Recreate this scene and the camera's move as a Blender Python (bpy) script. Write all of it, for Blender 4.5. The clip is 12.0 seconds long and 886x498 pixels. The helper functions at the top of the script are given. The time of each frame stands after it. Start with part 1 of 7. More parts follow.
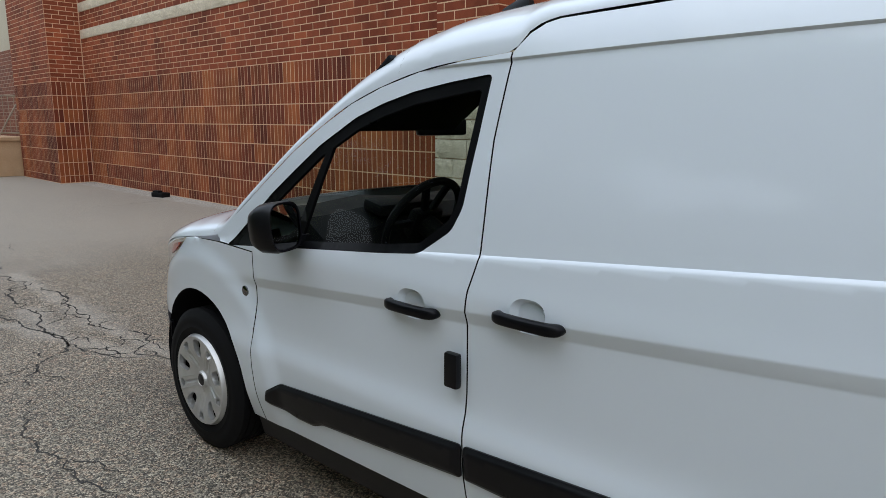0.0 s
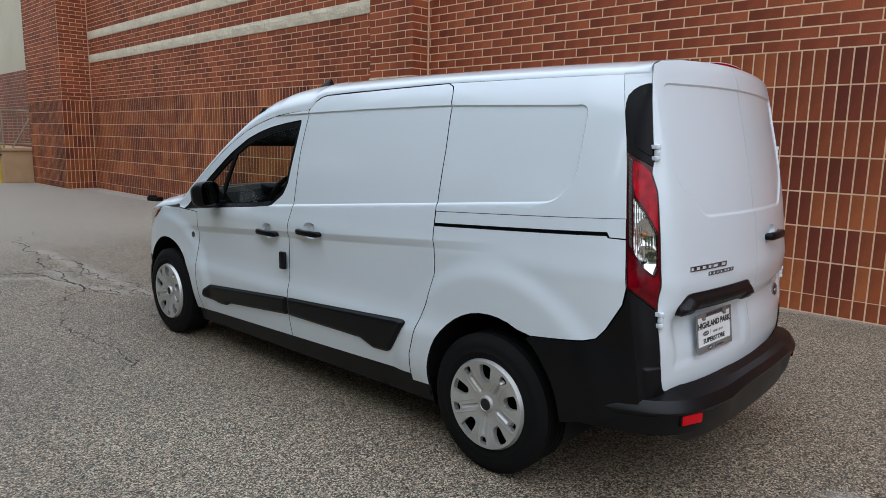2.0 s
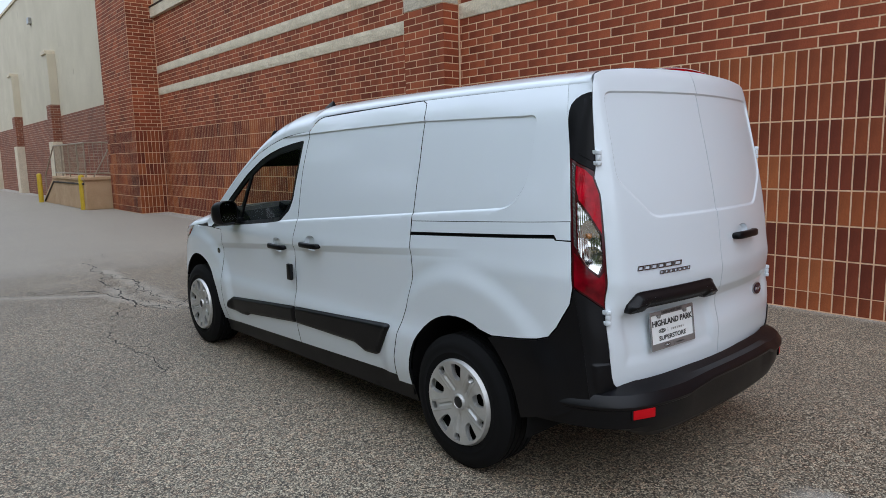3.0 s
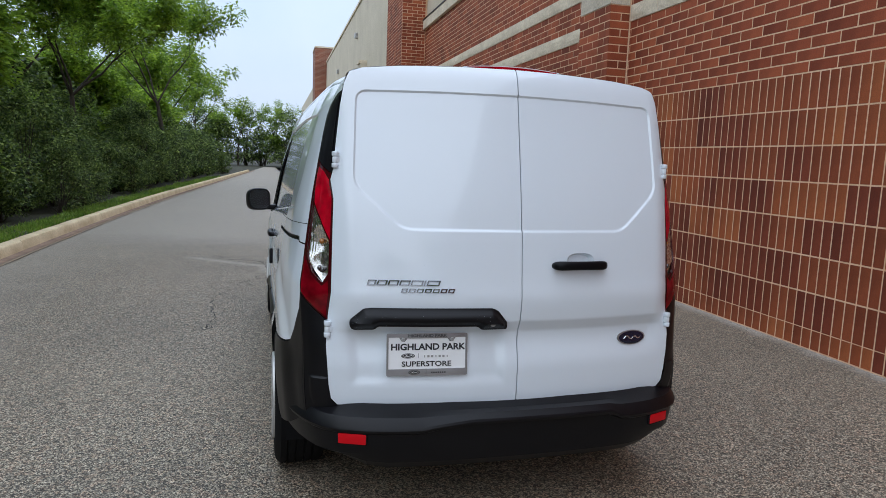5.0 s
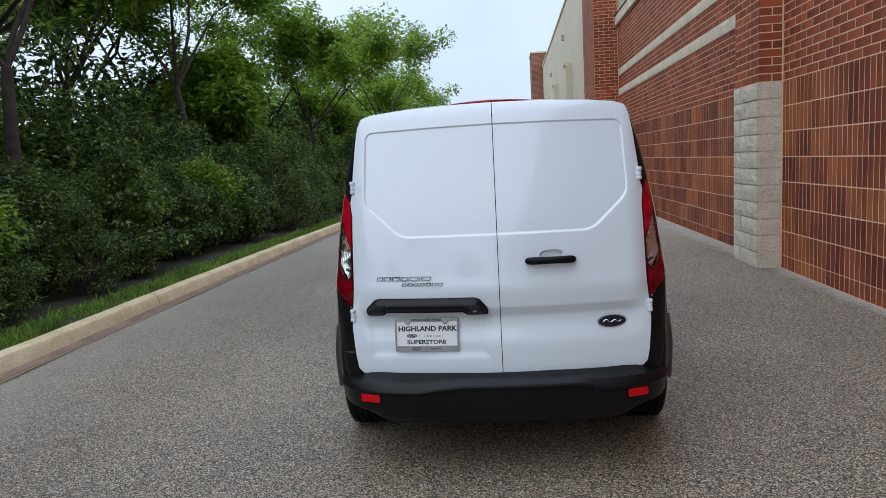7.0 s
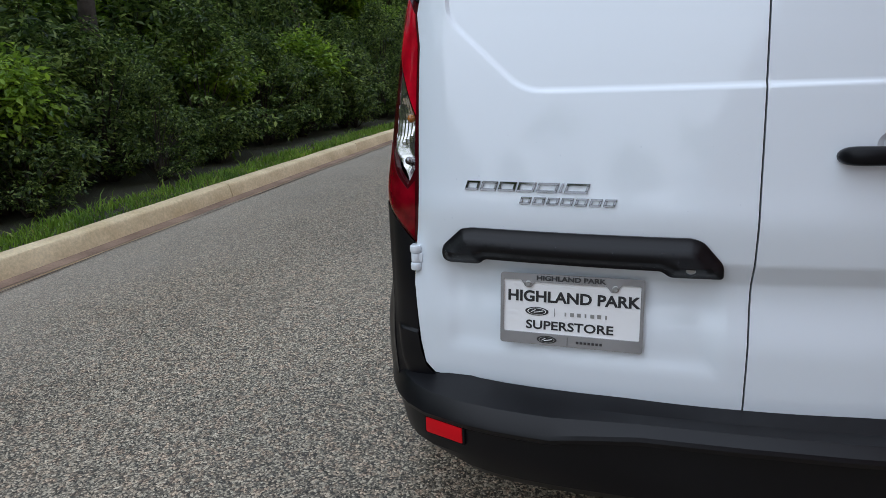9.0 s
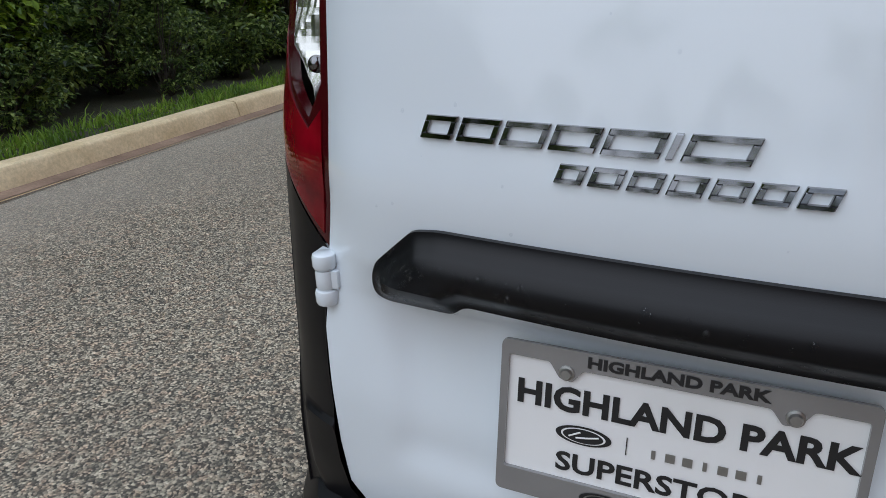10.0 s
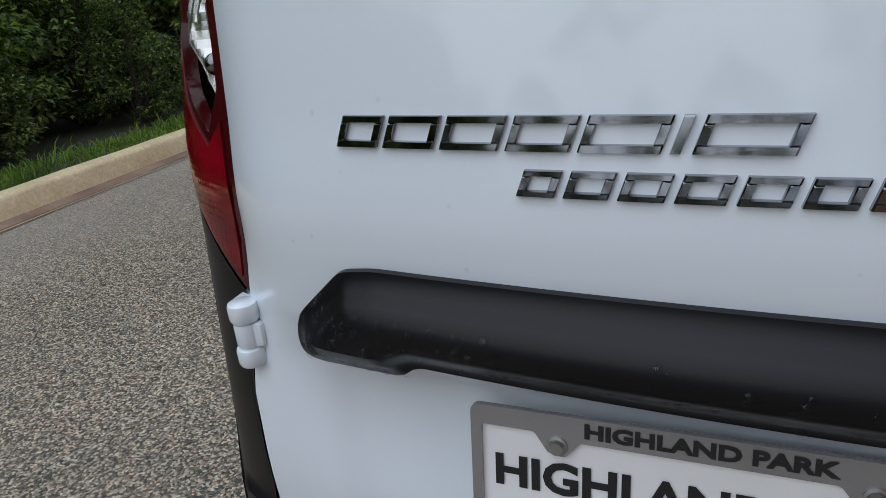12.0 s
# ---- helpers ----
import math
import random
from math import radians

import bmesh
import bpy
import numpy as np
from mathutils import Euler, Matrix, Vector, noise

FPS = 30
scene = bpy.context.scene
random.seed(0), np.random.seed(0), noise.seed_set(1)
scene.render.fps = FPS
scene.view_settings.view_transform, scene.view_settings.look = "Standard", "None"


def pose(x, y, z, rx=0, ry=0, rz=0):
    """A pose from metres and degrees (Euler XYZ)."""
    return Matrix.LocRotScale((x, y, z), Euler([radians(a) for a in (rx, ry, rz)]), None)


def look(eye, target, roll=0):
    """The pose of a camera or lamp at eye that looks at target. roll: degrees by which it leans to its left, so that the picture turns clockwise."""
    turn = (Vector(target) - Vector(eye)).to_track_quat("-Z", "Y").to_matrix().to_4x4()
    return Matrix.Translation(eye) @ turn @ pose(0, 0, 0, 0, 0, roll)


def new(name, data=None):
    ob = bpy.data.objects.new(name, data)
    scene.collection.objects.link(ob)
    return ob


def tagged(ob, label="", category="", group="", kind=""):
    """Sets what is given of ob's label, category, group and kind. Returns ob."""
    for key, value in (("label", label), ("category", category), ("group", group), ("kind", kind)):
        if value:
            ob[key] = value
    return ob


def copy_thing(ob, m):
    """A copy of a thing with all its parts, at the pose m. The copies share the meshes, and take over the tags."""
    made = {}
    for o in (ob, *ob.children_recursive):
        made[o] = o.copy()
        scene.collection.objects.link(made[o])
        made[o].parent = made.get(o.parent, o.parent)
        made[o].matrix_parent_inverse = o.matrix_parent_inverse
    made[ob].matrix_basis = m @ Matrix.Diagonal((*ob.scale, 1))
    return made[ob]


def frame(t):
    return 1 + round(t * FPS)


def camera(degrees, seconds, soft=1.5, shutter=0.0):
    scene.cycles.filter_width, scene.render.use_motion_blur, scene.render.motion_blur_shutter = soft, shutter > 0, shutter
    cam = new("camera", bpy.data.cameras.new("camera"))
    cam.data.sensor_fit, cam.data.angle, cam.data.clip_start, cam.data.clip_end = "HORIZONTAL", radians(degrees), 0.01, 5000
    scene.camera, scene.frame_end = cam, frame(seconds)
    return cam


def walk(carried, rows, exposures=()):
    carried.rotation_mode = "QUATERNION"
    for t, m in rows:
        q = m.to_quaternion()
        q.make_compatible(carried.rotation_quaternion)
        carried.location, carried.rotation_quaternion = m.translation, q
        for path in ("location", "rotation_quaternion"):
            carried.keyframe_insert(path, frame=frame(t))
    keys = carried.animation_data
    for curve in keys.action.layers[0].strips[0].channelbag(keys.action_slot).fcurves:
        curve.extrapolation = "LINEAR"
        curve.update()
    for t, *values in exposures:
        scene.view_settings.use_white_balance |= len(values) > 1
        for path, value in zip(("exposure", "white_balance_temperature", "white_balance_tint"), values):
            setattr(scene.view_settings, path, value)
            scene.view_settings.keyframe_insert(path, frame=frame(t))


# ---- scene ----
cam = camera(66.9, 12.0, soft=0.5)
EXPOSURES = [(0, 0.04, 6650, 10), (3.5, -0.02, 6350, 10), (6.0, -0.05, 6250, 10), (8.5, -0.05, 6200, 10), (9.5, -0.04, 6350, 10), (10.3, -0.03, 6450, 10), (11, -0.16, 6450, 10), (12, -0.18, 6450, 10)]
PATH = [
    (0, (-2.244, 0.36, 1.449), (-0.803, 1.696, 1.075), 0.2),
    (0.5, (-2.57, -0.223, 1.461), (-1.108, 1.09, 1.086), 1.1),
    (1, (-2.801, -0.847, 1.458), (-1.345, 0.477, 1.105), 1.1),
    (1.5, (-3.043, -1.379, 1.48), (-1.553, -0.087, 1.147), 1.4),
    (2, (-3.131, -1.774, 1.481), (-1.679, -0.437, 1.158), 1.1),
    (2.5, (-3.174, -1.925, 1.491), (-1.72, -0.59, 1.174), -0.1),
    (3, (-2.939, -2.231, 1.475), (-1.632, -0.743, 1.194), -1.3),
    (3.5, (-2.505, -2.526, 1.457), (-1.328, -0.942, 1.134), 1.0),
    (3.7, (-2.297, -2.644, 1.472), (-1.184, -1.016, 1.14), -1.1),
    (5.3, (-0.578, -3.293, 1.458), (-0.304, -1.333, 1.172), 0.9),
    (5.5, (-0.303, -3.367, 1.522), (-0.202, -1.392, 1.223), -0.8),
    (6, (-0.014, -3.585, 1.543), (-0.076, -1.604, 1.277), 0.9),
    (6.5, (0.006, -3.876, 1.556), (-0.096, -1.89, 1.341), -0.9),
    (6.7, (0.021, -3.968, 1.567), (-0.104, -1.985, 1.343), -2.2),
    (8.3, (-0.111, -3.062, 1.338), (-0.445, -1.14, 0.901), -1.4),
    (8.5, (-0.167, -2.789, 1.339), (-0.514, -0.874, 0.88), -0.3),
    (9, (-0.241, -2.181, 1.266), (-0.765, -0.328, 0.725), -2.6),
    (9.5, (-0.350, -1.672, 1.190), (-0.913, 0.138, 0.555), -3.5),
    (10, (-0.369, -1.298, 1.118), (-1.008, 0.444, 0.370), -1.6),
    (10.5, (-0.381, -1.108, 1.083), (-1.040, 0.617, 0.315), -3.4),
    (11, (-0.378, -1.131, 1.088), (-0.983, 0.616, 0.325), -2.4),
    (11.5, (-0.378, -1.159, 1.109), (-0.940, 0.617, 0.381), -6.2),
    (12, (-0.381, -1.142, 1.080), (-1.008, 0.612, 0.352), -5.6),
]
walk(cam, [(t, look(eye, target, roll)) for t, eye, target, roll in PATH], EXPOSURES)

# ---- world and light ----
SUN_EL, SUN_AZ, SKY_LOW = 46.0, 222.0, 9.0
world = bpy.data.worlds.new("overcast_sky")
world.use_nodes = True
scene.world = world
wn, wl = world.node_tree.nodes, world.node_tree.links
sky = wn.new("ShaderNodeTexSky")
sky.sky_type, sky.sun_disc = "NISHITA", False
sky.sun_elevation, sky.sun_rotation = radians(SUN_EL), radians(SUN_AZ)
sky.air_density, sky.dust_density, sky.ozone_density = 1.0, 3.0, 1.0
coord = wn.new("ShaderNodeTexCoord")
cloud = wn.new("ShaderNodeTexNoise")
cloud.inputs["Scale"].default_value, cloud.inputs["Detail"].default_value = 2.6, 6.0
cloud_ramp = wn.new("ShaderNodeValToRGB")
cloud_ramp.color_ramp.elements[0].position, cloud_ramp.color_ramp.elements[0].color = 0.3, (0.70, 0.86, 1.10, 1)
cloud_ramp.color_ramp.elements[1].position, cloud_ramp.color_ramp.elements[1].color = 0.7, (0.91, 1.02, 1.19, 1)
# a thin even cloud cover, brighter overhead than at the horizon
part_z = wn.new("ShaderNodeSeparateXYZ")
rise = wn.new("ShaderNodeMapRange")
rise.inputs["To Min"].default_value, rise.inputs["To Max"].default_value = SKY_LOW, 2.1 * SKY_LOW
cover = wn.new("ShaderNodeVectorMath")
cover.operation = "SCALE"
cloud_mix = wn.new("ShaderNodeMix")
cloud_mix.data_type = "RGBA"
cloud_mix.inputs[0].default_value = 0.88
wl.new(coord.outputs["Generated"], cloud.inputs["Vector"])
wl.new(coord.outputs["Generated"], part_z.inputs[0])
wl.new(part_z.outputs[2], rise.inputs["Value"])
wl.new(cloud.outputs["Fac"], cloud_ramp.inputs["Fac"])
wl.new(cloud_ramp.outputs["Color"], cover.inputs[0])
wl.new(rise.outputs["Result"], cover.inputs["Scale"])
wl.new(sky.outputs["Color"], cloud_mix.inputs[6])
wl.new(cover.outputs[0], cloud_mix.inputs[7])
wl.new(cloud_mix.outputs[2], wn["Background"].inputs["Color"])
wn["Background"].inputs["Strength"].default_value = 0.10
sun = new("sun", bpy.data.lights.new("sun", "SUN"))
sun.data.energy, sun.data.angle, sun.data.color = 1.1, radians(110), (1.0, 0.985, 0.965)
sun.matrix_world = look((0, 0, 0), (-math.sin(radians(SUN_AZ)) * math.cos(radians(SUN_EL)), -math.cos(radians(SUN_AZ)) * math.cos(radians(SUN_EL)), -math.sin(radians(SUN_EL))))


# ---- materials ----
def material(name, base=(0.5, 0.5, 0.5), rough=0.5, metal=0.0, coat=0.0, spec=0.5):
    m = bpy.data.materials.new(name)
    m.use_nodes = True
    b = m.node_tree.nodes["Principled BSDF"]
    b.inputs["Base Color"].default_value = (*base, 1)
    b.inputs["Roughness"].default_value, b.inputs["Metallic"].default_value = rough, metal
    b.inputs["Coat Weight"].default_value, b.inputs["Coat Roughness"].default_value = coat, 0.05
    b.inputs["Specular IOR Level"].default_value = spec
    return m


def node(m, kind, **values):
    n = m.node_tree.nodes.new(kind)
    for key, value in values.items():
        n.inputs[key.replace("_", " ")].default_value = value
    return n


def link(m, a, b):
    m.node_tree.links.new(a, b)


def place(m, kind="Object", scale=(1, 1, 1)):
    c, s = node(m, "ShaderNodeTexCoord"), node(m, "ShaderNodeMapping")
    s.inputs["Scale"].default_value = scale
    link(m, c.outputs[kind], s.inputs["Vector"])
    return s.outputs["Vector"]


def noise_of(m, vector, scale, detail=4.0, rough=0.55):
    n = node(m, "ShaderNodeTexNoise", Scale=scale, Detail=detail, Roughness=rough)
    link(m, vector, n.inputs["Vector"])
    return n.outputs["Fac"]


def ramp(m, fac, stops):
    r = node(m, "ShaderNodeValToRGB")
    e = r.color_ramp.elements
    while len(e) < len(stops):
        e.new(0.5)
    for k, (pos, col) in enumerate(stops):
        e[k].position = pos
        e[k].color = (*col, 1) if len(col) == 3 else col
    link(m, fac, r.inputs["Fac"])
    return r.outputs["Color"]


def blend(m, fac, a, b, kind="MIX"):
    x = node(m, "ShaderNodeMix")
    x.data_type, x.blend_type = "RGBA", kind
    for value, socket in ((fac, 0), (a, 6), (b, 7)):
        if isinstance(value, bpy.types.NodeSocket):
            link(m, value, x.inputs[socket])
        else:
            x.inputs[socket].default_value = value if socket == 0 else (*value, 1)
    return x.outputs[2]


def arith(m, op, a, b=0.0, c=0.0):
    x = node(m, "ShaderNodeMath")
    x.operation = op
    for k, value in enumerate((a, b, c)):
        if isinstance(value, bpy.types.NodeSocket):
            link(m, value, x.inputs[k])
        else:
            x.inputs[k].default_value = value
    return x.outputs[0]


def finish(m, color=None, rough=None, height=None, strength=0.3, distance=0.002):
    b = m.node_tree.nodes["Principled BSDF"]
    if color is not None:
        link(m, color, b.inputs["Base Color"])
    if rough is not None:
        link(m, rough, b.inputs["Roughness"])
    if height is not None:
        n = node(m, "ShaderNodeBump", Strength=strength, Distance=distance)
        link(m, height, n.inputs["Height"])
        link(m, n.outputs["Normal"], b.inputs["Normal"])
    return m


def spread(m, low, high):
    """A grey value turned into a roughness span."""
    def make(fac):
        r = node(m, "ShaderNodeMapRange")
        r.inputs["To Min"].default_value, r.inputs["To Max"].default_value = low, high
        link(m, fac, r.inputs["Value"])
        return r.outputs["Result"]
    return make


def make_paint():
    m = material("white_paint", (0.8, 0.81, 0.82), 0.28, coat=1.0)
    v = place(m)
    film = noise_of(m, v, 3.0, 6.0)
    orange_peel = noise_of(m, v, 260.0, 1.0)
    return finish(m, ramp(m, film, [(0.3, (0.712, 0.772, 0.82)), (0.7, (0.722, 0.778, 0.826))]), spread(m, 0.275, 0.285)(film), orange_peel, 0.02, 0.001)


def make_plastic(name, base, low, high, grain=900.0, spec=0.24):
    m = material(name, base, 0.55, spec=spec)
    v = place(m)
    stain, fine = noise_of(m, v, 7.0, 6.0), noise_of(m, v, grain, 2.0)
    light = tuple(min(0.84, c * 1.35) for c in base)
    return finish(m, ramp(m, stain, [(0.3, base), (0.75, light)]), spread(m, low, high)(stain), fine, 0.12, 0.0006)


WORN = [((-0.45, 7.6), (-0.48, 6.2), 0.16), ((-0.48, 6.2), (-0.50, 5.3), 0.24), ((-0.50, 5.3), (-0.46, 4.2), 0.13), ((-1.9, 6.5), (-0.95, 5.75), 0.14), ((-0.95, 5.75), (-0.62, 4.5), 0.17), ((-0.74, 6.12), (-0.83, 5.3), 0.20)]


def make_asphalt():
    m = material("asphalt", rough=0.64)
    v = place(m)
    cells = node(m, "ShaderNodeTexVoronoi", Scale=150.0, Randomness=1.0)
    link(m, v, cells.inputs["Vector"])
    far = node(m, "ShaderNodeTexVoronoi", Scale=48.0, Randomness=1.0)
    link(m, v, far.inputs["Vector"])
    bright = node(m, "ShaderNodeSeparateColor")
    link(m, cells.outputs["Color"], bright.inputs["Color"])
    stones = ramp(m, bright.outputs[0], [(0.0, (0.024, 0.022, 0.019)), (0.32, (0.072, 0.065, 0.056)), (0.56, (0.160, 0.144, 0.123)), (0.8, (0.285, 0.257, 0.220)), (1.0, (0.41, 0.375, 0.327))])
    edge = ramp(m, cells.outputs["Distance"], [(0.0, (1, 1, 1)), (0.55, (0.85, 0.85, 0.85)), (0.95, (0.25, 0.25, 0.25))])
    colour = blend(m, 0.62, stones, edge, "MULTIPLY")
    clot = ramp(m, noise_of(m, v, 38.0, 4.0, 0.7), [(0.32, (0.66, 0.65, 0.64)), (0.66, (1.26, 1.25, 1.23))])
    colour = blend(m, 0.9, colour, clot, "MULTIPLY")
    tint = node(m, "ShaderNodeSeparateColor")
    link(m, far.outputs["Color"], tint.inputs["Color"])
    hue = ramp(m, tint.outputs[1], [(0.0, (1.00, 0.98, 0.86)), (0.5, (1.08, 1.01, 0.88)), (0.8, (1.16, 1.01, 0.84)), (1.0, (1.22, 0.98, 0.80))])
    colour = blend(m, 0.8, colour, hue, "MULTIPLY")
    patches = noise_of(m, v, 0.55, 8.0, 0.6)
    colour = blend(m, 1.0, colour, ramp(m, patches, [(0.3, (1.10, 1.08, 1.05)), (0.5, (1.34, 1.31, 1.26)), (0.7, (1.56, 1.51, 1.44))]), "MULTIPLY")
    # pale worn bands along the cracked line ahead of the parked van
    xyz = node(m, "ShaderNodeSeparateXYZ")
    link(m, v, xyz.inputs[0])

    def clamp(x):
        return arith(m, "MINIMUM", arith(m, "MAXIMUM", x, 0.0), 1.0)
    near = None
    for (x0, y0), (x1, y1), wide in WORN:
        dx, dy = x1 - x0, y1 - y0
        qx, qy = arith(m, "SUBTRACT", xyz.outputs[0], x0), arith(m, "SUBTRACT", xyz.outputs[1], y0)
        t = clamp(arith(m, "DIVIDE", arith(m, "ADD", arith(m, "MULTIPLY", qx, dx), arith(m, "MULTIPLY", qy, dy)), dx * dx + dy * dy))
        ex, ey = arith(m, "SUBTRACT", qx, arith(m, "MULTIPLY", t, dx)), arith(m, "SUBTRACT", qy, arith(m, "MULTIPLY", t, dy))
        far_off = arith(m, "DIVIDE", arith(m, "SQRT", arith(m, "ADD", arith(m, "MULTIPLY", ex, ex), arith(m, "MULTIPLY", ey, ey))), wide)
        near = far_off if near is None else arith(m, "MINIMUM", near, far_off)
    # the lane ahead has an older, paler and finer surface
    older = arith(m, "ADD", xyz.outputs[1], arith(m, "MULTIPLY", noise_of(m, v, 0.6, 6.0, 0.6), 4.0))
    older = clamp(arith(m, "DIVIDE", arith(m, "SUBTRACT", older, 8.6), 2.6))
    fine = ramp(m, noise_of(m, v, 70.0, 5.0, 0.75), [(0.35, (0.23, 0.202, 0.165)), (0.65, (0.52, 0.462, 0.385))])
    # and so has the strip that runs along the kerb
    side = clamp(arith(m, "DIVIDE", arith(m, "SUBTRACT", arith(m, "MULTIPLY", noise_of(m, v, 0.9, 6.0, 0.6), 1.6), arith(m, "ADD", xyz.outputs[0], 3.5)), 1.3))
    older = arith(m, "MAXIMUM", older, arith(m, "MULTIPLY", side, 0.8))
    colour = blend(m, arith(m, "MULTIPLY", older, 0.62), colour, fine)
    ragged = noise_of(m, v, 4.0, 7.0, 0.65)
    worn = clamp(arith(m, "MULTIPLY", arith(m, "SUBTRACT", 1.55, arith(m, "ADD", near, arith(m, "MULTIPLY", ragged, 1.5))), 1.3))
    colour = blend(m, arith(m, "MULTIPLY", worn, 0.38), colour, (0.46, 0.42, 0.355))
    # a single pale scuff behind the bumper
    sx = arith(m, "DIVIDE", arith(m, "ADD", xyz.outputs[0], 0.06), 0.16)
    sy = arith(m, "DIVIDE", arith(m, "ADD", xyz.outputs[1], 1.32), 0.20)
    scuff = arith(m, "SQRT", arith(m, "ADD", arith(m, "MULTIPLY", sx, sx), arith(m, "MULTIPLY", sy, sy)))
    scuff = arith(m, "SUBTRACT", 1.5, arith(m, "ADD", scuff, noise_of(m, v, 9.0, 5.0)))
    scuff = arith(m, "MINIMUM", arith(m, "MAXIMUM", scuff, 0.0), 0.5)
    colour = blend(m, scuff, colour, (0.45, 0.42, 0.38))
    # grit gathers along the foot of the building
    grit = arith(m, "SUBTRACT", arith(m, "ADD", xyz.outputs[0], arith(m, "MULTIPLY", noise_of(m, v, 3.0, 5.0), 0.35)), 3.48)
    grit = arith(m, "MINIMUM", arith(m, "MAXIMUM", arith(m, "MULTIPLY", grit, 5.0), 0.0), 0.75)
    speck = ramp(m, bright.outputs[1], [(0.0, (0.14, 0.12, 0.10)), (0.5, (0.38, 0.345, 0.30)), (1.0, (0.66, 0.61, 0.54))])
    colour = blend(m, grit, colour, speck)
    height = arith(m, "SUBTRACT", 1.0, cells.outputs["Distance"])
    return finish(m, colour, None, height, 0.75, 0.004)


def make_brick(name, single, tones):
    m = material(name, rough=0.8, spec=0.22)
    if single:
        pick = node(m, "ShaderNodeObjectInfo").outputs["Random"]
    else:
        pick = node(m, "ShaderNodeNewGeometry").outputs["Random Per Island"]
    v = place(m)
    colour = ramp(m, pick, tones)
    stain = noise_of(m, v, 1.1, 6.0, 0.6)
    colour = blend(m, 0.9, colour, ramp(m, stain, [(0.3, (0.64, 0.62, 0.62)), (0.52, (1, 1, 1)), (0.75, (1.28, 1.2, 1.1))]), "MULTIPLY")
    # rain has run down in dark streaks
    runs = noise_of(m, place(m, scale=(2.6, 2.6, 0.35)), 1.0, 4.0, 0.6)
    colour = blend(m, 0.7, colour, ramp(m, runs, [(0.34, (0.70, 0.68, 0.68)), (0.5, (1, 1, 1))]), "MULTIPLY")
    grain = noise_of(m, v, 130.0, 4.0, 0.7)
    colour = blend(m, 0.6, colour, ramp(m, grain, [(0.3, (0.6, 0.58, 0.56)), (0.6, (1.12, 1.1, 1.1))]), "MULTIPLY")
    return finish(m, colour, spread(m, 0.6, 0.9)(grain), grain, 0.35, 0.003)


def make_far_brick():
    """Courses of brown brick on walls that stay far off."""
    m = material("distant_brick", rough=0.85)
    xyz, flat = node(m, "ShaderNodeSeparateXYZ"), node(m, "ShaderNodeCombineXYZ")
    v = place(m)
    link(m, v, xyz.inputs[0])
    link(m, arith(m, "ADD", xyz.outputs[0], xyz.outputs[1]), flat.inputs[0])
    link(m, xyz.outputs[2], flat.inputs[1])
    bond = node(m, "ShaderNodeTexBrick", Scale=1.0)
    link(m, flat.outputs[0], bond.inputs["Vector"])
    bond.inputs["Color1"].default_value, bond.inputs["Color2"].default_value = (0.17, 0.056, 0.032, 1), (0.25, 0.082, 0.044, 1)
    bond.inputs["Mortar"].default_value = (0.46, 0.34, 0.25, 1)
    bond.inputs["Brick Width"].default_value, bond.inputs["Row Height"].default_value, bond.inputs["Mortar Size"].default_value = 0.305, 0.0975, 0.006
    stain = ramp(m, noise_of(m, v, 0.8, 6.0, 0.6), [(0.3, (0.75, 0.73, 0.72)), (0.7, (1.2, 1.15, 1.1))])
    return finish(m, blend(m, 0.9, bond.outputs["Color"], stain, "MULTIPLY"), None, bond.outputs["Fac"], 0.2, 0.004)


def make_grainy(name, dark, light, scale, bump, distance, rough=0.85, fine=60.0):
    m = material(name, rough=rough)
    v = place(m)
    big, small = noise_of(m, v, scale, 6.0, 0.6), noise_of(m, v, fine, 5.0, 0.7)
    colour = ramp(m, big, [(0.3, dark), (0.7, light)])
    colour = blend(m, 0.6, colour, ramp(m, small, [(0.3, (0.6, 0.6, 0.6)), (0.65, (1.1, 1.1, 1.1))]), "MULTIPLY")
    return finish(m, colour, None, small, bump, distance)


def make_leaf(name, tones):
    m = material(name, rough=0.42, spec=0.50)
    v = place(m)
    pick = node(m, "ShaderNodeNewGeometry").outputs["Random Per Island"]
    colour = ramp(m, pick, tones)
    big = noise_of(m, v, 1.7, 3.0)
    colour = blend(m, 0.8, colour, ramp(m, big, [(0.32, (0.42, 0.52, 0.50)), (0.68, (1.65, 1.50, 1.10))]), "MULTIPLY")
    b = m.node_tree.nodes["Principled BSDF"]
    link(m, colour, b.inputs["Base Color"])
    thin = node(m, "ShaderNodeBsdfTranslucent")
    link(m, colour, thin.inputs["Color"])
    mix = node(m, "ShaderNodeMixShader")
    mix.inputs[0].default_value = 0.5
    link(m, b.outputs[0], mix.inputs[1])
    link(m, thin.outputs[0], mix.inputs[2])
    link(m, mix.outputs[0], m.node_tree.nodes["Material Output"].inputs["Surface"])
    return m


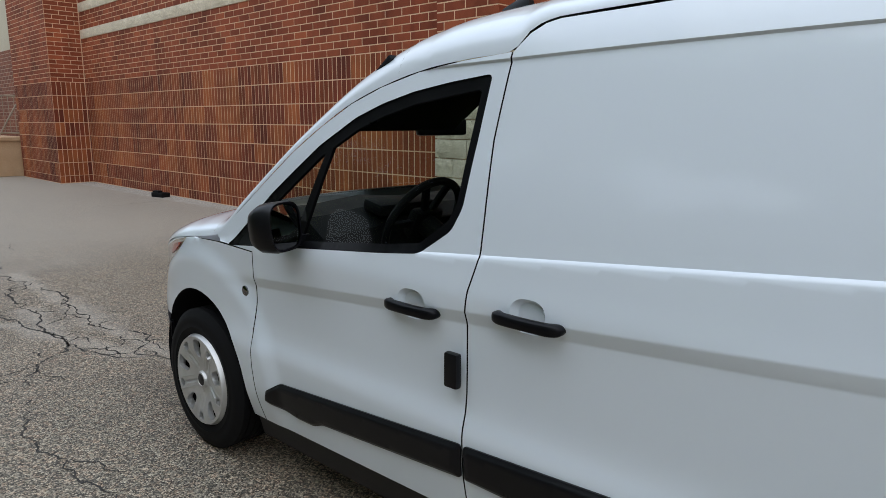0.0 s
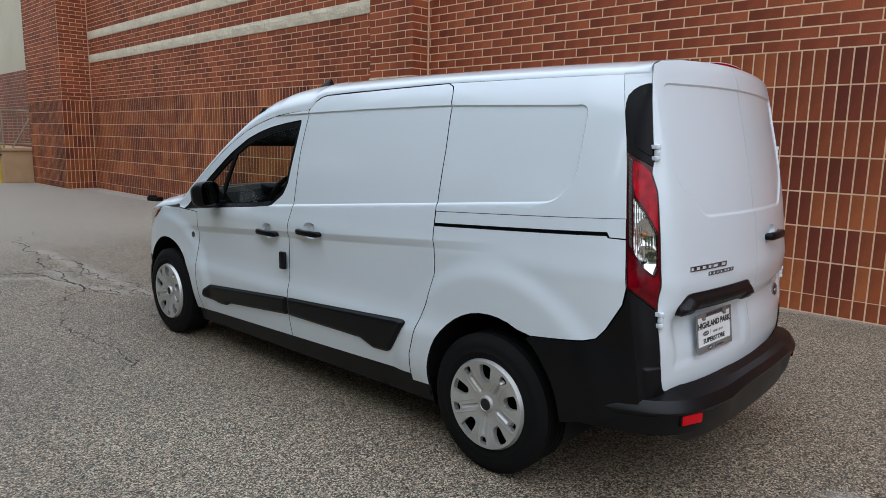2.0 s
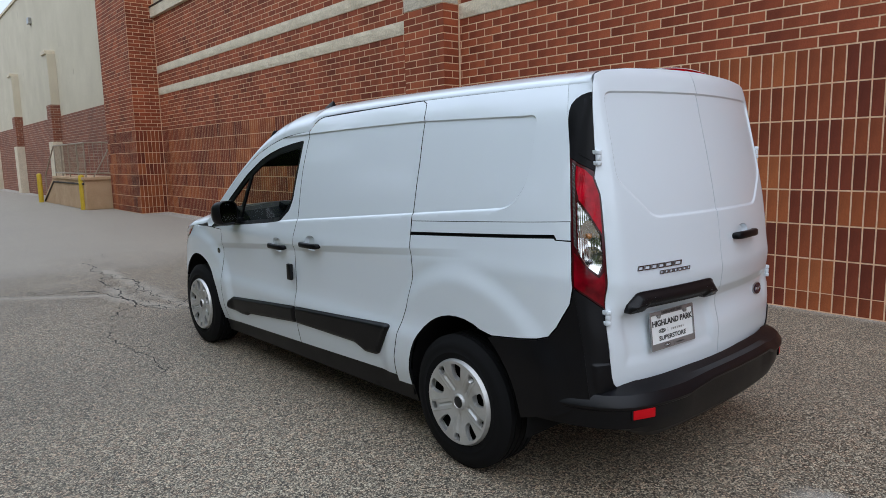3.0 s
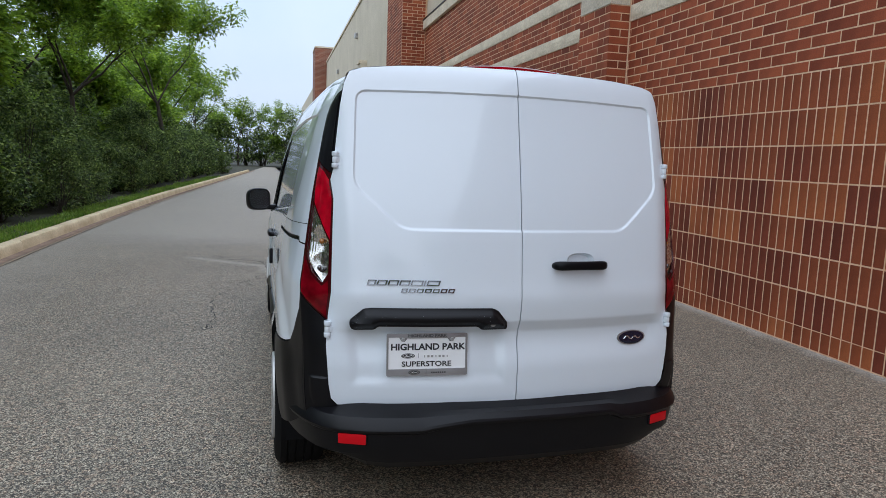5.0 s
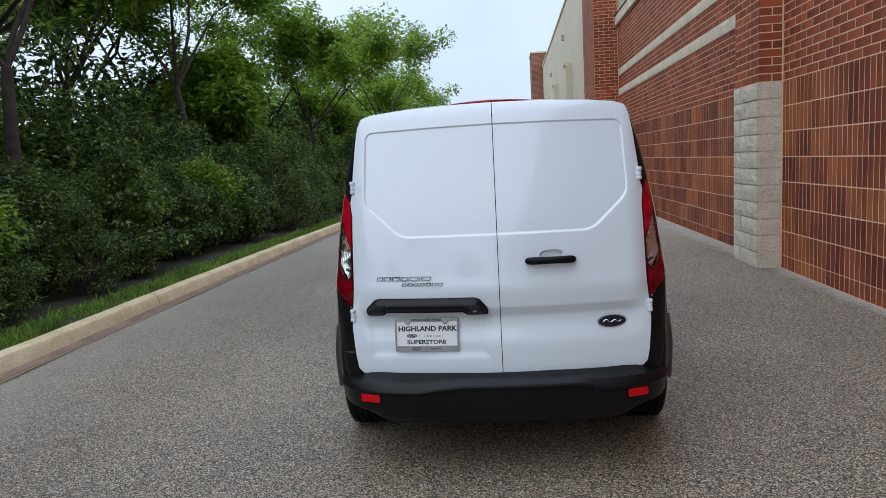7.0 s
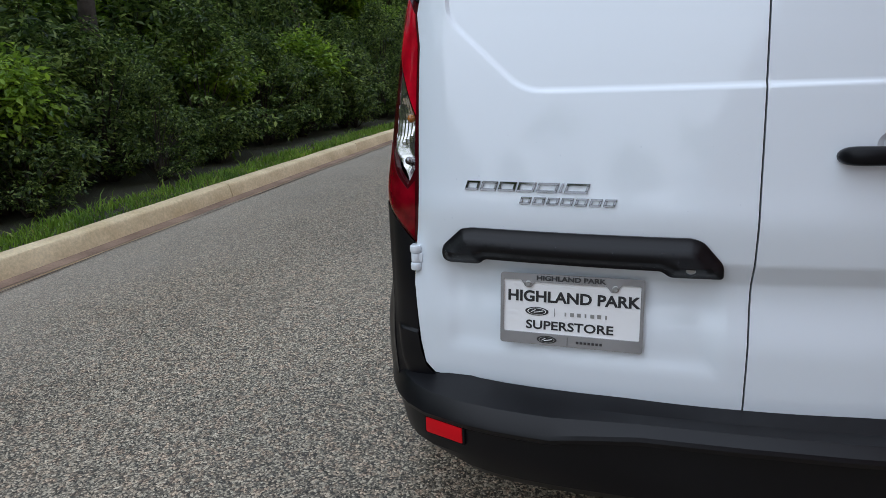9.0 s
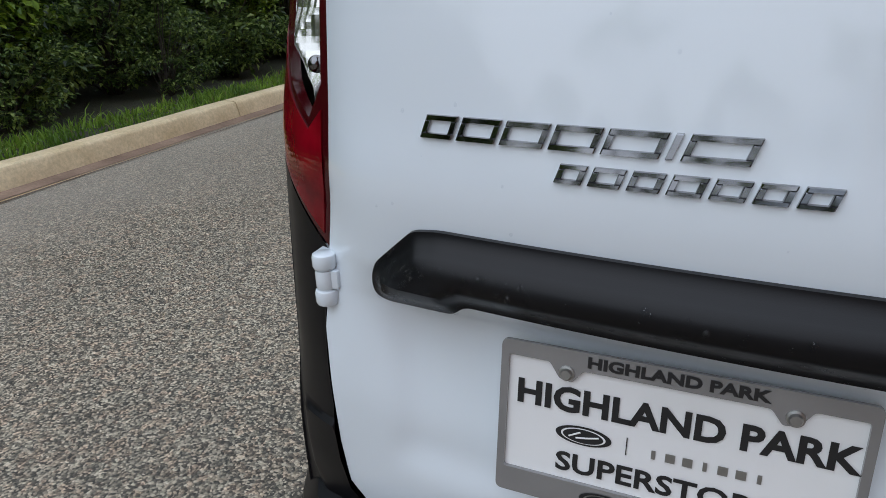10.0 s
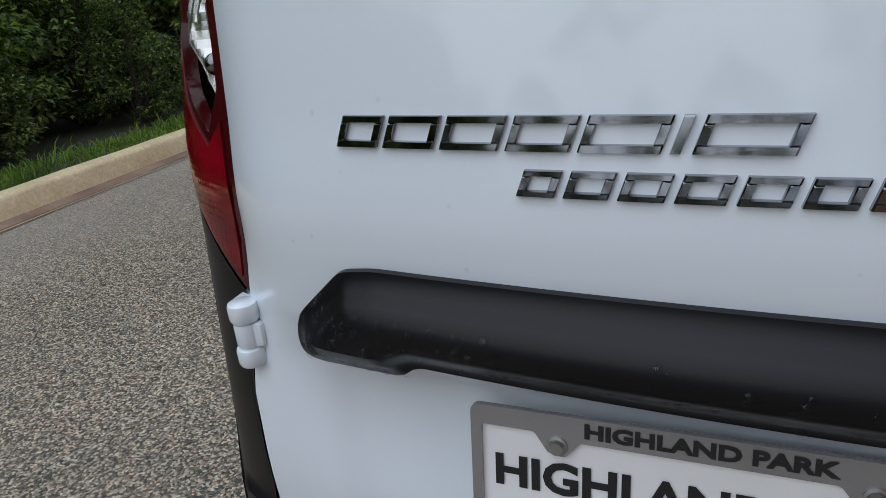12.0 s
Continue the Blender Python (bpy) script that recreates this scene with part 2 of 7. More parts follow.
def make_glass(name, tint, rough=0.0):
    """A thin pane: clear straight through, with a mirror gloss that grows at a slant."""
    m = material(name, tint, rough)
    see, gloss, mix, slant = node(m, "ShaderNodeBsdfTransparent"), node(m, "ShaderNodeBsdfGlossy"), node(m, "ShaderNodeMixShader"), node(m, "ShaderNodeLayerWeight")
    see.inputs["Color"].default_value = (*tint, 1)
    gloss.inputs["Roughness"].default_value = rough
    slant.inputs["Blend"].default_value = 0.5
    link(m, arith(m, "ADD", arith(m, "MULTIPLY", arith(m, "POWER", slant.outputs["Facing"], 4.0), 0.30), 0.012), mix.inputs[0])
    link(m, see.outputs[0], mix.inputs[1])
    link(m, gloss.outputs[0], mix.inputs[2])
    link(m, mix.outputs[0], m.node_tree.nodes["Material Output"].inputs["Surface"])
    return m


PAINT = make_paint()
BLACK = make_plastic("black_textured_plastic", (0.0032, 0.0032, 0.0044), 0.30, 0.44, spec=0.27)
BLACK_GLOSS = make_plastic("gloss_black_trim", (0.004, 0.004, 0.005), 0.22, 0.4, spec=0.15)
RUBBER = make_plastic("tyre_rubber", (0.0055, 0.0055, 0.006), 0.6, 0.85, 160.0, 0.14)
# near-black for dark linings, and for shade painted into gaps and slots
LINER_SHADE = make_plastic("dark_cavity_lining", (0.004, 0.004, 0.0045), 0.8, 0.95)
INTERIOR = make_plastic("cabin_plastic", (0.0075, 0.008, 0.0095), 0.5, 0.75)
INTERIOR.node_tree.nodes["Principled BSDF"].inputs["Specular IOR Level"].default_value = 0.16
SILVER = make_plastic("silver_wheel_paint", (0.47, 0.468, 0.455), 0.26, 0.38)
SILVER.node_tree.nodes["Principled BSDF"].inputs["Metallic"].default_value = 0.55
CHROME = material("chrome", (0.22, 0.22, 0.23), 0.05, 1.0)
BOWL = material("silvered_bowl", (0.78, 0.77, 0.75), 0.15, 0.97)
SMOKED = material("smoked_ribs", (0.13, 0.115, 0.115), 0.22, 0.5)
FRAME = make_plastic("polished_frame", (0.30, 0.30, 0.305), 0.12, 0.32, 300.0, 0.5)
FRAME.node_tree.nodes["Principled BSDF"].inputs["Metallic"].default_value = 0.6
STEEL = make_plastic("brushed_steel", (0.30, 0.30, 0.29), 0.22, 0.45)
STEEL.node_tree.nodes["Principled BSDF"].inputs["Metallic"].default_value = 0.9
LAMP_CLEAR = make_glass("lamp_glass", (0.93, 0.93, 0.92), 0.03)
GLASS = make_glass("window_glass", (0.80, 0.86, 0.82))
MIRROR = material("mirror_silver", (0.75, 0.77, 0.78), 0.02, 1.0)
def make_lens(name, base):
    """Red plastic with a fine prism pattern under a clear skin."""
    m = material(name, base, 0.06, coat=0.0, spec=0.28)
    v = place(m)
    prisms = node(m, "ShaderNodeTexVoronoi", Scale=190.0, Randomness=0.25)
    link(m, v, prisms.inputs["Vector"])
    shade = noise_of(m, v, 16.0, 3.0)
    dark = tuple(0.45 * c for c in base)
    return finish(m, ramp(m, shade, [(0.35, dark), (0.65, base)]), None, prisms.outputs["Distance"], 0.07, 0.002)


RED_LENS, RED_MID = make_lens("red_lens", (0.50, 0.002, 0.016)), make_lens("dark_red_prisms", (0.22, 0.002, 0.009))
MARKER = material("amber_marker", (0.42, 0.035, 0.008), 0.15, coat=0.6)
RED_DEEP = material("dark_red_lens", (0.045, 0.002, 0.004), 0.16, coat=0.25, spec=0.3)
REFLECTOR = material("red_reflector", (0.58, 0.006, 0.012), 0.3, spec=0.12)
BLUE = material("badge_blue", (0.006, 0.010, 0.028), 0.22, coat=0.2)
PLATE = make_plastic("plate_white", (0.80, 0.81, 0.80), 0.3, 0.4)
INK = material("black_ink", (0.012, 0.012, 0.013), 0.45)
AMBER = material("amber_bulb", (0.40, 0.15, 0.03), 0.15, coat=1.0)
WATER = make_glass("rain_water", (0.91, 0.92, 0.93), 0.03)
ASPHALT = make_asphalt()
CRACK = make_grainy("crack_dirt", (0.018, 0.016, 0.014), (0.05, 0.045, 0.04), 12.0, 0.3, 0.002)
MORTAR = make_grainy("mortar", (0.68, 0.43, 0.26), (0.80, 0.55, 0.355), 2.0, 0.4, 0.003)
SOLDIER_SETS = (
    [(0.0, (0.135, 0.030, 0.016)), (0.3, (0.170, 0.038, 0.019)), (1.0, (0.215, 0.050, 0.024))],
    [(0.0, (0.195, 0.047, 0.020)), (0.3, (0.240, 0.060, 0.024)), (1.0, (0.290, 0.076, 0.030))],
    [(0.0, (0.275, 0.070, 0.026)), (0.3, (0.320, 0.088, 0.031)), (1.0, (0.385, 0.116, 0.040))],
)
STRETCHER_TONES = [(0.0, (0.20, 0.048, 0.022)), (0.25, (0.255, 0.060, 0.027)), (0.7, (0.305, 0.075, 0.033)), (1.0, (0.375, 0.100, 0.042))]
SOLDIER_ONE = [make_brick("upright_brick", True, tones) for tones in SOLDIER_SETS]
SOLDIER_MANY = [make_brick("upright_brick_field", False, tones) for tones in SOLDIER_SETS]
STRETCHER_ONE, STRETCHER_MANY = make_brick("red_brick", True, STRETCHER_TONES), make_brick("red_brick_field", False, STRETCHER_TONES)
FAR_BRICK = make_far_brick()
STONE = make_grainy("split_stone", (0.62, 0.525, 0.385), (0.79, 0.69, 0.525), 2.4, 0.9, 0.012, 0.9, 34.0)
def make_split_stone():
    m = make_grainy("pitted_pier_stone", (0.55, 0.475, 0.365), (0.74, 0.655, 0.525), 3.0, 1.0, 0.014, 0.92, 30.0)
    b = m.node_tree.nodes["Principled BSDF"]
    base = b.inputs["Base Color"].links[0].from_socket
    pits = noise_of(m, place(m), 85.0, 3.0, 0.6)
    link(m, blend(m, 0.85, base, ramp(m, pits, [(0.30, (0.45, 0.43, 0.40)), (0.42, (1, 1, 1))]), "MULTIPLY"), b.inputs["Base Color"])
    return m


PIER_STONE = make_split_stone()
def stained(m):
    """Dark flakes and runs where water has come over the parapet."""
    b = m.node_tree.nodes["Principled BSDF"]
    base = b.inputs["Base Color"].links[0].from_socket
    marks = noise_of(m, place(m, scale=(2.2, 2.2, 0.9)), 1.0, 6.0, 0.7)
    link(m, blend(m, 0.8, base, ramp(m, marks, [(0.27, (0.42, 0.38, 0.34)), (0.36, (1, 1, 1))]), "MULTIPLY"), b.inputs["Base Color"])
    return m


STUCCO = stained(make_grainy("cream_stucco", (0.55, 0.48, 0.36), (0.65, 0.575, 0.44), 0.7, 0.25, 0.003, 0.9, 90.0))
TAN = make_grainy("tan_concrete", (0.47, 0.30, 0.165), (0.59, 0.40, 0.245), 1.6, 0.4, 0.004)
KERB = make_grainy("faded_yellow_kerb", (0.60, 0.46, 0.265), (0.84, 0.69, 0.45), 2.6, 0.5, 0.004, 0.85, 45.0)
SILT_PALE = make_grainy("brown_gutter_silt", (0.16, 0.098, 0.066), (0.32, 0.215, 0.150), 3.0, 0.5, 0.004)
SILT = make_grainy("gutter_silt", (0.07, 0.042, 0.030), (0.15, 0.095, 0.07), 3.0, 0.5, 0.004)
SOIL = make_grainy("woodland_soil", (0.030, 0.030, 0.016), (0.060, 0.056, 0.03), 1.2, 0.8, 0.02)
YELLOW = make_grainy("yellow_bollard_paint", (0.55, 0.36, 0.02), (0.72, 0.50, 0.04), 2.0, 0.2, 0.002, 0.45)
RAIL = make_grainy("tan_rail_paint", (0.30, 0.24, 0.17), (0.40, 0.33, 0.25), 3.0, 0.2, 0.002, 0.5)
BARK = make_grainy("bark", (0.035, 0.027, 0.02), (0.085, 0.068, 0.05), 6.0, 0.9, 0.015, 0.9, 40.0)
LEAF_DARK = make_leaf("shrub_leaves", [(0.0, (0.020, 0.040, 0.013)), (0.45, (0.075, 0.125, 0.034)), (0.80, (0.190, 0.275, 0.076)), (1.0, (0.37, 0.47, 0.165))])
LEAF_LIGHT = make_leaf("tree_leaves", [(0.0, (0.11, 0.19, 0.028)), (0.5, (0.21, 0.34, 0.040)), (0.85, (0.30, 0.45, 0.055)), (1.0, (0.38, 0.52, 0.08))])
GRASS = make_leaf("grass_blades", [(0.0, (0.095, 0.165, 0.024)), (0.5, (0.175, 0.315, 0.042)), (0.92, (0.26, 0.41, 0.07)), (1.0, (0.32, 0.27, 0.12))])


from mathutils.geometry import delaunay_2d_cdt


# ---- mesh helpers ----
def mesh_object(name, verts, faces, mat, parent=None, label="", smooth=False):
    me = bpy.data.meshes.new(name)
    me.from_pydata([tuple(v) for v in verts], [], faces)
    me.materials.append(mat)
    if smooth:
        me.shade_smooth()
        me.set_sharp_from_angle(angle=radians(40))
    ob = new(name, me)
    ob.parent = parent
    if label:
        tagged(ob, label)
    return ob


def part(name, bm, mat, parent=None, label="", smooth=False):
    me = bpy.data.meshes.new(name)
    bm.normal_update()
    bm.to_mesh(me)
    bm.free()
    me.materials.append(mat)
    if smooth:
        me.shade_smooth()
        me.set_sharp_from_angle(angle=radians(40))
    ob = new(name, me)
    ob.parent = parent
    if label:
        tagged(ob, label)
    return ob


def box(bm, centre, size, bevel=0.0, turn=None):
    m = Matrix.Translation(centre) @ (turn or Matrix()) @ Matrix.Diagonal((*size, 1))
    vs = bmesh.ops.create_cube(bm, size=1.0, matrix=m)["verts"]
    if bevel:
        edges = list({e for v in vs for e in v.link_edges})
        bmesh.ops.bevel(bm, geom=edges, offset=bevel, segments=2, affect="EDGES", profile=0.6)
    return bm


def tube(bm, points, radius, sides=8, ends=True):
    """A round bar through the points; radius may be a list."""
    pts = [Vector(p) for p in points]
    rads = radius if isinstance(radius, (list, tuple)) else [radius] * len(pts)
    rings = []
    for k, p in enumerate(pts):
        d = (pts[min(k + 1, len(pts) - 1)] - pts[max(k - 1, 0)]).normalized()
        side = d.cross(Vector((0.31, 0.17, 0.93))).normalized()
        up = d.cross(side)
        rings.append([bm.verts.new(p + rads[k] * (math.cos(a) * side + math.sin(a) * up)) for a in (2 * math.pi * n / sides for n in range(sides))])
    for a, b in zip(rings, rings[1:]):
        for n in range(sides):
            bm.faces.new((a[n], a[(n + 1) % sides], b[(n + 1) % sides], b[n]))
    if ends:
        bm.faces.new(rings[0][::-1])
        bm.faces.new(rings[-1])
    return bm


def lathe(bm, profile, axis_m, sides=48):
    """Turn (radius, height) pairs round the local z of axis_m."""
    rings = []
    for r, h in profile:
        rings.append([bm.verts.new(axis_m @ Vector((r * math.cos(a), r * math.sin(a), h))) for a in (2 * math.pi * n / sides for n in range(sides))])
    for a, b in zip(rings, rings[1:]):
        for n in range(sides):
            bm.faces.new((a[n], a[(n + 1) % sides], b[(n + 1) % sides], b[n]))
    return bm


def inside(poly, x, y):
    odd = False
    x0, y0 = poly[-1]
    for x1, y1 in poly:
        if (y1 > y) != (y0 > y) and x < (x0 - x1) * (y - y1) / (y0 - y1) + x1:
            odd = not odd
        x0, y0 = x1, y1
    return odd


def dense(poly, step):
    out = []
    for (x0, y0), (x1, y1) in zip(poly, poly[1:] + poly[:1]):
        n = max(1, math.ceil(math.hypot(x1 - x0, y1 - y0) / step))
        out += [(x0 + (x1 - x0) * k / n, y0 + (y1 - y0) * k / n) for k in range(n)]
    return out


def rounded(poly, radius, n=4):
    """The polygon with its corners cut to arcs."""
    out = []
    for k, p in enumerate(poly):
        a, b, c = Vector(poly[k - 1]), Vector(p), Vector(poly[(k + 1) % len(poly)])
        ra = min(radius, (a - b).length * 0.45, (c - b).length * 0.45)
        p0, p1 = b + (a - b).normalized() * ra, b + (c - b).normalized() * ra
        out += [tuple((1 - t) ** 2 * p0 + 2 * t * (1 - t) * b + t * t * p1) for t in (i / n for i in range(n + 1))]
    return out


def edge_distance(poly):
    """A function that tells how far a place lies from the outline; minus outside."""
    p = np.array(poly, float)
    d = np.roll(p, -1, 0) - p
    size = (d ** 2).sum(1) + 1e-12

    def value(x, y):
        q = np.array((x, y)) - p
        t = np.clip((q * d).sum(1) / size, 0, 1)
        away = math.sqrt(((q - t[:, None] * d) ** 2).sum(1).min())
        return away if inside(poly, x, y) else -away
    return value


def inset_loops(outline, depths, step=0.01):
    """Rings that run inside an outline at the given depths, to carry its rolled edge."""
    pts = dense(outline, step)
    far = edge_distance(outline)
    area = sum(a[0] * b[1] - b[0] * a[1] for a, b in zip(pts, pts[1:] + pts[:1]))
    turn = 1 if area > 0 else -1
    out = []
    for depth in depths:
        ring = []
        for k, p in enumerate(pts):
            t = (Vector(pts[(k + 1) % len(pts)]) - Vector(pts[k - 1])).normalized()
            q = (p[0] - turn * t.y * depth, p[1] + turn * t.x * depth)
            if far(*q) > depth * 0.97 - 1e-6 if depth > 0 else far(*q) < depth * 0.9:
                ring.append(q)
        if len(ring) > 2:
            out.append(ring + ring[:1])
    return out


def open_run(line, step):
    out = [line[0]]
    for (x0, y0), (x1, y1) in zip(line, line[1:]):
        n = max(1, math.ceil(math.hypot(x1 - x0, y1 - y0) / step))
        out += [(x0 + (x1 - x0) * k / n, y0 + (y1 - y0) * k / n) for k in range(1, n + 1)]
    return out


def patch_data(outline, holes, fn, step, thick=0.0, outward=None, creases=(), inward=None):
    """A panel cut to a flat outline with holes, laid on the surface fn(u, v), with turned-in edges."""
    loops = [dense(outline, step)] + [dense(h, step) for h in holes]
    pts, edges = [], []
    for loop in loops:
        s = len(pts)
        pts += loop
        edges += [(s + k, s + (k + 1) % len(loop)) for k in range(len(loop))]
    near = {}
    border = np.array(pts)
    for line in creases:
        before = None
        for p in open_run(list(line), step):
            cell = (int(p[0] // 0.0026), int(p[1] // 0.0026))
            hit = next((n for i in (-1, 0, 1) for j in (-1, 0, 1) for n in near.get((cell[0] + i, cell[1] + j), ()) if math.hypot(pts[n][0] - p[0], pts[n][1] - p[1]) < 0.0015), None)
            if hit is None:
                if not inside(loops[0], *p) or any(inside(h, *p) for h in loops[1:]) or ((border - p) ** 2).sum(1).min() < 0.002 ** 2:
                    before = None
                    continue
                hit = len(pts)
                pts.append(p)
                near.setdefault(cell, []).append(hit)
            if before is not None and before != hit:
                edges.append((before, hit))
            before = hit
    rim = np.array(pts)
    us, vs = [p[0] for p in loops[0]], [p[1] for p in loops[0]]
    grid = np.array([(u, v) for u in np.arange(min(us) + step * 0.5, max(us), step) for v in np.arange(min(vs) + step * 0.5, max(vs), step)])
    for chunk in np.array_split(grid, max(1, len(grid) // 2000)) if len(grid) else []:
        d = ((chunk[:, None] - rim[None]) ** 2).sum(-1).min(1)
        for (u, v), far in zip(chunk, d):
            if far > (0.45 * step) ** 2 and inside(loops[0], u, v) and not any(inside(h, u, v) for h in loops[1:]):
                pts.append((u, v))
    v2, _, tris = delaunay_2d_cdt([Vector(p) for p in pts], edges, [], 0, 1e-6)[:3]
    keep = []
    for t in tris:
        cx, cy = sum(v2[i][0] for i in t) / len(t), sum(v2[i][1] for i in t) / len(t)
        if inside(loops[0], cx, cy) and not any(inside(h, cx, cy) for h in loops[1:]):
            keep.append(tuple(t))
    verts = [Vector(fn(p[0], p[1])) for p in v2]
    if outward is not None and keep:
        total = Vector()
        for t in keep:
            total += (verts[t[1]] - verts[t[0]]).cross(verts[t[2]] - verts[t[0]])
        if total.dot(Vector(outward)) < 0:
            keep = [t[::-1] for t in keep]
    if thick:
        normals = [Vector() for _ in verts]
        count = {}
        for t in keep:
            n = (verts[t[1]] - verts[t[0]]).cross(verts[t[2]] - verts[t[0]])
            for i in t:
                normals[i] += n
            for a, b in zip(t, t[1:] + t[:1]):
                count[(a, b)] = count.get((a, b), 0) + 1
        border = [(a, b) for a, b in count if (b, a) not in count]
        top, low = {}, {}
        for a, b in border:
            for i in (a, b):
                if i not in top:
                    top[i] = len(verts)
                    verts.append(verts[i].copy())
                    low[i] = len(verts)
                    verts.append(verts[i] + (Vector(inward) if inward else -normals[i].normalized()) * thick)
            keep.append((top[b], top[a], low[a], low[b]))
    return verts, keep


def panel(name, outline, holes, fn, step, mat, parent, thick=0.012, outward=None, label="", smooth=True, creases=(), inward=None):
    verts, faces = patch_data(outline, holes, fn, step, thick, outward, creases, inward)
    ob = mesh_object(name, verts, faces, mat, parent, label, smooth)
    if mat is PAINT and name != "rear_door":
        # the turned-in edges are coloured near-black, as painted shade of the shut lines
        ob.data.materials.append(LINER_SHADE)
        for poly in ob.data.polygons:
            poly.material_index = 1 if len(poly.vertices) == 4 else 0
    return ob


def mirrored(ob, name, parent):
    """The same part on the other flank."""
    me = ob.data.copy()
    me.transform(Matrix.Diagonal((-1, 1, 1, 1)))
    me.flip_normals()
    twin = new(name, me)
    twin.parent = parent
    return twin


def text_mesh(name, words, size, m, mat, parent, depth=0.0004, width=None, bold=0.0):
    """Words in the built-in font, centred on the pose m and turned into a mesh."""
    cu = bpy.data.curves.new(name, "FONT")
    cu.body, cu.size, cu.extrude, cu.align_x, cu.align_y, cu.offset = words, size, depth, "CENTER", "CENTER", bold
    cu.resolution_u = 3
    ob = bpy.data.objects.new(name, cu)
    me = bpy.data.meshes.new_from_object(ob)
    bpy.data.objects.remove(ob)
    if width:
        xs = [v.co.x for v in me.vertices]
        me.transform(Matrix.Diagonal((width / (max(xs) - min(xs)), 1, 1, 1)))
    me.transform(m)
    me.materials.clear()
    me.materials.append(mat)
    ob = new(name, me)
    ob.parent = parent
    return ob


def smooth_step(a, b, x):
    t = min(1.0, max(0.0, (x - a) / (b - a)))
    return t * t * (3 - 2 * t)


def curve_of(xs, ys):
    """A smooth curve through the given pairs (monotone cubic)."""
    xs, ys = list(xs), list(ys)
    d = [(ys[k + 1] - ys[k]) / (xs[k + 1] - xs[k]) for k in range(len(xs) - 1)]
    m = [d[0]] + [0.0 if d[k - 1] * d[k] <= 0 else 2 * d[k - 1] * d[k] / (d[k - 1] + d[k]) for k in range(1, len(d))] + [d[-1]]

    def value(x):
        if x <= xs[0]:
            return ys[0] + m[0] * (x - xs[0])
        if x >= xs[-1]:
            return ys[-1] + m[-1] * (x - xs[-1])
        k = next(i for i in range(len(xs) - 1) if x <= xs[i + 1])
        h = xs[k + 1] - xs[k]
        t = (x - xs[k]) / h
        return (1 + 2 * t) * (1 - t) ** 2 * ys[k] + t * (1 - t) ** 2 * h * m[k] + t * t * (3 - 2 * t) * ys[k + 1] + t * t * (t - 1) * h * m[k + 1]
    return value


# ---- the van: x to its right, y ahead from the rear axle, z up ----
AXLES, HUB = (0.0, 3.062), 0.318
van = tagged(new("cargo_van"), "white cargo van with black lower cladding on asphalt", "van")
flank_x = curve_of([0.15, 0.30, 0.45, 0.58, 0.70, 0.85, 0.95, 1.05, 1.10, 1.30, 1.50, 1.63, 1.745, 1.80], [0.840, 0.872, 0.892, 0.897, 0.889, 0.889, 0.889, 0.874, 0.866, 0.831, 0.786, 0.750, 0.693, 0.640])
nose_in = curve_of([2.6, 3.0, 3.2, 3.4, 3.6, 3.75, 3.86], [0.0, 0.004, 0.014, 0.045, 0.125, 0.215, 0.32])
tail_in = curve_of([-0.9, -0.7, -0.66, -0.63, -0.60, -0.55, -0.5, -0.3, 0.0], [0.26, 0.112, 0.089, 0.075, 0.065, 0.048, 0.034, 0.008, 0.0])


HANDLES = ((1.742, 0.906), (1.318, 0.950))


def recess_low(y):
    return 1.083 + (1.513 - y) * 0.0848


# the long pressed field of the flank, with rounded rear corners
RECESS = [(3.2, recess_low(3.2)), (-0.268, recess_low(-0.268)), (-0.348, 1.335), (-0.352, 1.640)]
RECESS = rounded(RECESS, 0.06, 5)[6:24] + [(0.4 + 0.1 * k, 1.640 - 0.020 * (0.1 * k) ** 1.5) for k in range(29)] + [(3.2, recess_low(3.2))]
recess_edge = edge_distance(RECESS)


def flank(y, z):
    """Half width of the body."""
    x = flank_x(z) - (nose_in(y) if y > 2.6 else 0.0) - (tail_in(y) if y < 0 else 0.0)
    x -= 0.0085 * smooth_step(0.0, 0.007, recess_edge(y, z))
    line = 0.836 + (2.6 - y) * 0.0719
    fade = smooth_step(-0.15, 0.5, y) * smooth_step(3.0, 2.5, y)
    x -= 0.013 * min(1.0, max(0.0, (line + 0.018 - z) / 0.038)) * smooth_step(0.55, 0.64, z) * fade
    for hy, hz in HANDLES:
        x -= 0.020 * smooth_step(1.0, 0.72, (abs((y - hy - 0.006) / 0.056) ** 2.6 + abs((z - hz - 0.006) / 0.047) ** 2.6) ** (1 / 2.6))
    for axle in AXLES:
        r = math.hypot(y - axle, (z - 0.33) * (0.98 if axle == 0 else 1.03))
        x += 0.019 * smooth_step(0.64, 0.535, r) * smooth_step(0.2, 0.4, z)
    return x


def left(y, z, out=0.0):
    return (-(flank(y, z) + out), y, z)


def arch(axle, r=0.372, zc=0.345, low=0.27, n=22):
    """Wheel opening, from its front foot over the top to its rear foot."""
    pts = [(axle + r * math.cos(a), zc + r * 1.04 * math.sin(a)) for a in (math.pi * k / n for k in range(n + 1))]
    return [(axle + r + 0.004, low)] + pts + [(axle - r - 0.004, low)]


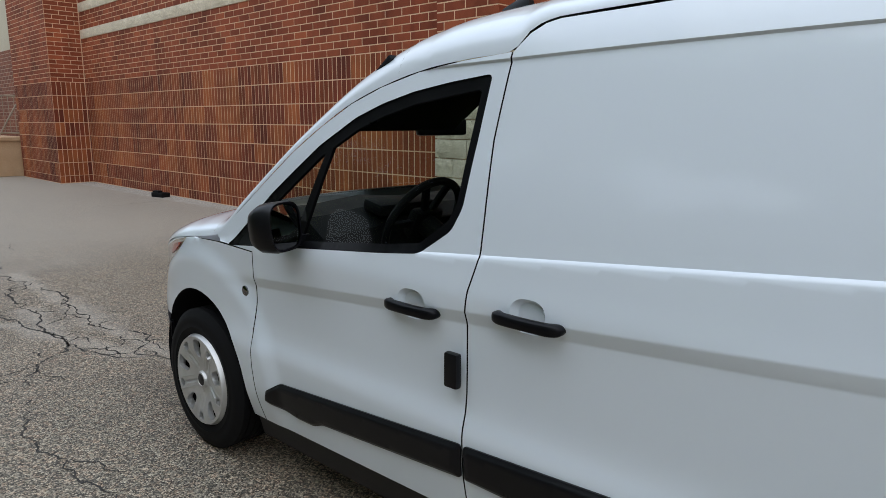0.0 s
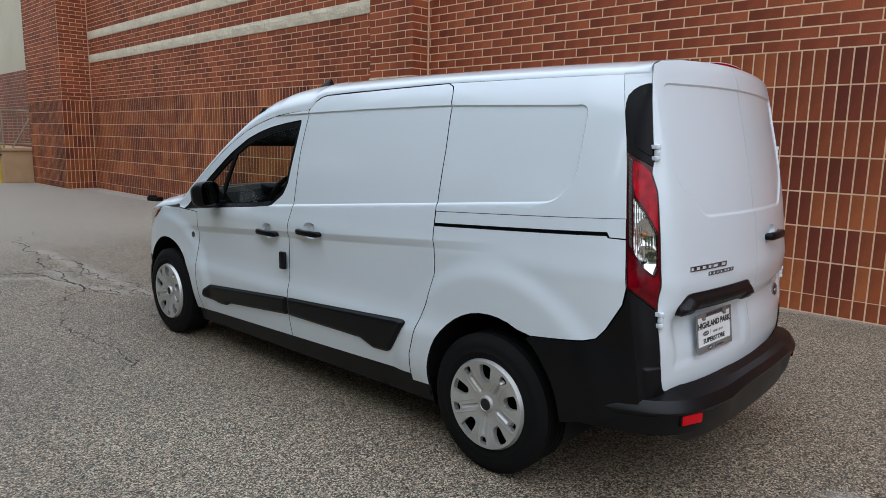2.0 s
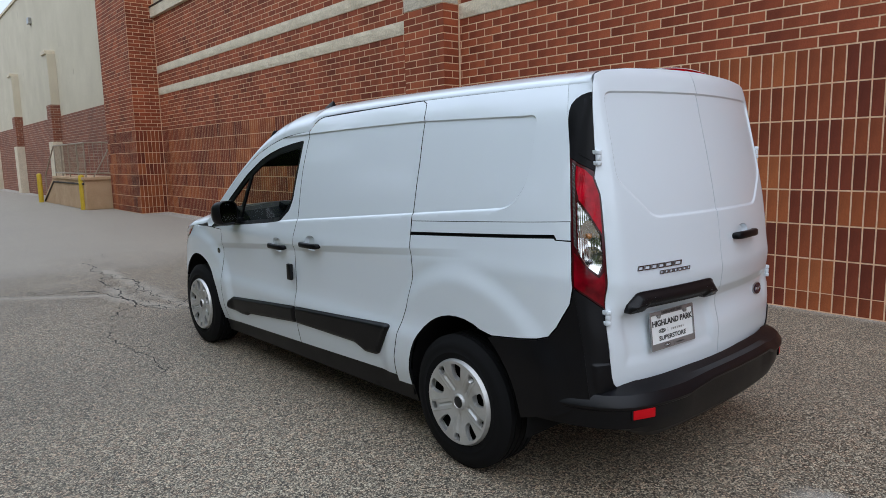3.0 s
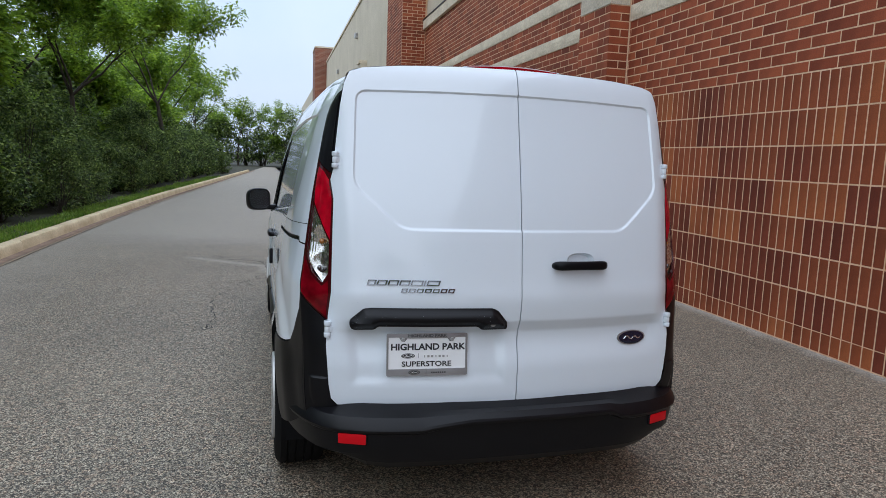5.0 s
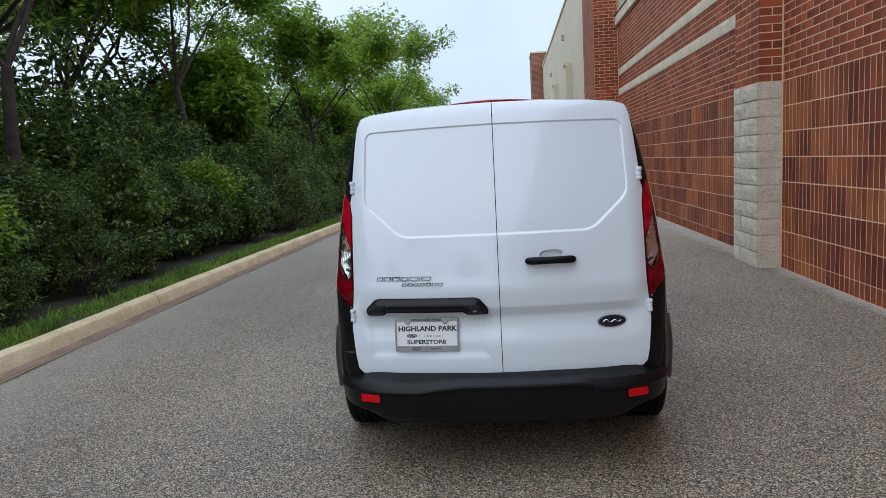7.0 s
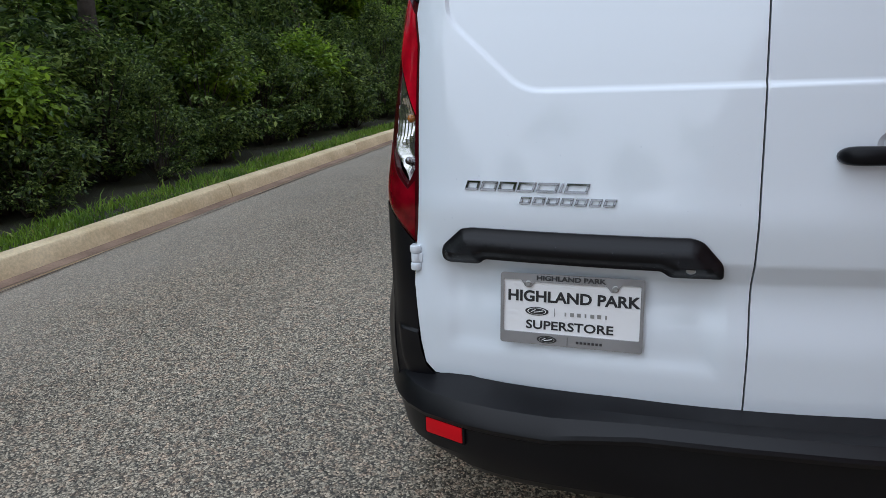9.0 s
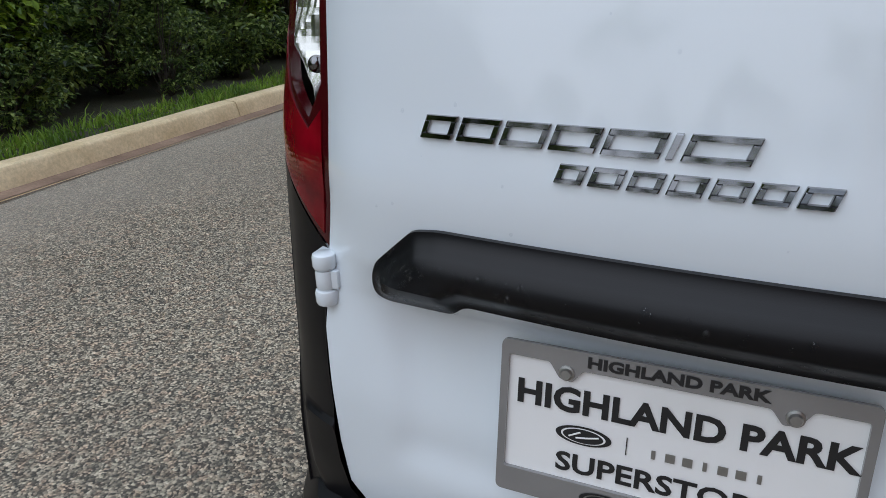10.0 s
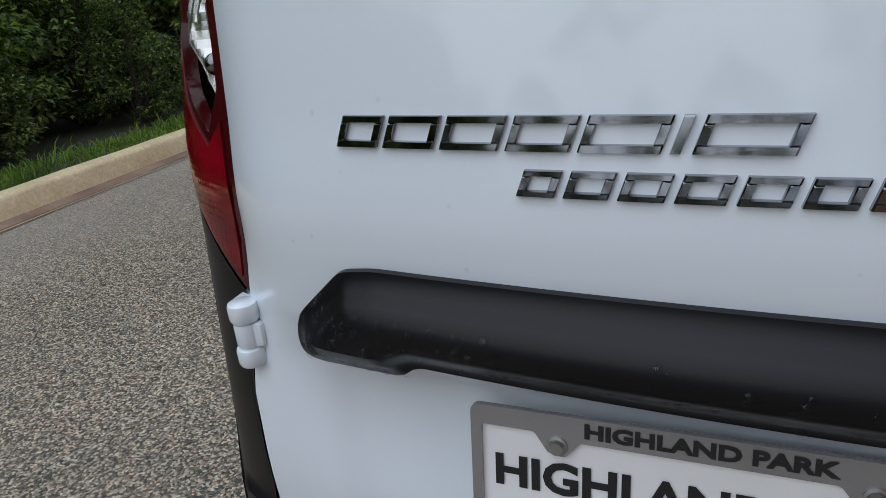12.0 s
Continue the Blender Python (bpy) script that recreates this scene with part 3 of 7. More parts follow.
GAP = 0.0027
ys = [-0.31 + 0.02 * k for k in range(150)]
FLANK_CREASES = []
FLANK_CREASES += [[p for p in ring if p[0] < 2.2] for ring in [RECESS[:-1]] + [r[:-1] for r in inset_loops(RECESS, (0.0035, 0.007, 0.011, -0.004), 0.02)]]
for hy, hz in HANDLES:
    for r in (0.4, 0.72, 0.86, 1.0, 1.08):
        FLANK_CREASES.append([(hy + 0.006 + 0.056 * r * math.copysign(abs(math.cos(a)) ** 0.77, math.cos(a)), hz + 0.006 + 0.047 * r * math.copysign(abs(math.sin(a)) ** 0.77, math.sin(a))) for a in (2 * math.pi * k / 36 for k in range(37))])
for level in (0.022, 0.018, 0.014, -0.016, -0.020, -0.024):
    FLANK_CREASES.append([(y, 0.836 + (2.6 - y) * 0.0719 + level) for y in ys])
WINDOW = [(2.80, 0.958), (2.525, 1.188), (2.275, 1.366), (2.10, 1.462), (1.98, 1.505), (1.85, 1.538), (1.70, 1.562), (1.552, 1.579), (1.566, 1.40), (1.588, 1.21), (1.622, 1.142), (1.738, 1.064), (1.90, 1.045), (2.40, 0.998)]
GUTTER = [(1.493, 1.633), (1.66, 1.622), (1.844, 1.598), (2.0, 1.558), (2.137, 1.508), (2.28, 1.432), (2.422, 1.343), (2.60, 1.212), (2.749, 1.100), (2.90, 0.988)]
B_SEAM = [(1.520, 0.300), (1.532, 0.45), (1.534, 0.60), (1.533, 0.75), (1.534, 0.93), (1.528, 0.99), (1.505, 1.075), (1.506, 1.20), (1.510, 1.40), (1.493, 1.633)]
C_SEAM = [(0.447, 1.745), (0.412, 1.730), (0.397, 1.69), (0.385, 1.63), (0.371, 1.43), (0.372, 1.188), (0.368, 1.043), (0.352, 0.92), (0.352, 0.86), (0.385, 0.715), (0.445, 0.575), (0.484, 0.44), (0.487, 0.335)]
A_SEAM = [(2.617, 0.952), (2.614, 0.76), (2.622, 0.50), (2.602, 0.265)]


def shifted(line, dy):
    return [(y + dy, z) for y, z in line]


# front doors, with the opening for the glass
front_door = panel("front_door", shifted(B_SEAM, GAP) + [(y, z - GAP) for y, z in GUTTER[1:]] + [(2.86, 0.966), (2.617 - GAP, 0.956)] + shifted(A_SEAM, -GAP)[1:], [rounded(WINDOW, 0.02)], left, 0.015, PAINT, van, 0.014, (-1, 0, 0), "white front door with a closed side window", creases=FLANK_CREASES)
front_door_right = mirrored(front_door, "front_door", van)
slide_top = [(1.451, 1.682), (1.41, 1.705), (1.367, 1.714), (0.85, 1.733)]
sliding_door = panel("sliding_door", shifted(B_SEAM, -GAP) + [(y - GAP, z - GAP) for y, z in slide_top] + [(y + GAP, z - (GAP if z > 1.7 else 0)) for y, z in C_SEAM], [], left, 0.0145, PAINT, van, 0.014, (-1, 0, 0), "white blank sliding side door", creases=FLANK_CREASES)
sliding_door_right = mirrored(sliding_door, "sliding_door", van)

# rear quarter: lower body, rail cover, upper field
LAMP_FRONT = curve_of([0.60, 0.93, 1.20, 1.45, 1.68, 1.745], [-0.645, -0.602, -0.568, -0.532, -0.477, -0.455])


def rail_top(y):
    return 1.148 + (0.36 - y) * 0.0505


def rail_low(y):
    return 1.087 + (0.37 - y) * 0.0525


c_back = [p for p in shifted(C_SEAM, -GAP)]
upper_c = [p for p in c_back if p[1] > 1.16]
lower_c = [p for p in c_back if p[1] < 1.06]
lamp_edge_up = [(LAMP_FRONT(z) + 0.001, z) for z in (1.20, 1.30, 1.40, 1.50, 1.60, 1.68, 1.72, 1.746)]
lamp_edge_low = [(-0.598, 0.935), (LAMP_FRONT(1.05) + 0.003, 1.05)]
quarter_upper = panel("quarter_panel", upper_c + [(0.368, rail_top(0.368) + 0.002)] + [(-0.575, rail_top(-0.575) + 0.002)] + lamp_edge_up, [], left, 0.0145, PAINT, van, 0.012, (-1, 0, 0), creases=FLANK_CREASES)
mirrored(quarter_upper, "quarter_panel", van)
rail_cover = panel("rail_cover", [(0.366, rail_top(0.366) - 0.001), (0.366, rail_low(0.366) + 0.008), (-0.505, rail_low(-0.505) + 0.008), (-0.518, rail_low(-0.518) - 0.012), (LAMP_FRONT(1.125) + 0.003, 1.121), (LAMP_FRONT(1.19) + 0.003, 1.194)], [], left, 0.016, PAINT, van, 0.012, (-1, 0, 0))
mirrored(rail_cover, "rail_cover", van)
lower_out = [(0.366, rail_low(0.366) - 0.008)] + lower_c + [(0.482, 0.300), (0.372, 0.305)] + [p for p in arch(0.0)[1:-1] if p[0] > -0.20 or p[1] > 0.70]
lower_out += [(-0.222, 0.684), (-0.454, 0.709), (-0.500, 0.723), (-0.535, 0.767), (-0.588, 0.868)] + lamp_edge_low + [(LAMP_FRONT(1.115) + 0.003, 1.115), (-0.512, rail_low(-0.512) - 0.016), (-0.505, rail_low(-0.505) - 0.008)]
quarter_lower = panel("quarter_panel", lower_out, [], left, 0.0145, PAINT, van, 0.016, (-1, 0, 0), "white rear quarter with flared wheel arch", creases=FLANK_CREASES)
mirrored(quarter_lower, "quarter_panel", van)
slot = panel("door_rail", [(0.372, rail_low(0.372) + 0.012), (0.372, rail_low(0.372) - 0.012), (-0.512, rail_low(-0.512) - 0.012), (-0.505, rail_low(-0.505) + 0.012)], [], lambda y, z: left(y, z, -0.013), 0.03, BLACK_GLOSS, van, 0.004, (-1, 0, 0), "black sliding door rail")
mirrored(slot, "door_rail", van)

# front wings
fender_top = [(2.88, 0.960), (3.10, 0.955), (3.30, 0.925), (3.45, 0.878)]
fender_out = shifted(A_SEAM, GAP)[::-1] + fender_top + [(3.60, 0.80), (3.72, 0.72), (3.72, 0.565)] + [p for p in arch(3.062)[1:-1] if p[1] > 0.545 or p[0] < 3.0] + [(2.690, 0.262)]
fender = panel("front_wing", fender_out, [], left, 0.0155, PAINT, van, 0.014, (-1, 0, 0), "white front wing with flared wheel arch")
mirrored(fender, "front_wing", van)
bump_side = panel("front_bumper_corner", [(3.725, 0.558), (3.725, 0.20), (3.45, 0.20), (3.436, 0.27)] + [p for p in arch(3.062)[1:-1] if p[1] <= 0.545 and p[0] > 3.0], [], left, 0.02, BLACK, van, 0.014, (-1, 0, 0))
mirrored(bump_side, "front_bumper_corner", van)

# inner bodywork behind the shut lines, coloured near-black to stand in for their shade
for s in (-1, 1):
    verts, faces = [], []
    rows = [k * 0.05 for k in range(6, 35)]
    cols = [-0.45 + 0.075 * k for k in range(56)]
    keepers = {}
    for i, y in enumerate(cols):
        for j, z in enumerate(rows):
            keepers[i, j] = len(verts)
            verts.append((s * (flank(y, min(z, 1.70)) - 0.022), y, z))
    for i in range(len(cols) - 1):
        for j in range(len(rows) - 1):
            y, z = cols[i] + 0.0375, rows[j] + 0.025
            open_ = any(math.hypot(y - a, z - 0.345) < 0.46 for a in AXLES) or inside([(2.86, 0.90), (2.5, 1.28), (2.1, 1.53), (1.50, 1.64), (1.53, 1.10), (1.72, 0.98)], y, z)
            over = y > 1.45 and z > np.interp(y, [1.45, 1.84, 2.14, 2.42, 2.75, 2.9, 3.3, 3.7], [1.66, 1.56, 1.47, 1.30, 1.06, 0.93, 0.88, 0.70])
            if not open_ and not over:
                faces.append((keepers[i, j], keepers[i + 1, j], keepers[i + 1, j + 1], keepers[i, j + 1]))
    mesh_object("inner_body", verts, faces, LINER_SHADE, van)

# roof, pillars and bonnet: one skin from flank to flank
EDGE_Z = curve_of([-0.7, 0.40, 0.85, 1.367, 1.415, 1.455, 1.493] + [p[0] for p in GUTTER[1:]] + [3.1, 3.3, 3.45, 3.72], [1.746, 1.747, 1.736, 1.717, 1.707, 1.684, 1.635] + [p[1] for p in GUTTER[1:]] + [0.957, 0.927, 0.88, 0.72])
CROWN = curve_of([-0.64, -0.5, 0.0, 0.8, 1.4, 1.7, 1.9, 2.1, 2.4, 2.7, 2.93, 3.1, 3.4, 3.65, 3.85], [1.822, 1.832, 1.838, 1.838, 1.826, 1.802, 1.765, 1.68, 1.475, 1.26, 1.115, 1.085, 1.02, 0.95, 0.82])
POWER = curve_of([-1, 1.3, 1.5, 2.2, 2.6, 2.95, 3.8], [3.0, 3.0, 4.2, 4.6, 4.4, 3.4, 2.6])


def top(s, y):
    e = EDGE_Z(y)
    x = flank(y, e) if y > -0.2 else flank(y, 1.745)
    h = max(0.03, CROWN(y) - e)
    lift = (max(0.0, 1 - abs(s) ** POWER(y))) ** 0.5
    return (s * x, y, e + h * lift)


def strip_of(y0, y1, ny, ns=33, s0=-1.0, s1=1.0):
    verts, faces = [], []
    ss = [s0 + (s1 - s0) * (0.5 - 0.5 * math.cos(math.pi * k / (ns - 1))) for k in range(ns)]
    for i in range(ny + 1):
        y = y0 + (y1 - y0) * i / ny
        verts += [top(s, y) for s in ss]
    for i in range(ny):
        for k in range(ns - 1):
            a = i * ns + k
            faces.append((a, a + 1, a + ns + 1, a + ns))
    return verts, faces


roof_v, roof_f = strip_of(LAMP_FRONT(1.746), 1.93, 90)
roof = mesh_object("roof", roof_v, roof_f, PAINT, van, "white roof panel", True)
for s in (-1, 1):
    v, f = strip_of(1.93, 2.93, 40, 9, s * 1.0, s * 0.90)
    mesh_object("windscreen_pillar", v, f, PAINT, van, "", True)
v, f = strip_of(1.93, 2.93, 30, 25, -0.897, 0.897)
screen = mesh_object("windscreen", v, f, GLASS, van, "clear windscreen glass", True)
screen.visible_shadow = False
v, f = strip_of(2.932, 3.72, 30, 29, -1.0, 1.0)
mesh_object("bonnet", v, f, PAINT, van, "white bonnet", True)

# nose: bumper, grille and lamps, closed round the front
def nose(a, z):
    y0 = 3.715
    x0 = flank(y0, z) + 0.001
    reach = 0.235 if z < 0.62 else 0.235 - 0.26 * (z - 0.62)
    return (x0 * math.sin(a), y0 + reach * max(0.0, math.cos(a)) ** 0.8, z)


def nose_band(name, z0, z1, nz, mat, a0=-90, a1=90, lift=0.0, label=""):
    verts, faces, na = [], [], 31
    for j in range(nz + 1):
        z = z0 + (z1 - z0) * j / nz
        for k in range(na):
            x, y, zz = nose(radians(a0 + (a1 - a0) * k / (na - 1)), z)
            verts.append((x, y + lift, zz))
    for j in range(nz):
        for k in range(na - 1):
            a = j * na + k
            faces.append((a, a + 1, a + na + 1, a + na))
    return mesh_object(name, verts, faces, mat, van, label, True)


nose_band("front_bumper", 0.20, 0.56, 10, BLACK)
nose_band("front_panel", 0.563, 0.82, 8, PAINT)
nose_band("grille", 0.60, 0.76, 4, BLACK_GLOSS, -48, 48, 0.008, "black front grille")
HEAD = [(3.17, 0.944), (3.30, 0.918), (3.45, 0.868), (3.60, 0.79), (3.66, 0.735), (3.56, 0.735), (3.40, 0.785), (3.26, 0.865)]
panel("headlight_bowl", HEAD, [], lambda y, z: left(y, z, 0.001), 0.012, BOWL, van, 0.0, (-1, 0, 0), "silvered headlight bowl", False)
headlight = panel("headlight", HEAD, [], lambda y, z: left(y, z, 0.004), 0.02, LAMP_CLEAR, van, 0.0, (-1, 0, 0), "swept-back clear headlight")
mirrored(headlight, "headlight", van)
marker = panel("corner_marker", [(3.22, 0.918), (3.32, 0.895), (3.36, 0.845), (3.28, 0.872)], [], lambda y, z: left(y, z, 0.006), 0.02, MARKER, van, 0.004, (-1, 0, 0))
mirrored(marker, "corner_marker", van)

# sills, side cladding, guards
SILL = [(2.688, 0.262), (2.60, 0.262), (1.52, 0.298), (0.48, 0.330), (0.372, 0.332), (0.372, 0.205), (2.688, 0.165)]
sill = panel("sill", SILL, [], lambda y, z: left(y, z, -0.012), 0.05, BLACK, van, 0.03, (-1, 0, 0), "black plastic sill")
mirrored(sill, "sill", van)
CLAD_F = rounded([(2.545, 0.372), (2.530, 0.420), (2.452, 0.466), (2.40, 0.470), (1.530 + 0.006, 0.538), (1.530 + 0.006, 0.432), (2.20, 0.376), (2.26, 0.352), (2.36, 0.350)], 0.012)
CLAD_R = rounded([(1.530 - 0.006, 0.538), (0.54, 0.598), (0.518, 0.590), (0.638, 0.418), (0.665, 0.407), (0.772, 0.402), (0.868, 0.436), (1.530 - 0.006, 0.432)], 0.012)


def cladding(outline, name, owner):
    far = edge_distance(outline)

    def skin(y, z):
        d = max(0.0, far(y, z))
        return left(y, z, 0.006 + 0.012 * smooth_step(0.0, 0.016, d))
    ob = panel(name, outline, [], skin, 0.014, BLACK, owner, 0.012, (-1, 0, 0), "black textured rubbing strip", creases=inset_loops(outline, (0.004, 0.009, 0.016), 0.014), inward=(1, 0, 0))
    twin = mirrored(ob, name, {front_door: front_door_right, sliding_door: sliding_door_right}[owner])
    return ob, twin


cladding(CLAD_F, "side_cladding", front_door)
cladding(CLAD_R, "side_cladding", sliding_door)
bm = bmesh.new()
box(bm, (-0.902, 1.566, 0.756), (0.024, 0.050, 0.104), 0.008)
part("door_edge_guard", bm, BLACK, front_door, "black foam transit block", True)


def grip(bm, m, half, high, out):
    """A bowed pull bar with rounded ends, lofted along x of m; its outer side is -y."""
    n, sides, rings = 22, 14, []
    for i in range(n + 1):
        t = -math.cos(math.pi * i / n)
        tip = max(0.0, 1 - abs(t) ** 10) ** 0.5
        h = max(0.0006, high * tip * (0.88 + 0.12 * t * t))
        y_out = -(0.004 + out * (1 - 0.26 * t * t) * max(0.12, tip))
        y_in = -0.016 * smooth_step(0.86, 0.62, abs(t)) * tip + 0.006
        ring = []
        for k in range(sides):
            a = 2 * math.pi * k / sides
            c, q = math.copysign(abs(math.cos(a)) ** 0.62, math.cos(a)), math.copysign(abs(math.sin(a)) ** 0.62, math.sin(a))
            ring.append(bm.verts.new(m @ Vector((half * t, (y_out + y_in) / 2 + c * (y_in - y_out) / 2, q * h))))
        rings.append(ring)
    for a, b in zip(rings, rings[1:]):
        for k in range(sides):
            bm.faces.new((a[k], a[(k + 1) % sides], b[(k + 1) % sides], b[k]))
    bm.faces.new(rings[0])
    bm.faces.new(rings[-1])
    bmesh.ops.recalc_face_normals(bm, faces=bm.faces)


def door_handle(y, z, owner, lock):
    """Pull handle: one bowed grip over the pressed cup."""
    x = -flank(y - 0.09, z)
    bm = bmesh.new()
    grip(bm, pose(x, y, z - 0.004, 0, 0, -90), 0.110, 0.018, 0.038)
    ob = part("door_handle", bm, BLACK_GLOSS, owner, "black pull handle", True)
    if lock:
        bm = bmesh.new()
        lathe(bm, [(0.0, 0.003), (0.008, 0.0025), (0.0095, 0.0)], pose(x - 0.031, y - 0.080, z - 0.004, 0, -90, 0), 16)
        part("lock_cylinder", bm, STEEL, ob, "steel key lock", True)


door_handle(1.742, 0.906, front_door, True)
door_handle(1.318, 0.950, sliding_door, False)
bm = bmesh.new()
lathe(bm, [(0.0, 0.004), (0.014, 0.004), (0.021, 0.001), (0.022, -0.003)], pose(-flank(2.688, 0.786) - 0.001, 2.688, 0.786, 0, -90, 0), 24)
part("side_repeater", bm, CHROME, van, "small clear side repeater lamp", True)

# side window: black frame, glass, divider
frame_in = [(2.70, 0.987), (2.52, 1.140), (2.27, 1.325), (2.09, 1.422), (1.97, 1.466), (1.84, 1.500), (1.70, 1.522), (1.585, 1.537), (1.598, 1.40), (1.615, 1.225), (1.642, 1.168), (1.745, 1.093), (1.90, 1.072), (2.40, 1.022)]
for owner, side in ((front_door, -1), (front_door_right, 1)):
    flip = (lambda y, z: left(y, z, -0.006)) if side < 0 else (lambda y, z: (-left(y, z, -0.006)[0], y, z))
    panel("window_frame", rounded(WINDOW, 0.02), [rounded(frame_in, 0.015)], flip, 0.03, BLACK_GLOSS, owner, 0.012, (side, 0, 0), "black window surround")
    inner = (lambda y, z: left(y, z, -0.013)) if side < 0 else (lambda y, z: (-left(y, z, -0.013)[0], y, z))
    pane = panel("window_pane", rounded(WINDOW, 0.02), [], inner, 0.06, GLASS, owner, 0.0, (side, 0, 0), "closed clear side glass")
    pane.visible_shadow = False
    panel("window_divider", [(2.235, 1.36), (2.205, 1.36), (2.345, 0.99), (2.39, 0.99)], [], flip, 0.03, BLACK_GLOSS, owner, 0.012, (side, 0, 0))
    panel("mirror_sail", [(2.80, 0.960), (2.56, 1.165), (2.50, 1.20), (2.57, 0.985)], [], flip, 0.03, BLACK, owner, 0.012, (side, 0, 0))


def door_mirror(side):
    """Black shell with the reflecting plate facing back."""
    m = pose(side * 0.992, 2.285, 1.098, -6, 0, side * -20) @ Matrix.Scale(0.80, 4)
    bm = bmesh.new()
    n, rings = 24, []
    for y, w, h in ((-0.050, 0.098, 0.094), (-0.052, 0.106, 0.103), (-0.03, 0.112, 0.108), (0.03, 0.110, 0.104), (0.075, 0.088, 0.082), (0.105, 0.05, 0.045)):
        ring = []
        for k in range(n):
            a = 2 * math.pi * k / n
            c, s = math.cos(a), math.sin(a)
            ring.append(bm.verts.new(m @ Vector((w * math.copysign(abs(c) ** 0.6, c), y, h * math.copysign(abs(s) ** 0.6, s)))))
        rings.append(ring)
    for a, b in zip(rings, rings[1:]):
        for k in range(n):
            bm.faces.new((a[k], a[(k + 1) % n], b[(k + 1) % n], b[k]))
    bm.faces.new(rings[-1])
    bmesh.ops.recalc_face_normals(bm, faces=bm.faces)
    mirror = part("door_mirror", bm, BLACK, van, "black door mirror", True)
    bm = bmesh.new()
    ring = []
    for k in range(n):
        a = 2 * math.pi * k / n
        c, s = math.cos(a), math.sin(a)
        ring.append(bm.verts.new(m @ Vector((0.097 * math.copysign(abs(c) ** 0.6, c), -0.045, 0.093 * math.copysign(abs(s) ** 0.6, s)))))
    bm.faces.new(ring)
    part("mirror_glass", bm, MIRROR, mirror, "silvered mirror glass")
    bm = bmesh.new()
    box(bm, (side * 0.90, 2.36, 1.035), (0.14, 0.10, 0.04), 0.012)
    part("mirror_arm", bm, BLACK, mirror, "", True)


door_mirror(-1)
door_mirror(1)

# ---- back of the van ----
back_y = curve_of([0.48, 0.56, 0.66, 0.78, 0.86, 0.93, 1.00, 1.12, 1.25, 1.44, 1.60, 1.72, 1.79, 1.825, 1.845], [-0.790, -0.797, -0.797, -0.788, -0.800, -0.806, -0.797, -0.782, -0.762, -0.722, -0.684, -0.655, -0.632, -0.608, -0.57])


FIELD = rounded([(-0.46, 1.192), (0.46, 1.192), (0.641, 1.355), (0.628, 1.712), (0.3, 1.7195), (0.0, 1.722), (-0.3, 1.7195), (-0.628, 1.712), (-0.641, 1.355)], 0.045, 6)
field_edge = edge_distance(FIELD)


def back(x, z, out=0.0):
    y = back_y(z) + 0.160 * x * x + 4.2 * max(0.0, abs(x) - 0.63) ** 2 * smooth_step(0.74, 0.92, z)
    y += 0.0065 * smooth_step(0.0, 0.008, field_edge(x, z))
    ledge = min(1.0, max(0.0, (0.846 - z) / 0.046)) * smooth_step(0.64, 0.78, z) * smooth_step(0.70, 0.62, abs(x))
    y += 0.014 * ledge
    plate = min(x + 0.655, -0.035 - x, z - 0.590, 0.83 - z)
    y += 0.010 * smooth_step(0.0, 0.05, plate)
    cup = (abs((x - 0.262) / 0.062) ** 2.6 + abs((z - 1.078) / 0.034) ** 2.6) ** (1 / 2.6)
    y += 0.020 * smooth_step(1.0, 0.72, cup)
    return (x, y - out, z)


BACK_CREASES = [[(0.262 + 0.062 * r * math.copysign(abs(math.cos(a)) ** 0.77, math.cos(a)), 1.078 + 0.034 * r * math.copysign(abs(math.sin(a)) ** 0.77, math.sin(a))) for a in (2 * math.pi * k / 36 for k in range(37))] for r in (0.4, 0.72, 0.86, 1.0, 1.1)]
BACK_CREASES += [[(x0, z), (x1, z)] for z in (0.852, 0.846, 0.840, 0.806, 0.800, 0.794) for x0, x1 in ((-0.70, -0.004), (0.02, 0.70))]
BACK_CREASES += [FIELD + FIELD[:1]] + inset_loops(FIELD, (0.004, 0.008, 0.013, -0.004), 0.0125)
DOOR_EDGE = [(0.688, 0.520), (0.712, 0.545), (0.722, 0.60), (0.733, 0.75), (0.726, 0.86), (0.716, 0.95), (0.711, 1.20), (0.708, 1.30), (0.718, 1.37), (0.706, 1.42), (0.700, 1.50), (0.683, 1.65), (0.668, 1.735), (0.648, 1.780)]
DOOR_TOP = [(0.60, 1.797), (0.45, 1.812), (0.20, 1.822)]
rear_left = panel("rear_door", [(0.0062, 0.516)] + [(-x, z) for x, z in DOOR_EDGE] + [(-x, z) for x, z in DOOR_TOP] + [(0.0062, 1.825)], [], back, 0.0125, PAINT, van, 0.014, (0, -1, 0), "white blank rear door with badge and plate", creases=BACK_CREASES)
rear_right = panel("rear_door", [(0.0100, 0.516)] + DOOR_EDGE + DOOR_TOP + [(0.0100, 1.825)], [], back, 0.0125, PAINT, van, 0.014, (0, -1, 0), "white blank rear door with pull handle", creases=BACK_CREASES)
edge_x = curve_of([p[1] for p in DOOR_EDGE[:-1]] + [1.78], [p[0] for p in DOOR_EDGE])
# near-black sheet behind the rear doors, giving their seams painted shade
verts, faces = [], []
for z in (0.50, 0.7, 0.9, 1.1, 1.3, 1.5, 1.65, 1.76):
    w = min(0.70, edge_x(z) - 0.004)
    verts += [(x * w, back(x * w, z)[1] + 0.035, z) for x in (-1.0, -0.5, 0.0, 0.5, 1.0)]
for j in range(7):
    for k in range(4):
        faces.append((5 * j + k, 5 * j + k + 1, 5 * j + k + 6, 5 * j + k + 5))
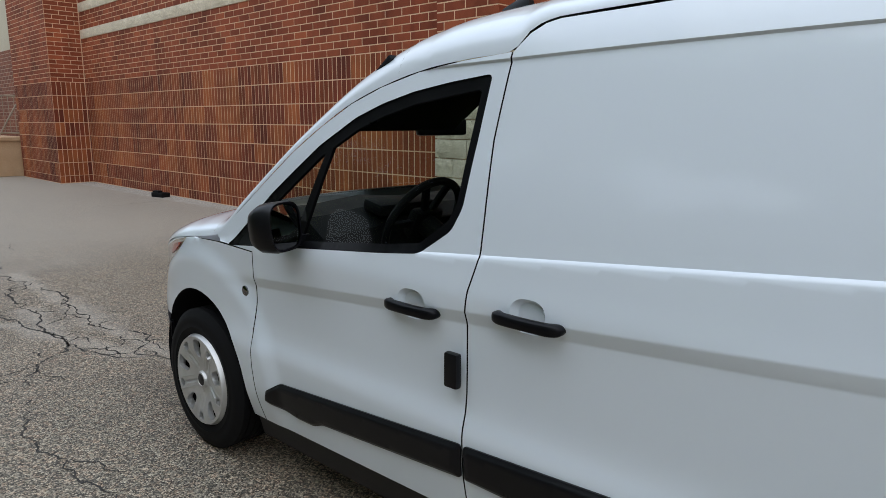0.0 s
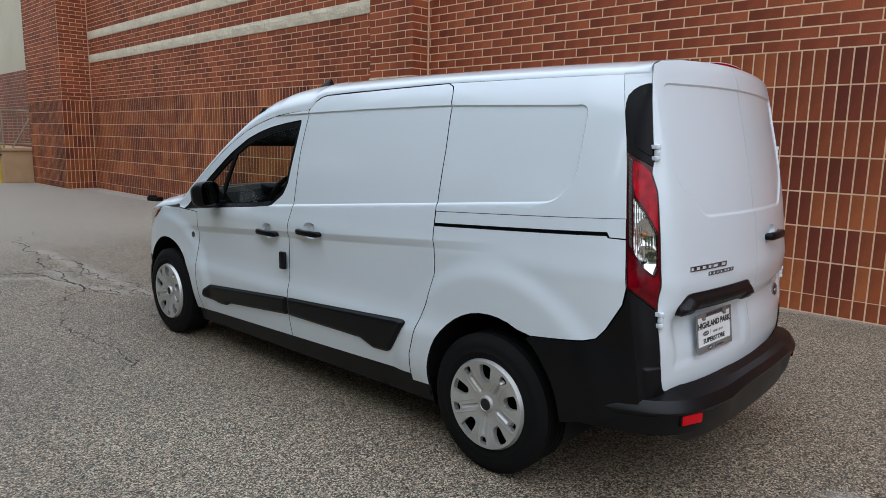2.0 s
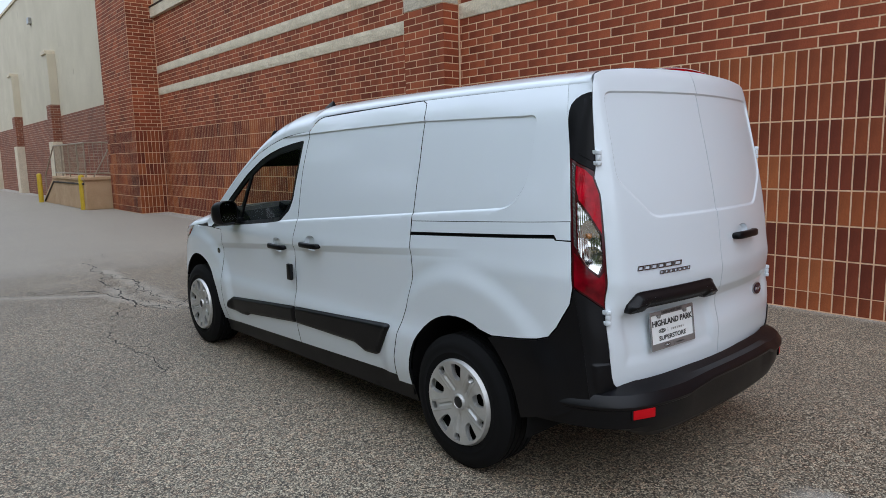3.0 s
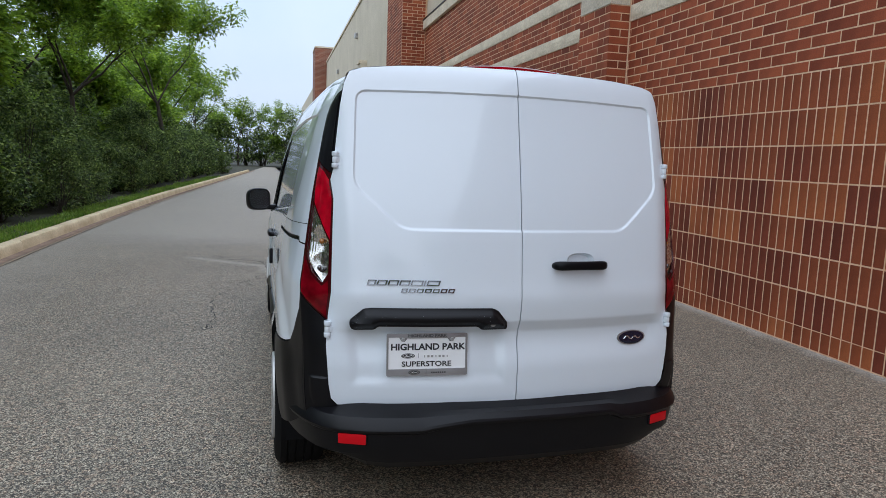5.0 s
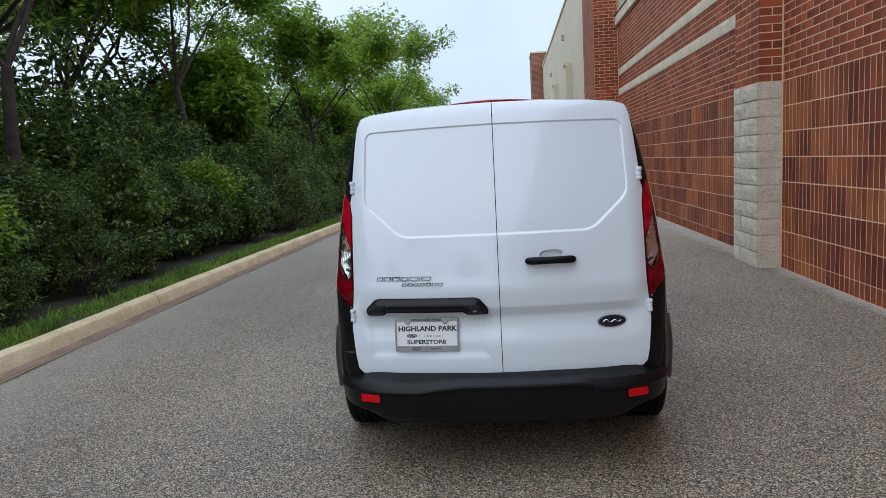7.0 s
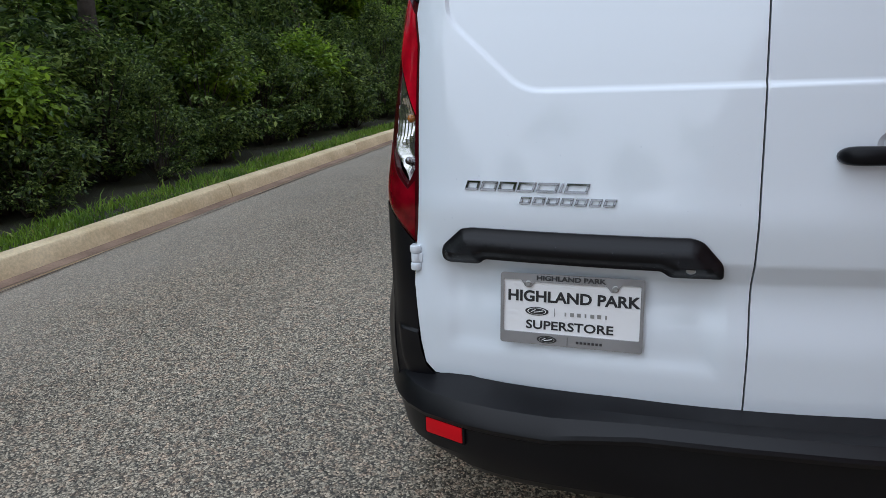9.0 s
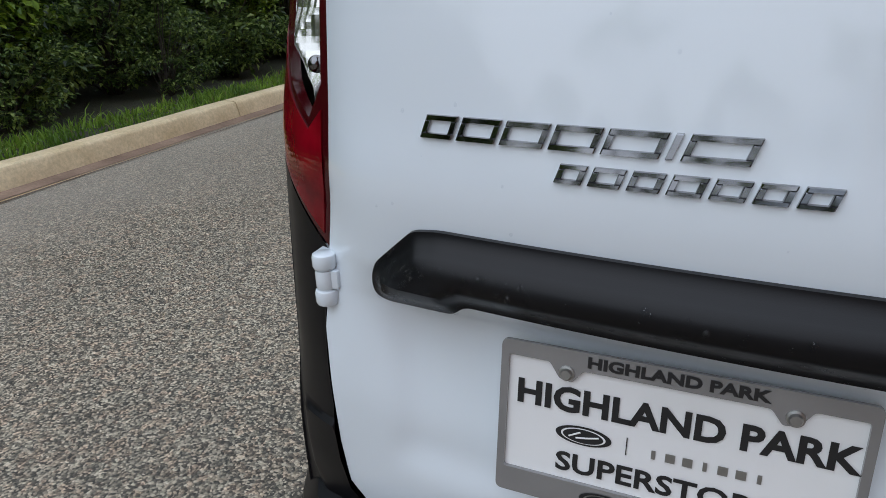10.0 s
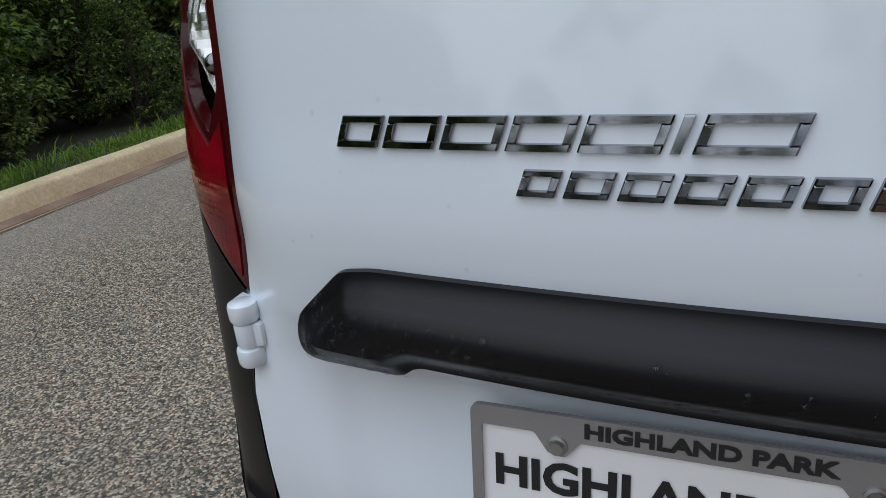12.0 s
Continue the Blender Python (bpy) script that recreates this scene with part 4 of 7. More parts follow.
mesh_object("rear_aperture", verts, faces, LINER_SHADE, van)
# roof end: from the straight skin back and down to the door tops, on the same curve as the corners
TAIL_Y = LAMP_FRONT(1.746)
RIM = [(0.0, 1.8268), (0.20, 1.8238), (0.45, 1.8138), (0.58, 1.801), (0.63, 1.790), (0.650, 1.781), (0.6615, 1.767), (edge_x(1.746) + 0.0012, 1.746)]
rim_at = [0.0]
for (x0, z0), (x1, z1) in zip(RIM, RIM[1:]):
    rim_at.append(rim_at[-1] + math.hypot(x1 - x0, z1 - z0))
verts, faces, ns = [], [], 61
for i in range(13):
    t = i / 12
    for k in range(ns):
        s = -math.cos(math.pi * k / (ns - 1))
        a = Vector(top(s, TAIL_Y))
        if abs(s) > 0.999:
            a.z = 1.746
        r = abs(s) * rim_at[-1]
        x, z = np.interp(r, rim_at, [p[0] for p in RIM]), np.interp(r, rim_at, [p[1] for p in RIM])
        b = Vector((math.copysign(x, s), back(x, min(z, 1.828))[1] + 0.003, z))
        c = Vector((a.x + 0.32 * (b.x - a.x), b.y + 0.22 * (a.y - b.y), a.z + 0.10 * (b.z - a.z)))
        verts.append((1 - t) ** 2 * a + 2 * t * (1 - t) * c + t * t * b)
for i in range(12):
    for k in range(ns - 1):
        q = i * ns + k
        faces.append((q, q + 1, q + ns + 1, q + ns))
mesh_object("roof_end", verts, faces, PAINT, van, "", True)


def roof_bar(wide, y0, y1, z0, rise, flat):
    """One bowed bar across the end of the roof."""
    verts, faces, n = [], [], 17
    for k in range(n):
        x = -wide + 2 * wide * k / (n - 1)
        y = back(x, 1.80)[1]
        z = z0 + flat + rise * (1 - abs(x / (wide + 0.01)) ** 2)
        verts += [(x, y + y0, z0), (x, y + y1, z0), (x, y + y1, z), (x, y + y0, z)]
        if k:
            a, b = 4 * k - 4, 4 * k
            faces += [(a + q, a + (q + 1) % 4, b + (q + 1) % 4, b + q) for q in range(4)]
    faces += [(3, 2, 1, 0), tuple(4 * n - 4 + q for q in range(4))]
    return verts, faces


brake = mesh_object("high_brake_lamp", *roof_bar(0.19, 0.021, 0.071, 1.824, 0.0095, 0.001), RED_LENS, van, "long red high-mounted brake lamp")
mesh_object("lamp_hood", *roof_bar(0.204, 0.024, 0.095, 1.8245, 0.0125, 0.0012), PAINT, brake, "white lip over the lamp")


# rear corners wrap from flank to door edge
def corner(u, z, out=0.0):
    yf = LAMP_FRONT(z)
    p0 = Vector((-flank(yf, z), yf))
    x1 = -edge_x(z) - 0.0012
    p1 = Vector((x1, back(x1, z)[1] + 0.0005))
    high = smooth_step(1.25, 1.70, z)
    c = Vector((p0.x + (0.20 + 0.12 * high) * (p1.x - p0.x), p1.y + (0.40 - 0.18 * high) * (p0.y - p1.y)))
    p = (1 - u) ** 2 * p0 + 2 * u * (1 - u) * c + u * u * p1
    d = (2 * (1 - u) * (c - p0) + 2 * u * (p1 - c)).normalized()
    return (p.x + d.y * out, p.y - d.x * out, z)


def on_corner(name, outline, mat, out, owner, label="", thick=0.012, step=0.03):
    return panel(name, outline, [], lambda u, z: corner(u, z, out), step, mat, owner, thick, (-1, -1, 0), label)


trim = on_corner("pillar_trim", [(0, 1.45), (0.35, 1.425), (1, 1.395), (1, 1.706), (0.7, 1.703), (0.45, 1.696), (0.25, 1.682), (0.1, 1.660), (0.03, 1.632), (0, 1.60)], BLACK_GLOSS, 0.0, van, "gloss black pillar trim")
mirrored(trim, "pillar_trim", van)
cap = on_corner("pillar_cap", [(0, 1.602), (0.03, 1.634), (0.1, 1.662), (0.25, 1.684), (0.45, 1.698), (0.7, 1.705), (1, 1.708), (1, 1.746), (0, 1.746)], PAINT, 0.0, van, "", 0.0)
mirrored(cap, "pillar_cap", van)
on_corner("pillar_trim_panel", rounded([(0.30, 1.465), (0.90, 1.43), (0.93, 1.69), (0.55, 1.680), (0.36, 1.655), (0.30, 1.60)], 0.03), BLACK_GLOSS, 0.004, trim)


BOWL_EDGE = [(0.22, 1.280), (0.28, 1.270), (0.60, 1.218), (0.93, 1.140), (0.93, 1.02), (0.80, 0.984), (0.48, 1.020), (0.22, 1.074)]
RIB_EDGE = [(0.06, 1.432), (0.20, 1.422), (0.18, 1.330), (0.17, 1.28), (0.18, 1.085), (0.08, 1.102), (0.06, 1.30)]
lamp = panel("tail_lamp", [(0, 0.935), (0.5, 0.895), (1, 0.845), (1, 1.392), (0.35, 1.422), (0, 1.447)], [BOWL_EDGE, RIB_EDGE], lambda u, z: corner(u, z), 0.03, RED_DEEP, van, 0.012, (-1, -1, 0), "tall red and clear tail lamp")
on_corner("brake_lens", [(0.23, 1.416), (0.60, 1.400), (0.94, 1.372), (0.955, 1.28), (0.95, 1.147), (0.61, 1.229), (0.29, 1.282), (0.21, 1.33)], RED_LENS, 0.0015, lamp, "bright red brake lens", 0.002)
on_corner("lower_lens", [(0.07, 1.075), (0.20, 1.060), (0.48, 1.008), (0.80, 0.972), (0.94, 0.995), (0.955, 0.858), (0.5, 0.902), (0.06, 0.940)], RED_MID, 0.0015, lamp, "dark red lower lens", 0.002)


def bowl_skin(u, z):
    """A silvered dish with stepped ridges, deepest at its two bulbs."""
    dish = max(0.0, 1 - math.hypot((u - 0.62) / 0.40, (z - 1.115) / 0.085)) + max(0.0, 1 - math.hypot((u - 0.66) / 0.36, (z - 1.035) / 0.06))
    fine = smooth_step(1.05, 1.09, z)
    ridge = 0.0020 * fine * (abs((z / 0.0095) % 1.0 - 0.5) + abs((u / 0.075) % 1.0 - 0.5))
    return corner(u, z, -0.006 - 0.030 * min(1.0, dish) - ridge)


panel("lamp_bowl", BOWL_EDGE, [], bowl_skin, 0.0075, BOWL, lamp, 0.0, (-1, -1, 0), "silvered lamp bowl with ridges", False)
panel("ribbed_bowl", RIB_EDGE, [], lambda u, z: corner(u, z, -0.004 - 0.0018 * abs(((z + 0.12 * u) / 0.018) % 1.0 - 0.5)), 0.0045, SMOKED, lamp, 0.0, (-1, -1, 0), "silvered ribs under a clear strip", False)
for outline in (BOWL_EDGE, RIB_EDGE):
    clear = on_corner("clear_lens", outline, LAMP_CLEAR, 0.0005, lamp, "clear lens", 0.0)
    clear.visible_shadow = False
for z, mat, r in ((1.135, AMBER, 0.010), (1.035, CHROME, 0.010)):
    bm = bmesh.new()
    bmesh.ops.create_uvsphere(bm, u_segments=16, v_segments=10, radius=r, matrix=Matrix.Translation(corner(0.62, z, -0.022)))
    part("bulb", bm, mat, lamp, "", True)
right_lamp = mirrored(lamp, "tail_lamp", van)
for child in list(lamp.children):
    mirrored(child, child.name.split(".")[0], right_lamp)
tagged(right_lamp, "tall red and clear tail lamp")

# bumper corners and the wrapped rear bumper
low_corner = panel("bumper_corner", [(0, 0.932), (0.5, 0.891), (1, 0.841), (1, 0.50), (0, 0.48)], [], lambda u, z: corner(u, z, 0.003 * smooth_step(0.3, 0.0, u) + 0.006 * smooth_step(0.628, 0.621, z) * smooth_step(0.35, 0.55, u)), 0.04, BLACK, van, 0.0, (-1, -1, 0), "black bumper corner", creases=[[(0.02, z), (0.98, z)] for z in (0.634, 0.628, 0.6245, 0.621, 0.615)])
mirrored(low_corner, "bumper_corner", van)
side_low = panel("bumper_side", [(-0.220, 0.678), (-0.454, 0.702), (-0.502, 0.717), (-0.540, 0.762), (-0.595, 0.866), (-0.605, 0.93), (-0.660, 0.60), (-0.672, 0.47), (-0.56, 0.40)] + [p for p in arch(0.0)[1:-1] if p[0] < -0.20 and p[1] < 0.70][::-1], [], lambda y, z: left(y, z, 0.003), 0.02, BLACK, van, 0.014, (-1, 0, 0), "black bumper flank")
mirrored(side_low, "bumper_side", van)
plan = [(-0.889, -0.372), (-0.884, -0.46), (-0.868, -0.53), (-0.846, -0.60), (-0.820, -0.665), (-0.790, -0.722), (-0.750, -0.772), (-0.695, -0.812), (-0.60, -0.848), (-0.52, -0.866), (-0.45, -0.876), (-0.39, -0.882), (-0.33, -0.887), (-0.2, -0.893), (0.0, -0.896)]
plan = plan + [(-x, y) for x, y in plan[-2::-1]]
verts, faces = [], []
rows_n = 13
for k, (x, y) in enumerate(plan):
    p0, p1 = plan[max(0, k - 1)], plan[min(len(plan) - 1, k + 1)]
    d = Vector((p1[0] - p0[0], p1[1] - p0[1])).normalized()
    n = Vector((d.y, -d.x))
    mid = smooth_step(0.42, 0.33, abs(x + -0.05))
    up = 0.026 * mid
    side_up = smooth_step(0.55, 0.75, abs(x))
    flank_in = smooth_step(-0.70, -0.50, y)
    for o, z in ((-0.105 + 0.07 * flank_in, 0.528 + 0.03 * flank_in), (-0.066 + 0.049 * flank_in, 0.511 + 0.028 * flank_in), (-0.026, 0.501 + up * 0.4), (-0.0225, 0.497 + up * 0.4), (-0.003, 0.468 + up), (0.0, 0.459 + up), (-0.005, 0.447 + up), (-0.014 - 0.014 * mid, 0.440 + up), (-0.018 - 0.016 * mid, 0.40), (-0.026 - 0.01 * mid, 0.36), (-0.045, 0.318 + 0.035 * side_up), (-0.075, 0.285 + 0.06 * side_up), (-0.16, 0.270 + 0.08 * side_up)):
        q = Vector((x, y)) + n * o
        verts.append((q.x, q.y, z))
for k in range(len(plan) - 1):
    for j in range(rows_n - 1):
        a = k * rows_n + j
        faces.append((a, a + rows_n, a + rows_n + 1, a + 1))
bumper = mesh_object("rear_bumper", verts, faces, BLACK, van, "black textured rear bumper with step", True)
bumper.data.set_sharp_from_angle(angle=radians(17))
for s in (-1, 1):
    bm = bmesh.new()
    box(bm, (s * 0.642, -0.8185, 0.422), (0.106, 0.012, 0.040), 0.004, Matrix.Rotation(radians(s * 21), 4, "Z"))
    part("reflector", bm, REFLECTOR, bumper, "small red rectangular reflector", True)
    bm = bmesh.new()
    box(bm, (s * 0.642, -0.8165, 0.422), (0.116, 0.010, 0.049), 0.004, Matrix.Rotation(radians(s * 21), 4, "Z"))
    part("reflector_frame", bm, LINER_SHADE, bumper, "", True)


def hinge(side, z, owner):
    """Knuckle hinge: a pin barrel in three pieces, two arms to the body and a leaf on the door."""
    x = side * (edge_x(z) - 0.002)
    y = back(edge_x(z), z)[1] - 0.010
    bm = bmesh.new()
    for dz, h, r in ((0.0215, 0.018, 0.0135), (0.0, 0.0235, 0.0115), (-0.0215, 0.018, 0.0135)):
        lathe(bm, [(0.0, h / 2), (r * 0.72, h / 2), (r * 0.93, h / 2 - 0.0015), (r, h / 2 - 0.004), (r, -h / 2 + 0.003), (r * 0.9, -h / 2), (0.0, -h / 2)], pose(x, y, z + dz), 20)
    for dz in (0.0215, -0.0215):
        box(bm, (x + side * 0.002, y + 0.016, z + dz), (0.021, 0.034, 0.0165), 0.003)
    box(bm, (x - side * 0.009, y + 0.002, z), (0.017, 0.015, 0.0225), 0.003)
    leaf = part("hinge", bm, PAINT, owner, "white external knuckle hinge", True)
    # a thin near-black block stands for the shadow between leaf and door
    bm = bmesh.new()
    box(bm, (x - side * 0.0155, y + 0.0095, z - 0.004), (0.007, 0.004, 0.044), 0.001)
    part("hinge_slot", bm, LINER_SHADE, leaf)


for z in (0.812, 1.446):
    hinge(-1, z, rear_left)
    hinge(1, z, rear_right)

# handle strip over the plate
GARNISH = rounded([(-0.646, 0.822), (-0.651, 0.838), (-0.648, 0.855), (-0.601, 0.898), (-0.573, 0.902), (-0.110, 0.902), (-0.088, 0.893), (-0.050, 0.848), (-0.049, 0.818), (-0.150, 0.817), (-0.168, 0.831), (-0.546, 0.831), (-0.560, 0.818), (-0.632, 0.815)], 0.008)
garnish_far = edge_distance(GARNISH)


def garnish_skin(x, z):
    d = max(0.0, garnish_far(x, z))
    roll = 0.5 + 0.5 * math.sin(math.pi * min(1.0, max(0.0, (z - 0.815) / 0.085)))
    return back(x, z, 0.006 + 0.018 * smooth_step(0.865, 0.815, z) + 0.026 * smooth_step(0.0, 0.030, d) * roll)


strip = panel("handle_strip", GARNISH, [], garnish_skin, 0.009, BLACK, rear_left, 0.030, (0, -1, 0), "black plastic door strip with lock", creases=inset_loops(GARNISH, (0.005, 0.012, 0.020), 0.010), inward=(0, 1, 0))
bm = bmesh.new()
lathe(bm, [(0.0, 0.004), (0.009, 0.004), (0.012, 0.0), (0.012, -0.01)], pose(-0.113, back(-0.113, 0.845)[1] - 0.030, 0.845, 90, 0, 0), 20)
part("lock_cylinder", bm, STEEL, strip, "steel key lock", True)
bm = bmesh.new()
hx, hz = 0.2545, 1.063
grip(bm, pose(hx, back(hx, hz - 0.02)[1], hz, -6, 0, 3), 0.121, 0.0195, 0.040)
part("door_handle", bm, BLACK_GLOSS, rear_right, "black rear pull handle", True)

# round badge: blue oval in a chrome rim with a plain bright stroke
bx, bz = 0.540, 0.749


def oval(name, scale, out, mat, owner, centre=(bx, bz), half=(0.0715, 0.029), rise=0.004):
    verts = [back(centre[0], centre[1], out + rise)]
    for r in (0.5, 0.85, 1.0):
        for k in range(40):
            a = 2 * math.pi * k / 40
            x, z = centre[0] + half[0] * scale * r * math.cos(a), centre[1] + half[1] * scale * r * math.sin(a)
            verts.append(back(x, z, out + rise * (1 - r ** 3)))
    faces = [(0, 1 + k, 1 + (k + 1) % 40) for k in range(40)]
    for j in range(2):
        faces += [(1 + 40 * j + k, 41 + 40 * j + k, 41 + 40 * j + (k + 1) % 40, 1 + 40 * j + (k + 1) % 40) for k in range(40)]
    outer = len(verts)
    for k in range(40):
        a = 2 * math.pi * k / 40
        verts.append(back(centre[0] + half[0] * scale * math.cos(a), centre[1] + half[1] * scale * math.sin(a), 0.0))
    faces += [(81 + k, outer + k, outer + (k + 1) % 40, 81 + (k + 1) % 40) for k in range(40)]
    return mesh_object(name, verts, faces, mat, owner, "", True)


badge = oval("oval_badge", 1.0, 0.006, STEEL, rear_right)
tagged(badge, "blue oval badge with chrome rim")
oval("badge_field", 0.90, 0.0085, BLUE, badge)
bm = bmesh.new()
wave = [(-0.044, -0.003), (-0.034, 0.007), (-0.024, 0.008), (-0.014, -0.002), (-0.004, -0.005), (0.006, 0.003), (0.016, 0.005), (0.026, -0.003), (0.036, -0.004), (0.045, 0.003)]
tube(bm, [back(bx + a, bz + b, 0.0125) for a, b in wave], [0.0014] + [0.0027] * 8 + [0.0014], 6)
part("badge_stroke", bm, BOWL, badge, "bright silver stroke")


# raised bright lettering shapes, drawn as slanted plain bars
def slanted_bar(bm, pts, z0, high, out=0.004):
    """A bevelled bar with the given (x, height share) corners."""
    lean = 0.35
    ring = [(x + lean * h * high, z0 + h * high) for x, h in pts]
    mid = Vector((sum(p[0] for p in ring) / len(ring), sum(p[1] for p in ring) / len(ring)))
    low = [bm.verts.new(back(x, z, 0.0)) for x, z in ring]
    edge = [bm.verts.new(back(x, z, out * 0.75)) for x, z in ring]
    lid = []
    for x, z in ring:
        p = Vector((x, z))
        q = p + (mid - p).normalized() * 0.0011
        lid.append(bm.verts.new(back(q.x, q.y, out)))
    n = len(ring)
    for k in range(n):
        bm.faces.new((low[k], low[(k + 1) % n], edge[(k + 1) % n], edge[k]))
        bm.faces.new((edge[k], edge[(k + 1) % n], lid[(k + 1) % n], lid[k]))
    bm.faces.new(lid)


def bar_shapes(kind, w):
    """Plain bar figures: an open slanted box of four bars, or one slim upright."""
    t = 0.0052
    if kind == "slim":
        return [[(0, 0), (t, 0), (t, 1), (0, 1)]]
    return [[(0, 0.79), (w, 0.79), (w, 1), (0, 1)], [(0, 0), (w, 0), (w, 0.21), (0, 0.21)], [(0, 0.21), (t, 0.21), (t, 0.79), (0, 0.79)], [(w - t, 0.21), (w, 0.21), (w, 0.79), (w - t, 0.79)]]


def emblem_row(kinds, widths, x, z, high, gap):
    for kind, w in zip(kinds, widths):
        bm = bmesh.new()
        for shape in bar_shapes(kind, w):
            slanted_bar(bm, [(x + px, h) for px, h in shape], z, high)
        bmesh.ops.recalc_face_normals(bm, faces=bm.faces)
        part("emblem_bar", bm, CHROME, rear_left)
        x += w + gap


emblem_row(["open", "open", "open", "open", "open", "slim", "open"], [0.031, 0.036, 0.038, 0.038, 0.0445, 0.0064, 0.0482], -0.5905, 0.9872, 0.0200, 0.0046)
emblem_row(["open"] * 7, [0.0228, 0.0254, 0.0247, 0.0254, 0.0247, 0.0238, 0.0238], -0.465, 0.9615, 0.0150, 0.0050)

# dealer plate in its bright frame
plate_c = Vector((-0.3545, back(-0.3545, 0.72)[1] - 0.016, 0.7185))
across = (Vector(back(-0.2, 0.72)) - Vector(back(-0.51, 0.72))).normalized()
PM = Matrix.Translation(plate_c) @ Matrix.Rotation(0.6 * math.atan2(across.y, across.x), 4, "Z") @ Matrix.Rotation(radians(90 - 7.0), 4, "X")
def flat_piece(name, outline, holes, z, mat, owner, thick, step=0.02, label=""):
    verts, faces = patch_data(outline, holes, lambda u, v: PM @ Vector((u, v, z)), step, thick, PM.to_3x3() @ Vector((0, 0, 1)))
    return mesh_object(name, verts, faces, mat, owner, label)


plate = flat_piece("dealer_plate", rounded([(-0.152, -0.076), (0.152, -0.076), (0.152, 0.076), (-0.152, 0.076)], 0.006), [], 0.0, PLATE, rear_left, 0.002, 0.03, "white dealer plate in a chrome frame")
FR_IN = [(-0.1495, -0.0545), (0.1495, -0.0545), (0.1495, 0.0665), (0.110, 0.0665), (0.100, 0.0515), (0.088, 0.0495), (0.078, 0.0625), (-0.078, 0.0625), (-0.088, 0.0495), (-0.100, 0.0515), (-0.110, 0.0665), (-0.1495, 0.0665)]
flat_piece("plate_frame", rounded([(-0.157, -0.081), (0.157, -0.081), (0.157, 0.0815), (-0.157, 0.0815)], 0.007), [rounded(FR_IN, 0.003)], 0.0045, FRAME, rear_left, 0.0045, 0.012, "chrome plate frame")
for x in (-0.0935, 0.0965):
    bm = bmesh.new()
    lathe(bm, [(0.0, 0.0045), (0.0045, 0.0045), (0.0055, 0.003), (0.0055, 0.001), (0.0075, 0.0005), (0.0075, -0.001)], PM @ pose(x, 0.0580, 0.0052), 14)
    part("plate_screw", bm, STEEL, rear_left, "", True)
text_mesh("plate_lettering", "HIGHLAND PARK", 0.034, PM @ pose(0.003, 0.0285, 0.0013), INK, plate, 0.0003, 0.290, 0.0011)
text_mesh("plate_lettering", "SUPERSTORE", 0.0275, PM @ pose(-0.002, -0.0365, 0.0013), INK, plate, 0.0003, 0.193, 0.0006)
text_mesh("frame_lettering", "HIGHLAND PARK", 0.0145, PM @ pose(0.0, 0.0722, 0.0052), INK, plate, 0.0003, 0.152, 0.0006)


def plate_oval(x, z, w, h, lift):
    for k, (scale, mat, dz) in enumerate(((1.0, INK, 0.0), (0.80, STEEL if lift > 0.003 else PLATE, 0.0004), (0.72, INK, 0.0008))):
        ring = [PM @ Vector((x + w * scale * math.cos(a), z + h * scale * math.sin(a), lift + dz)) for a in (2 * math.pi * n / 28 for n in range(28))]
        mesh_object("plate_oval", ring, [tuple(range(28))], mat, plate)
    bm = bmesh.new()
    for a, b in (((-0.5, -0.2), (-0.1, 0.4)), ((-0.25, -0.25), (0.1, -0.1)), ((0.1, -0.1), (0.55, 0.2))):
        tube(bm, [PM @ Vector((x + a[0] * w, z + a[1] * h, lift + 0.001)), PM @ Vector((x + b[0] * w, z + b[1] * h, lift + 0.001))], 0.0009, 5)
    part("plate_stroke", bm, PLATE, plate)


plate_oval(-0.074, -0.0045, 0.0265, 0.0098, 0.0013)
plate_oval(-0.050, -0.0675, 0.0225, 0.0085, 0.0052)
bm = bmesh.new()
box(bm, (0, 0, 0), (0.0009, 0.018, 0.0006))
bm.transform(PM @ pose(-0.034, -0.0045, 0.0012))
part("plate_rule", bm, INK, plate)
bm = bmesh.new()
bm.free()
MARKS = [(-0.010 + 0.0147 * k, -0.007, 0.0012, 0.0085 if k % 3 else 0.0035, 0.0085, STEEL) for k in range(7)]
MARKS += [(0.018 + 0.0085 * k, -0.0685, 0.0051, 0.0055, 0.0055, INK) for k in range(7)] + [(-0.004, -0.0675, 0.0051, 0.0012, 0.020, INK)]
for x, z, lift, w, h, ink in MARKS:
    bm = bmesh.new()
    box(bm, (x, z, lift), (w, h, 0.0006))
    bm.transform(PM)
    part("mark_bar", bm, ink, plate)

# beads of rain on the strip, the bumper shelf and the paint
def beads(name, places, parent):
    verts, faces = [], []
    for p, n, r in places:
        n = Vector(n).normalized()
        a = n.cross(Vector((0.2, 0.1, 0.97))).normalized()
        b = n.cross(a)
        base = len(verts)
        for ring, lift in ((1.0, 0.0), (0.75, 0.38), (0.35, 0.55)):
            for k in range(8):
                t = 2 * math.pi * k / 8
                verts.append(Vector(p) + r * (ring * math.cos(t) * a + ring * math.sin(t) * (1.25 * b) + lift * n))
        for j in (0, 8):
            faces += [(base + j + k, base + j + (k + 1) % 8, base + j + 8 + (k + 1) % 8, base + j + 8 + k) for k in range(8)]
        faces.append(tuple(base + 16 + k for k in range(8)))
    ob = mesh_object(name, verts, faces, WATER, parent, "", True)
    return tagged(ob, "clear rain beads", kind="stuff")


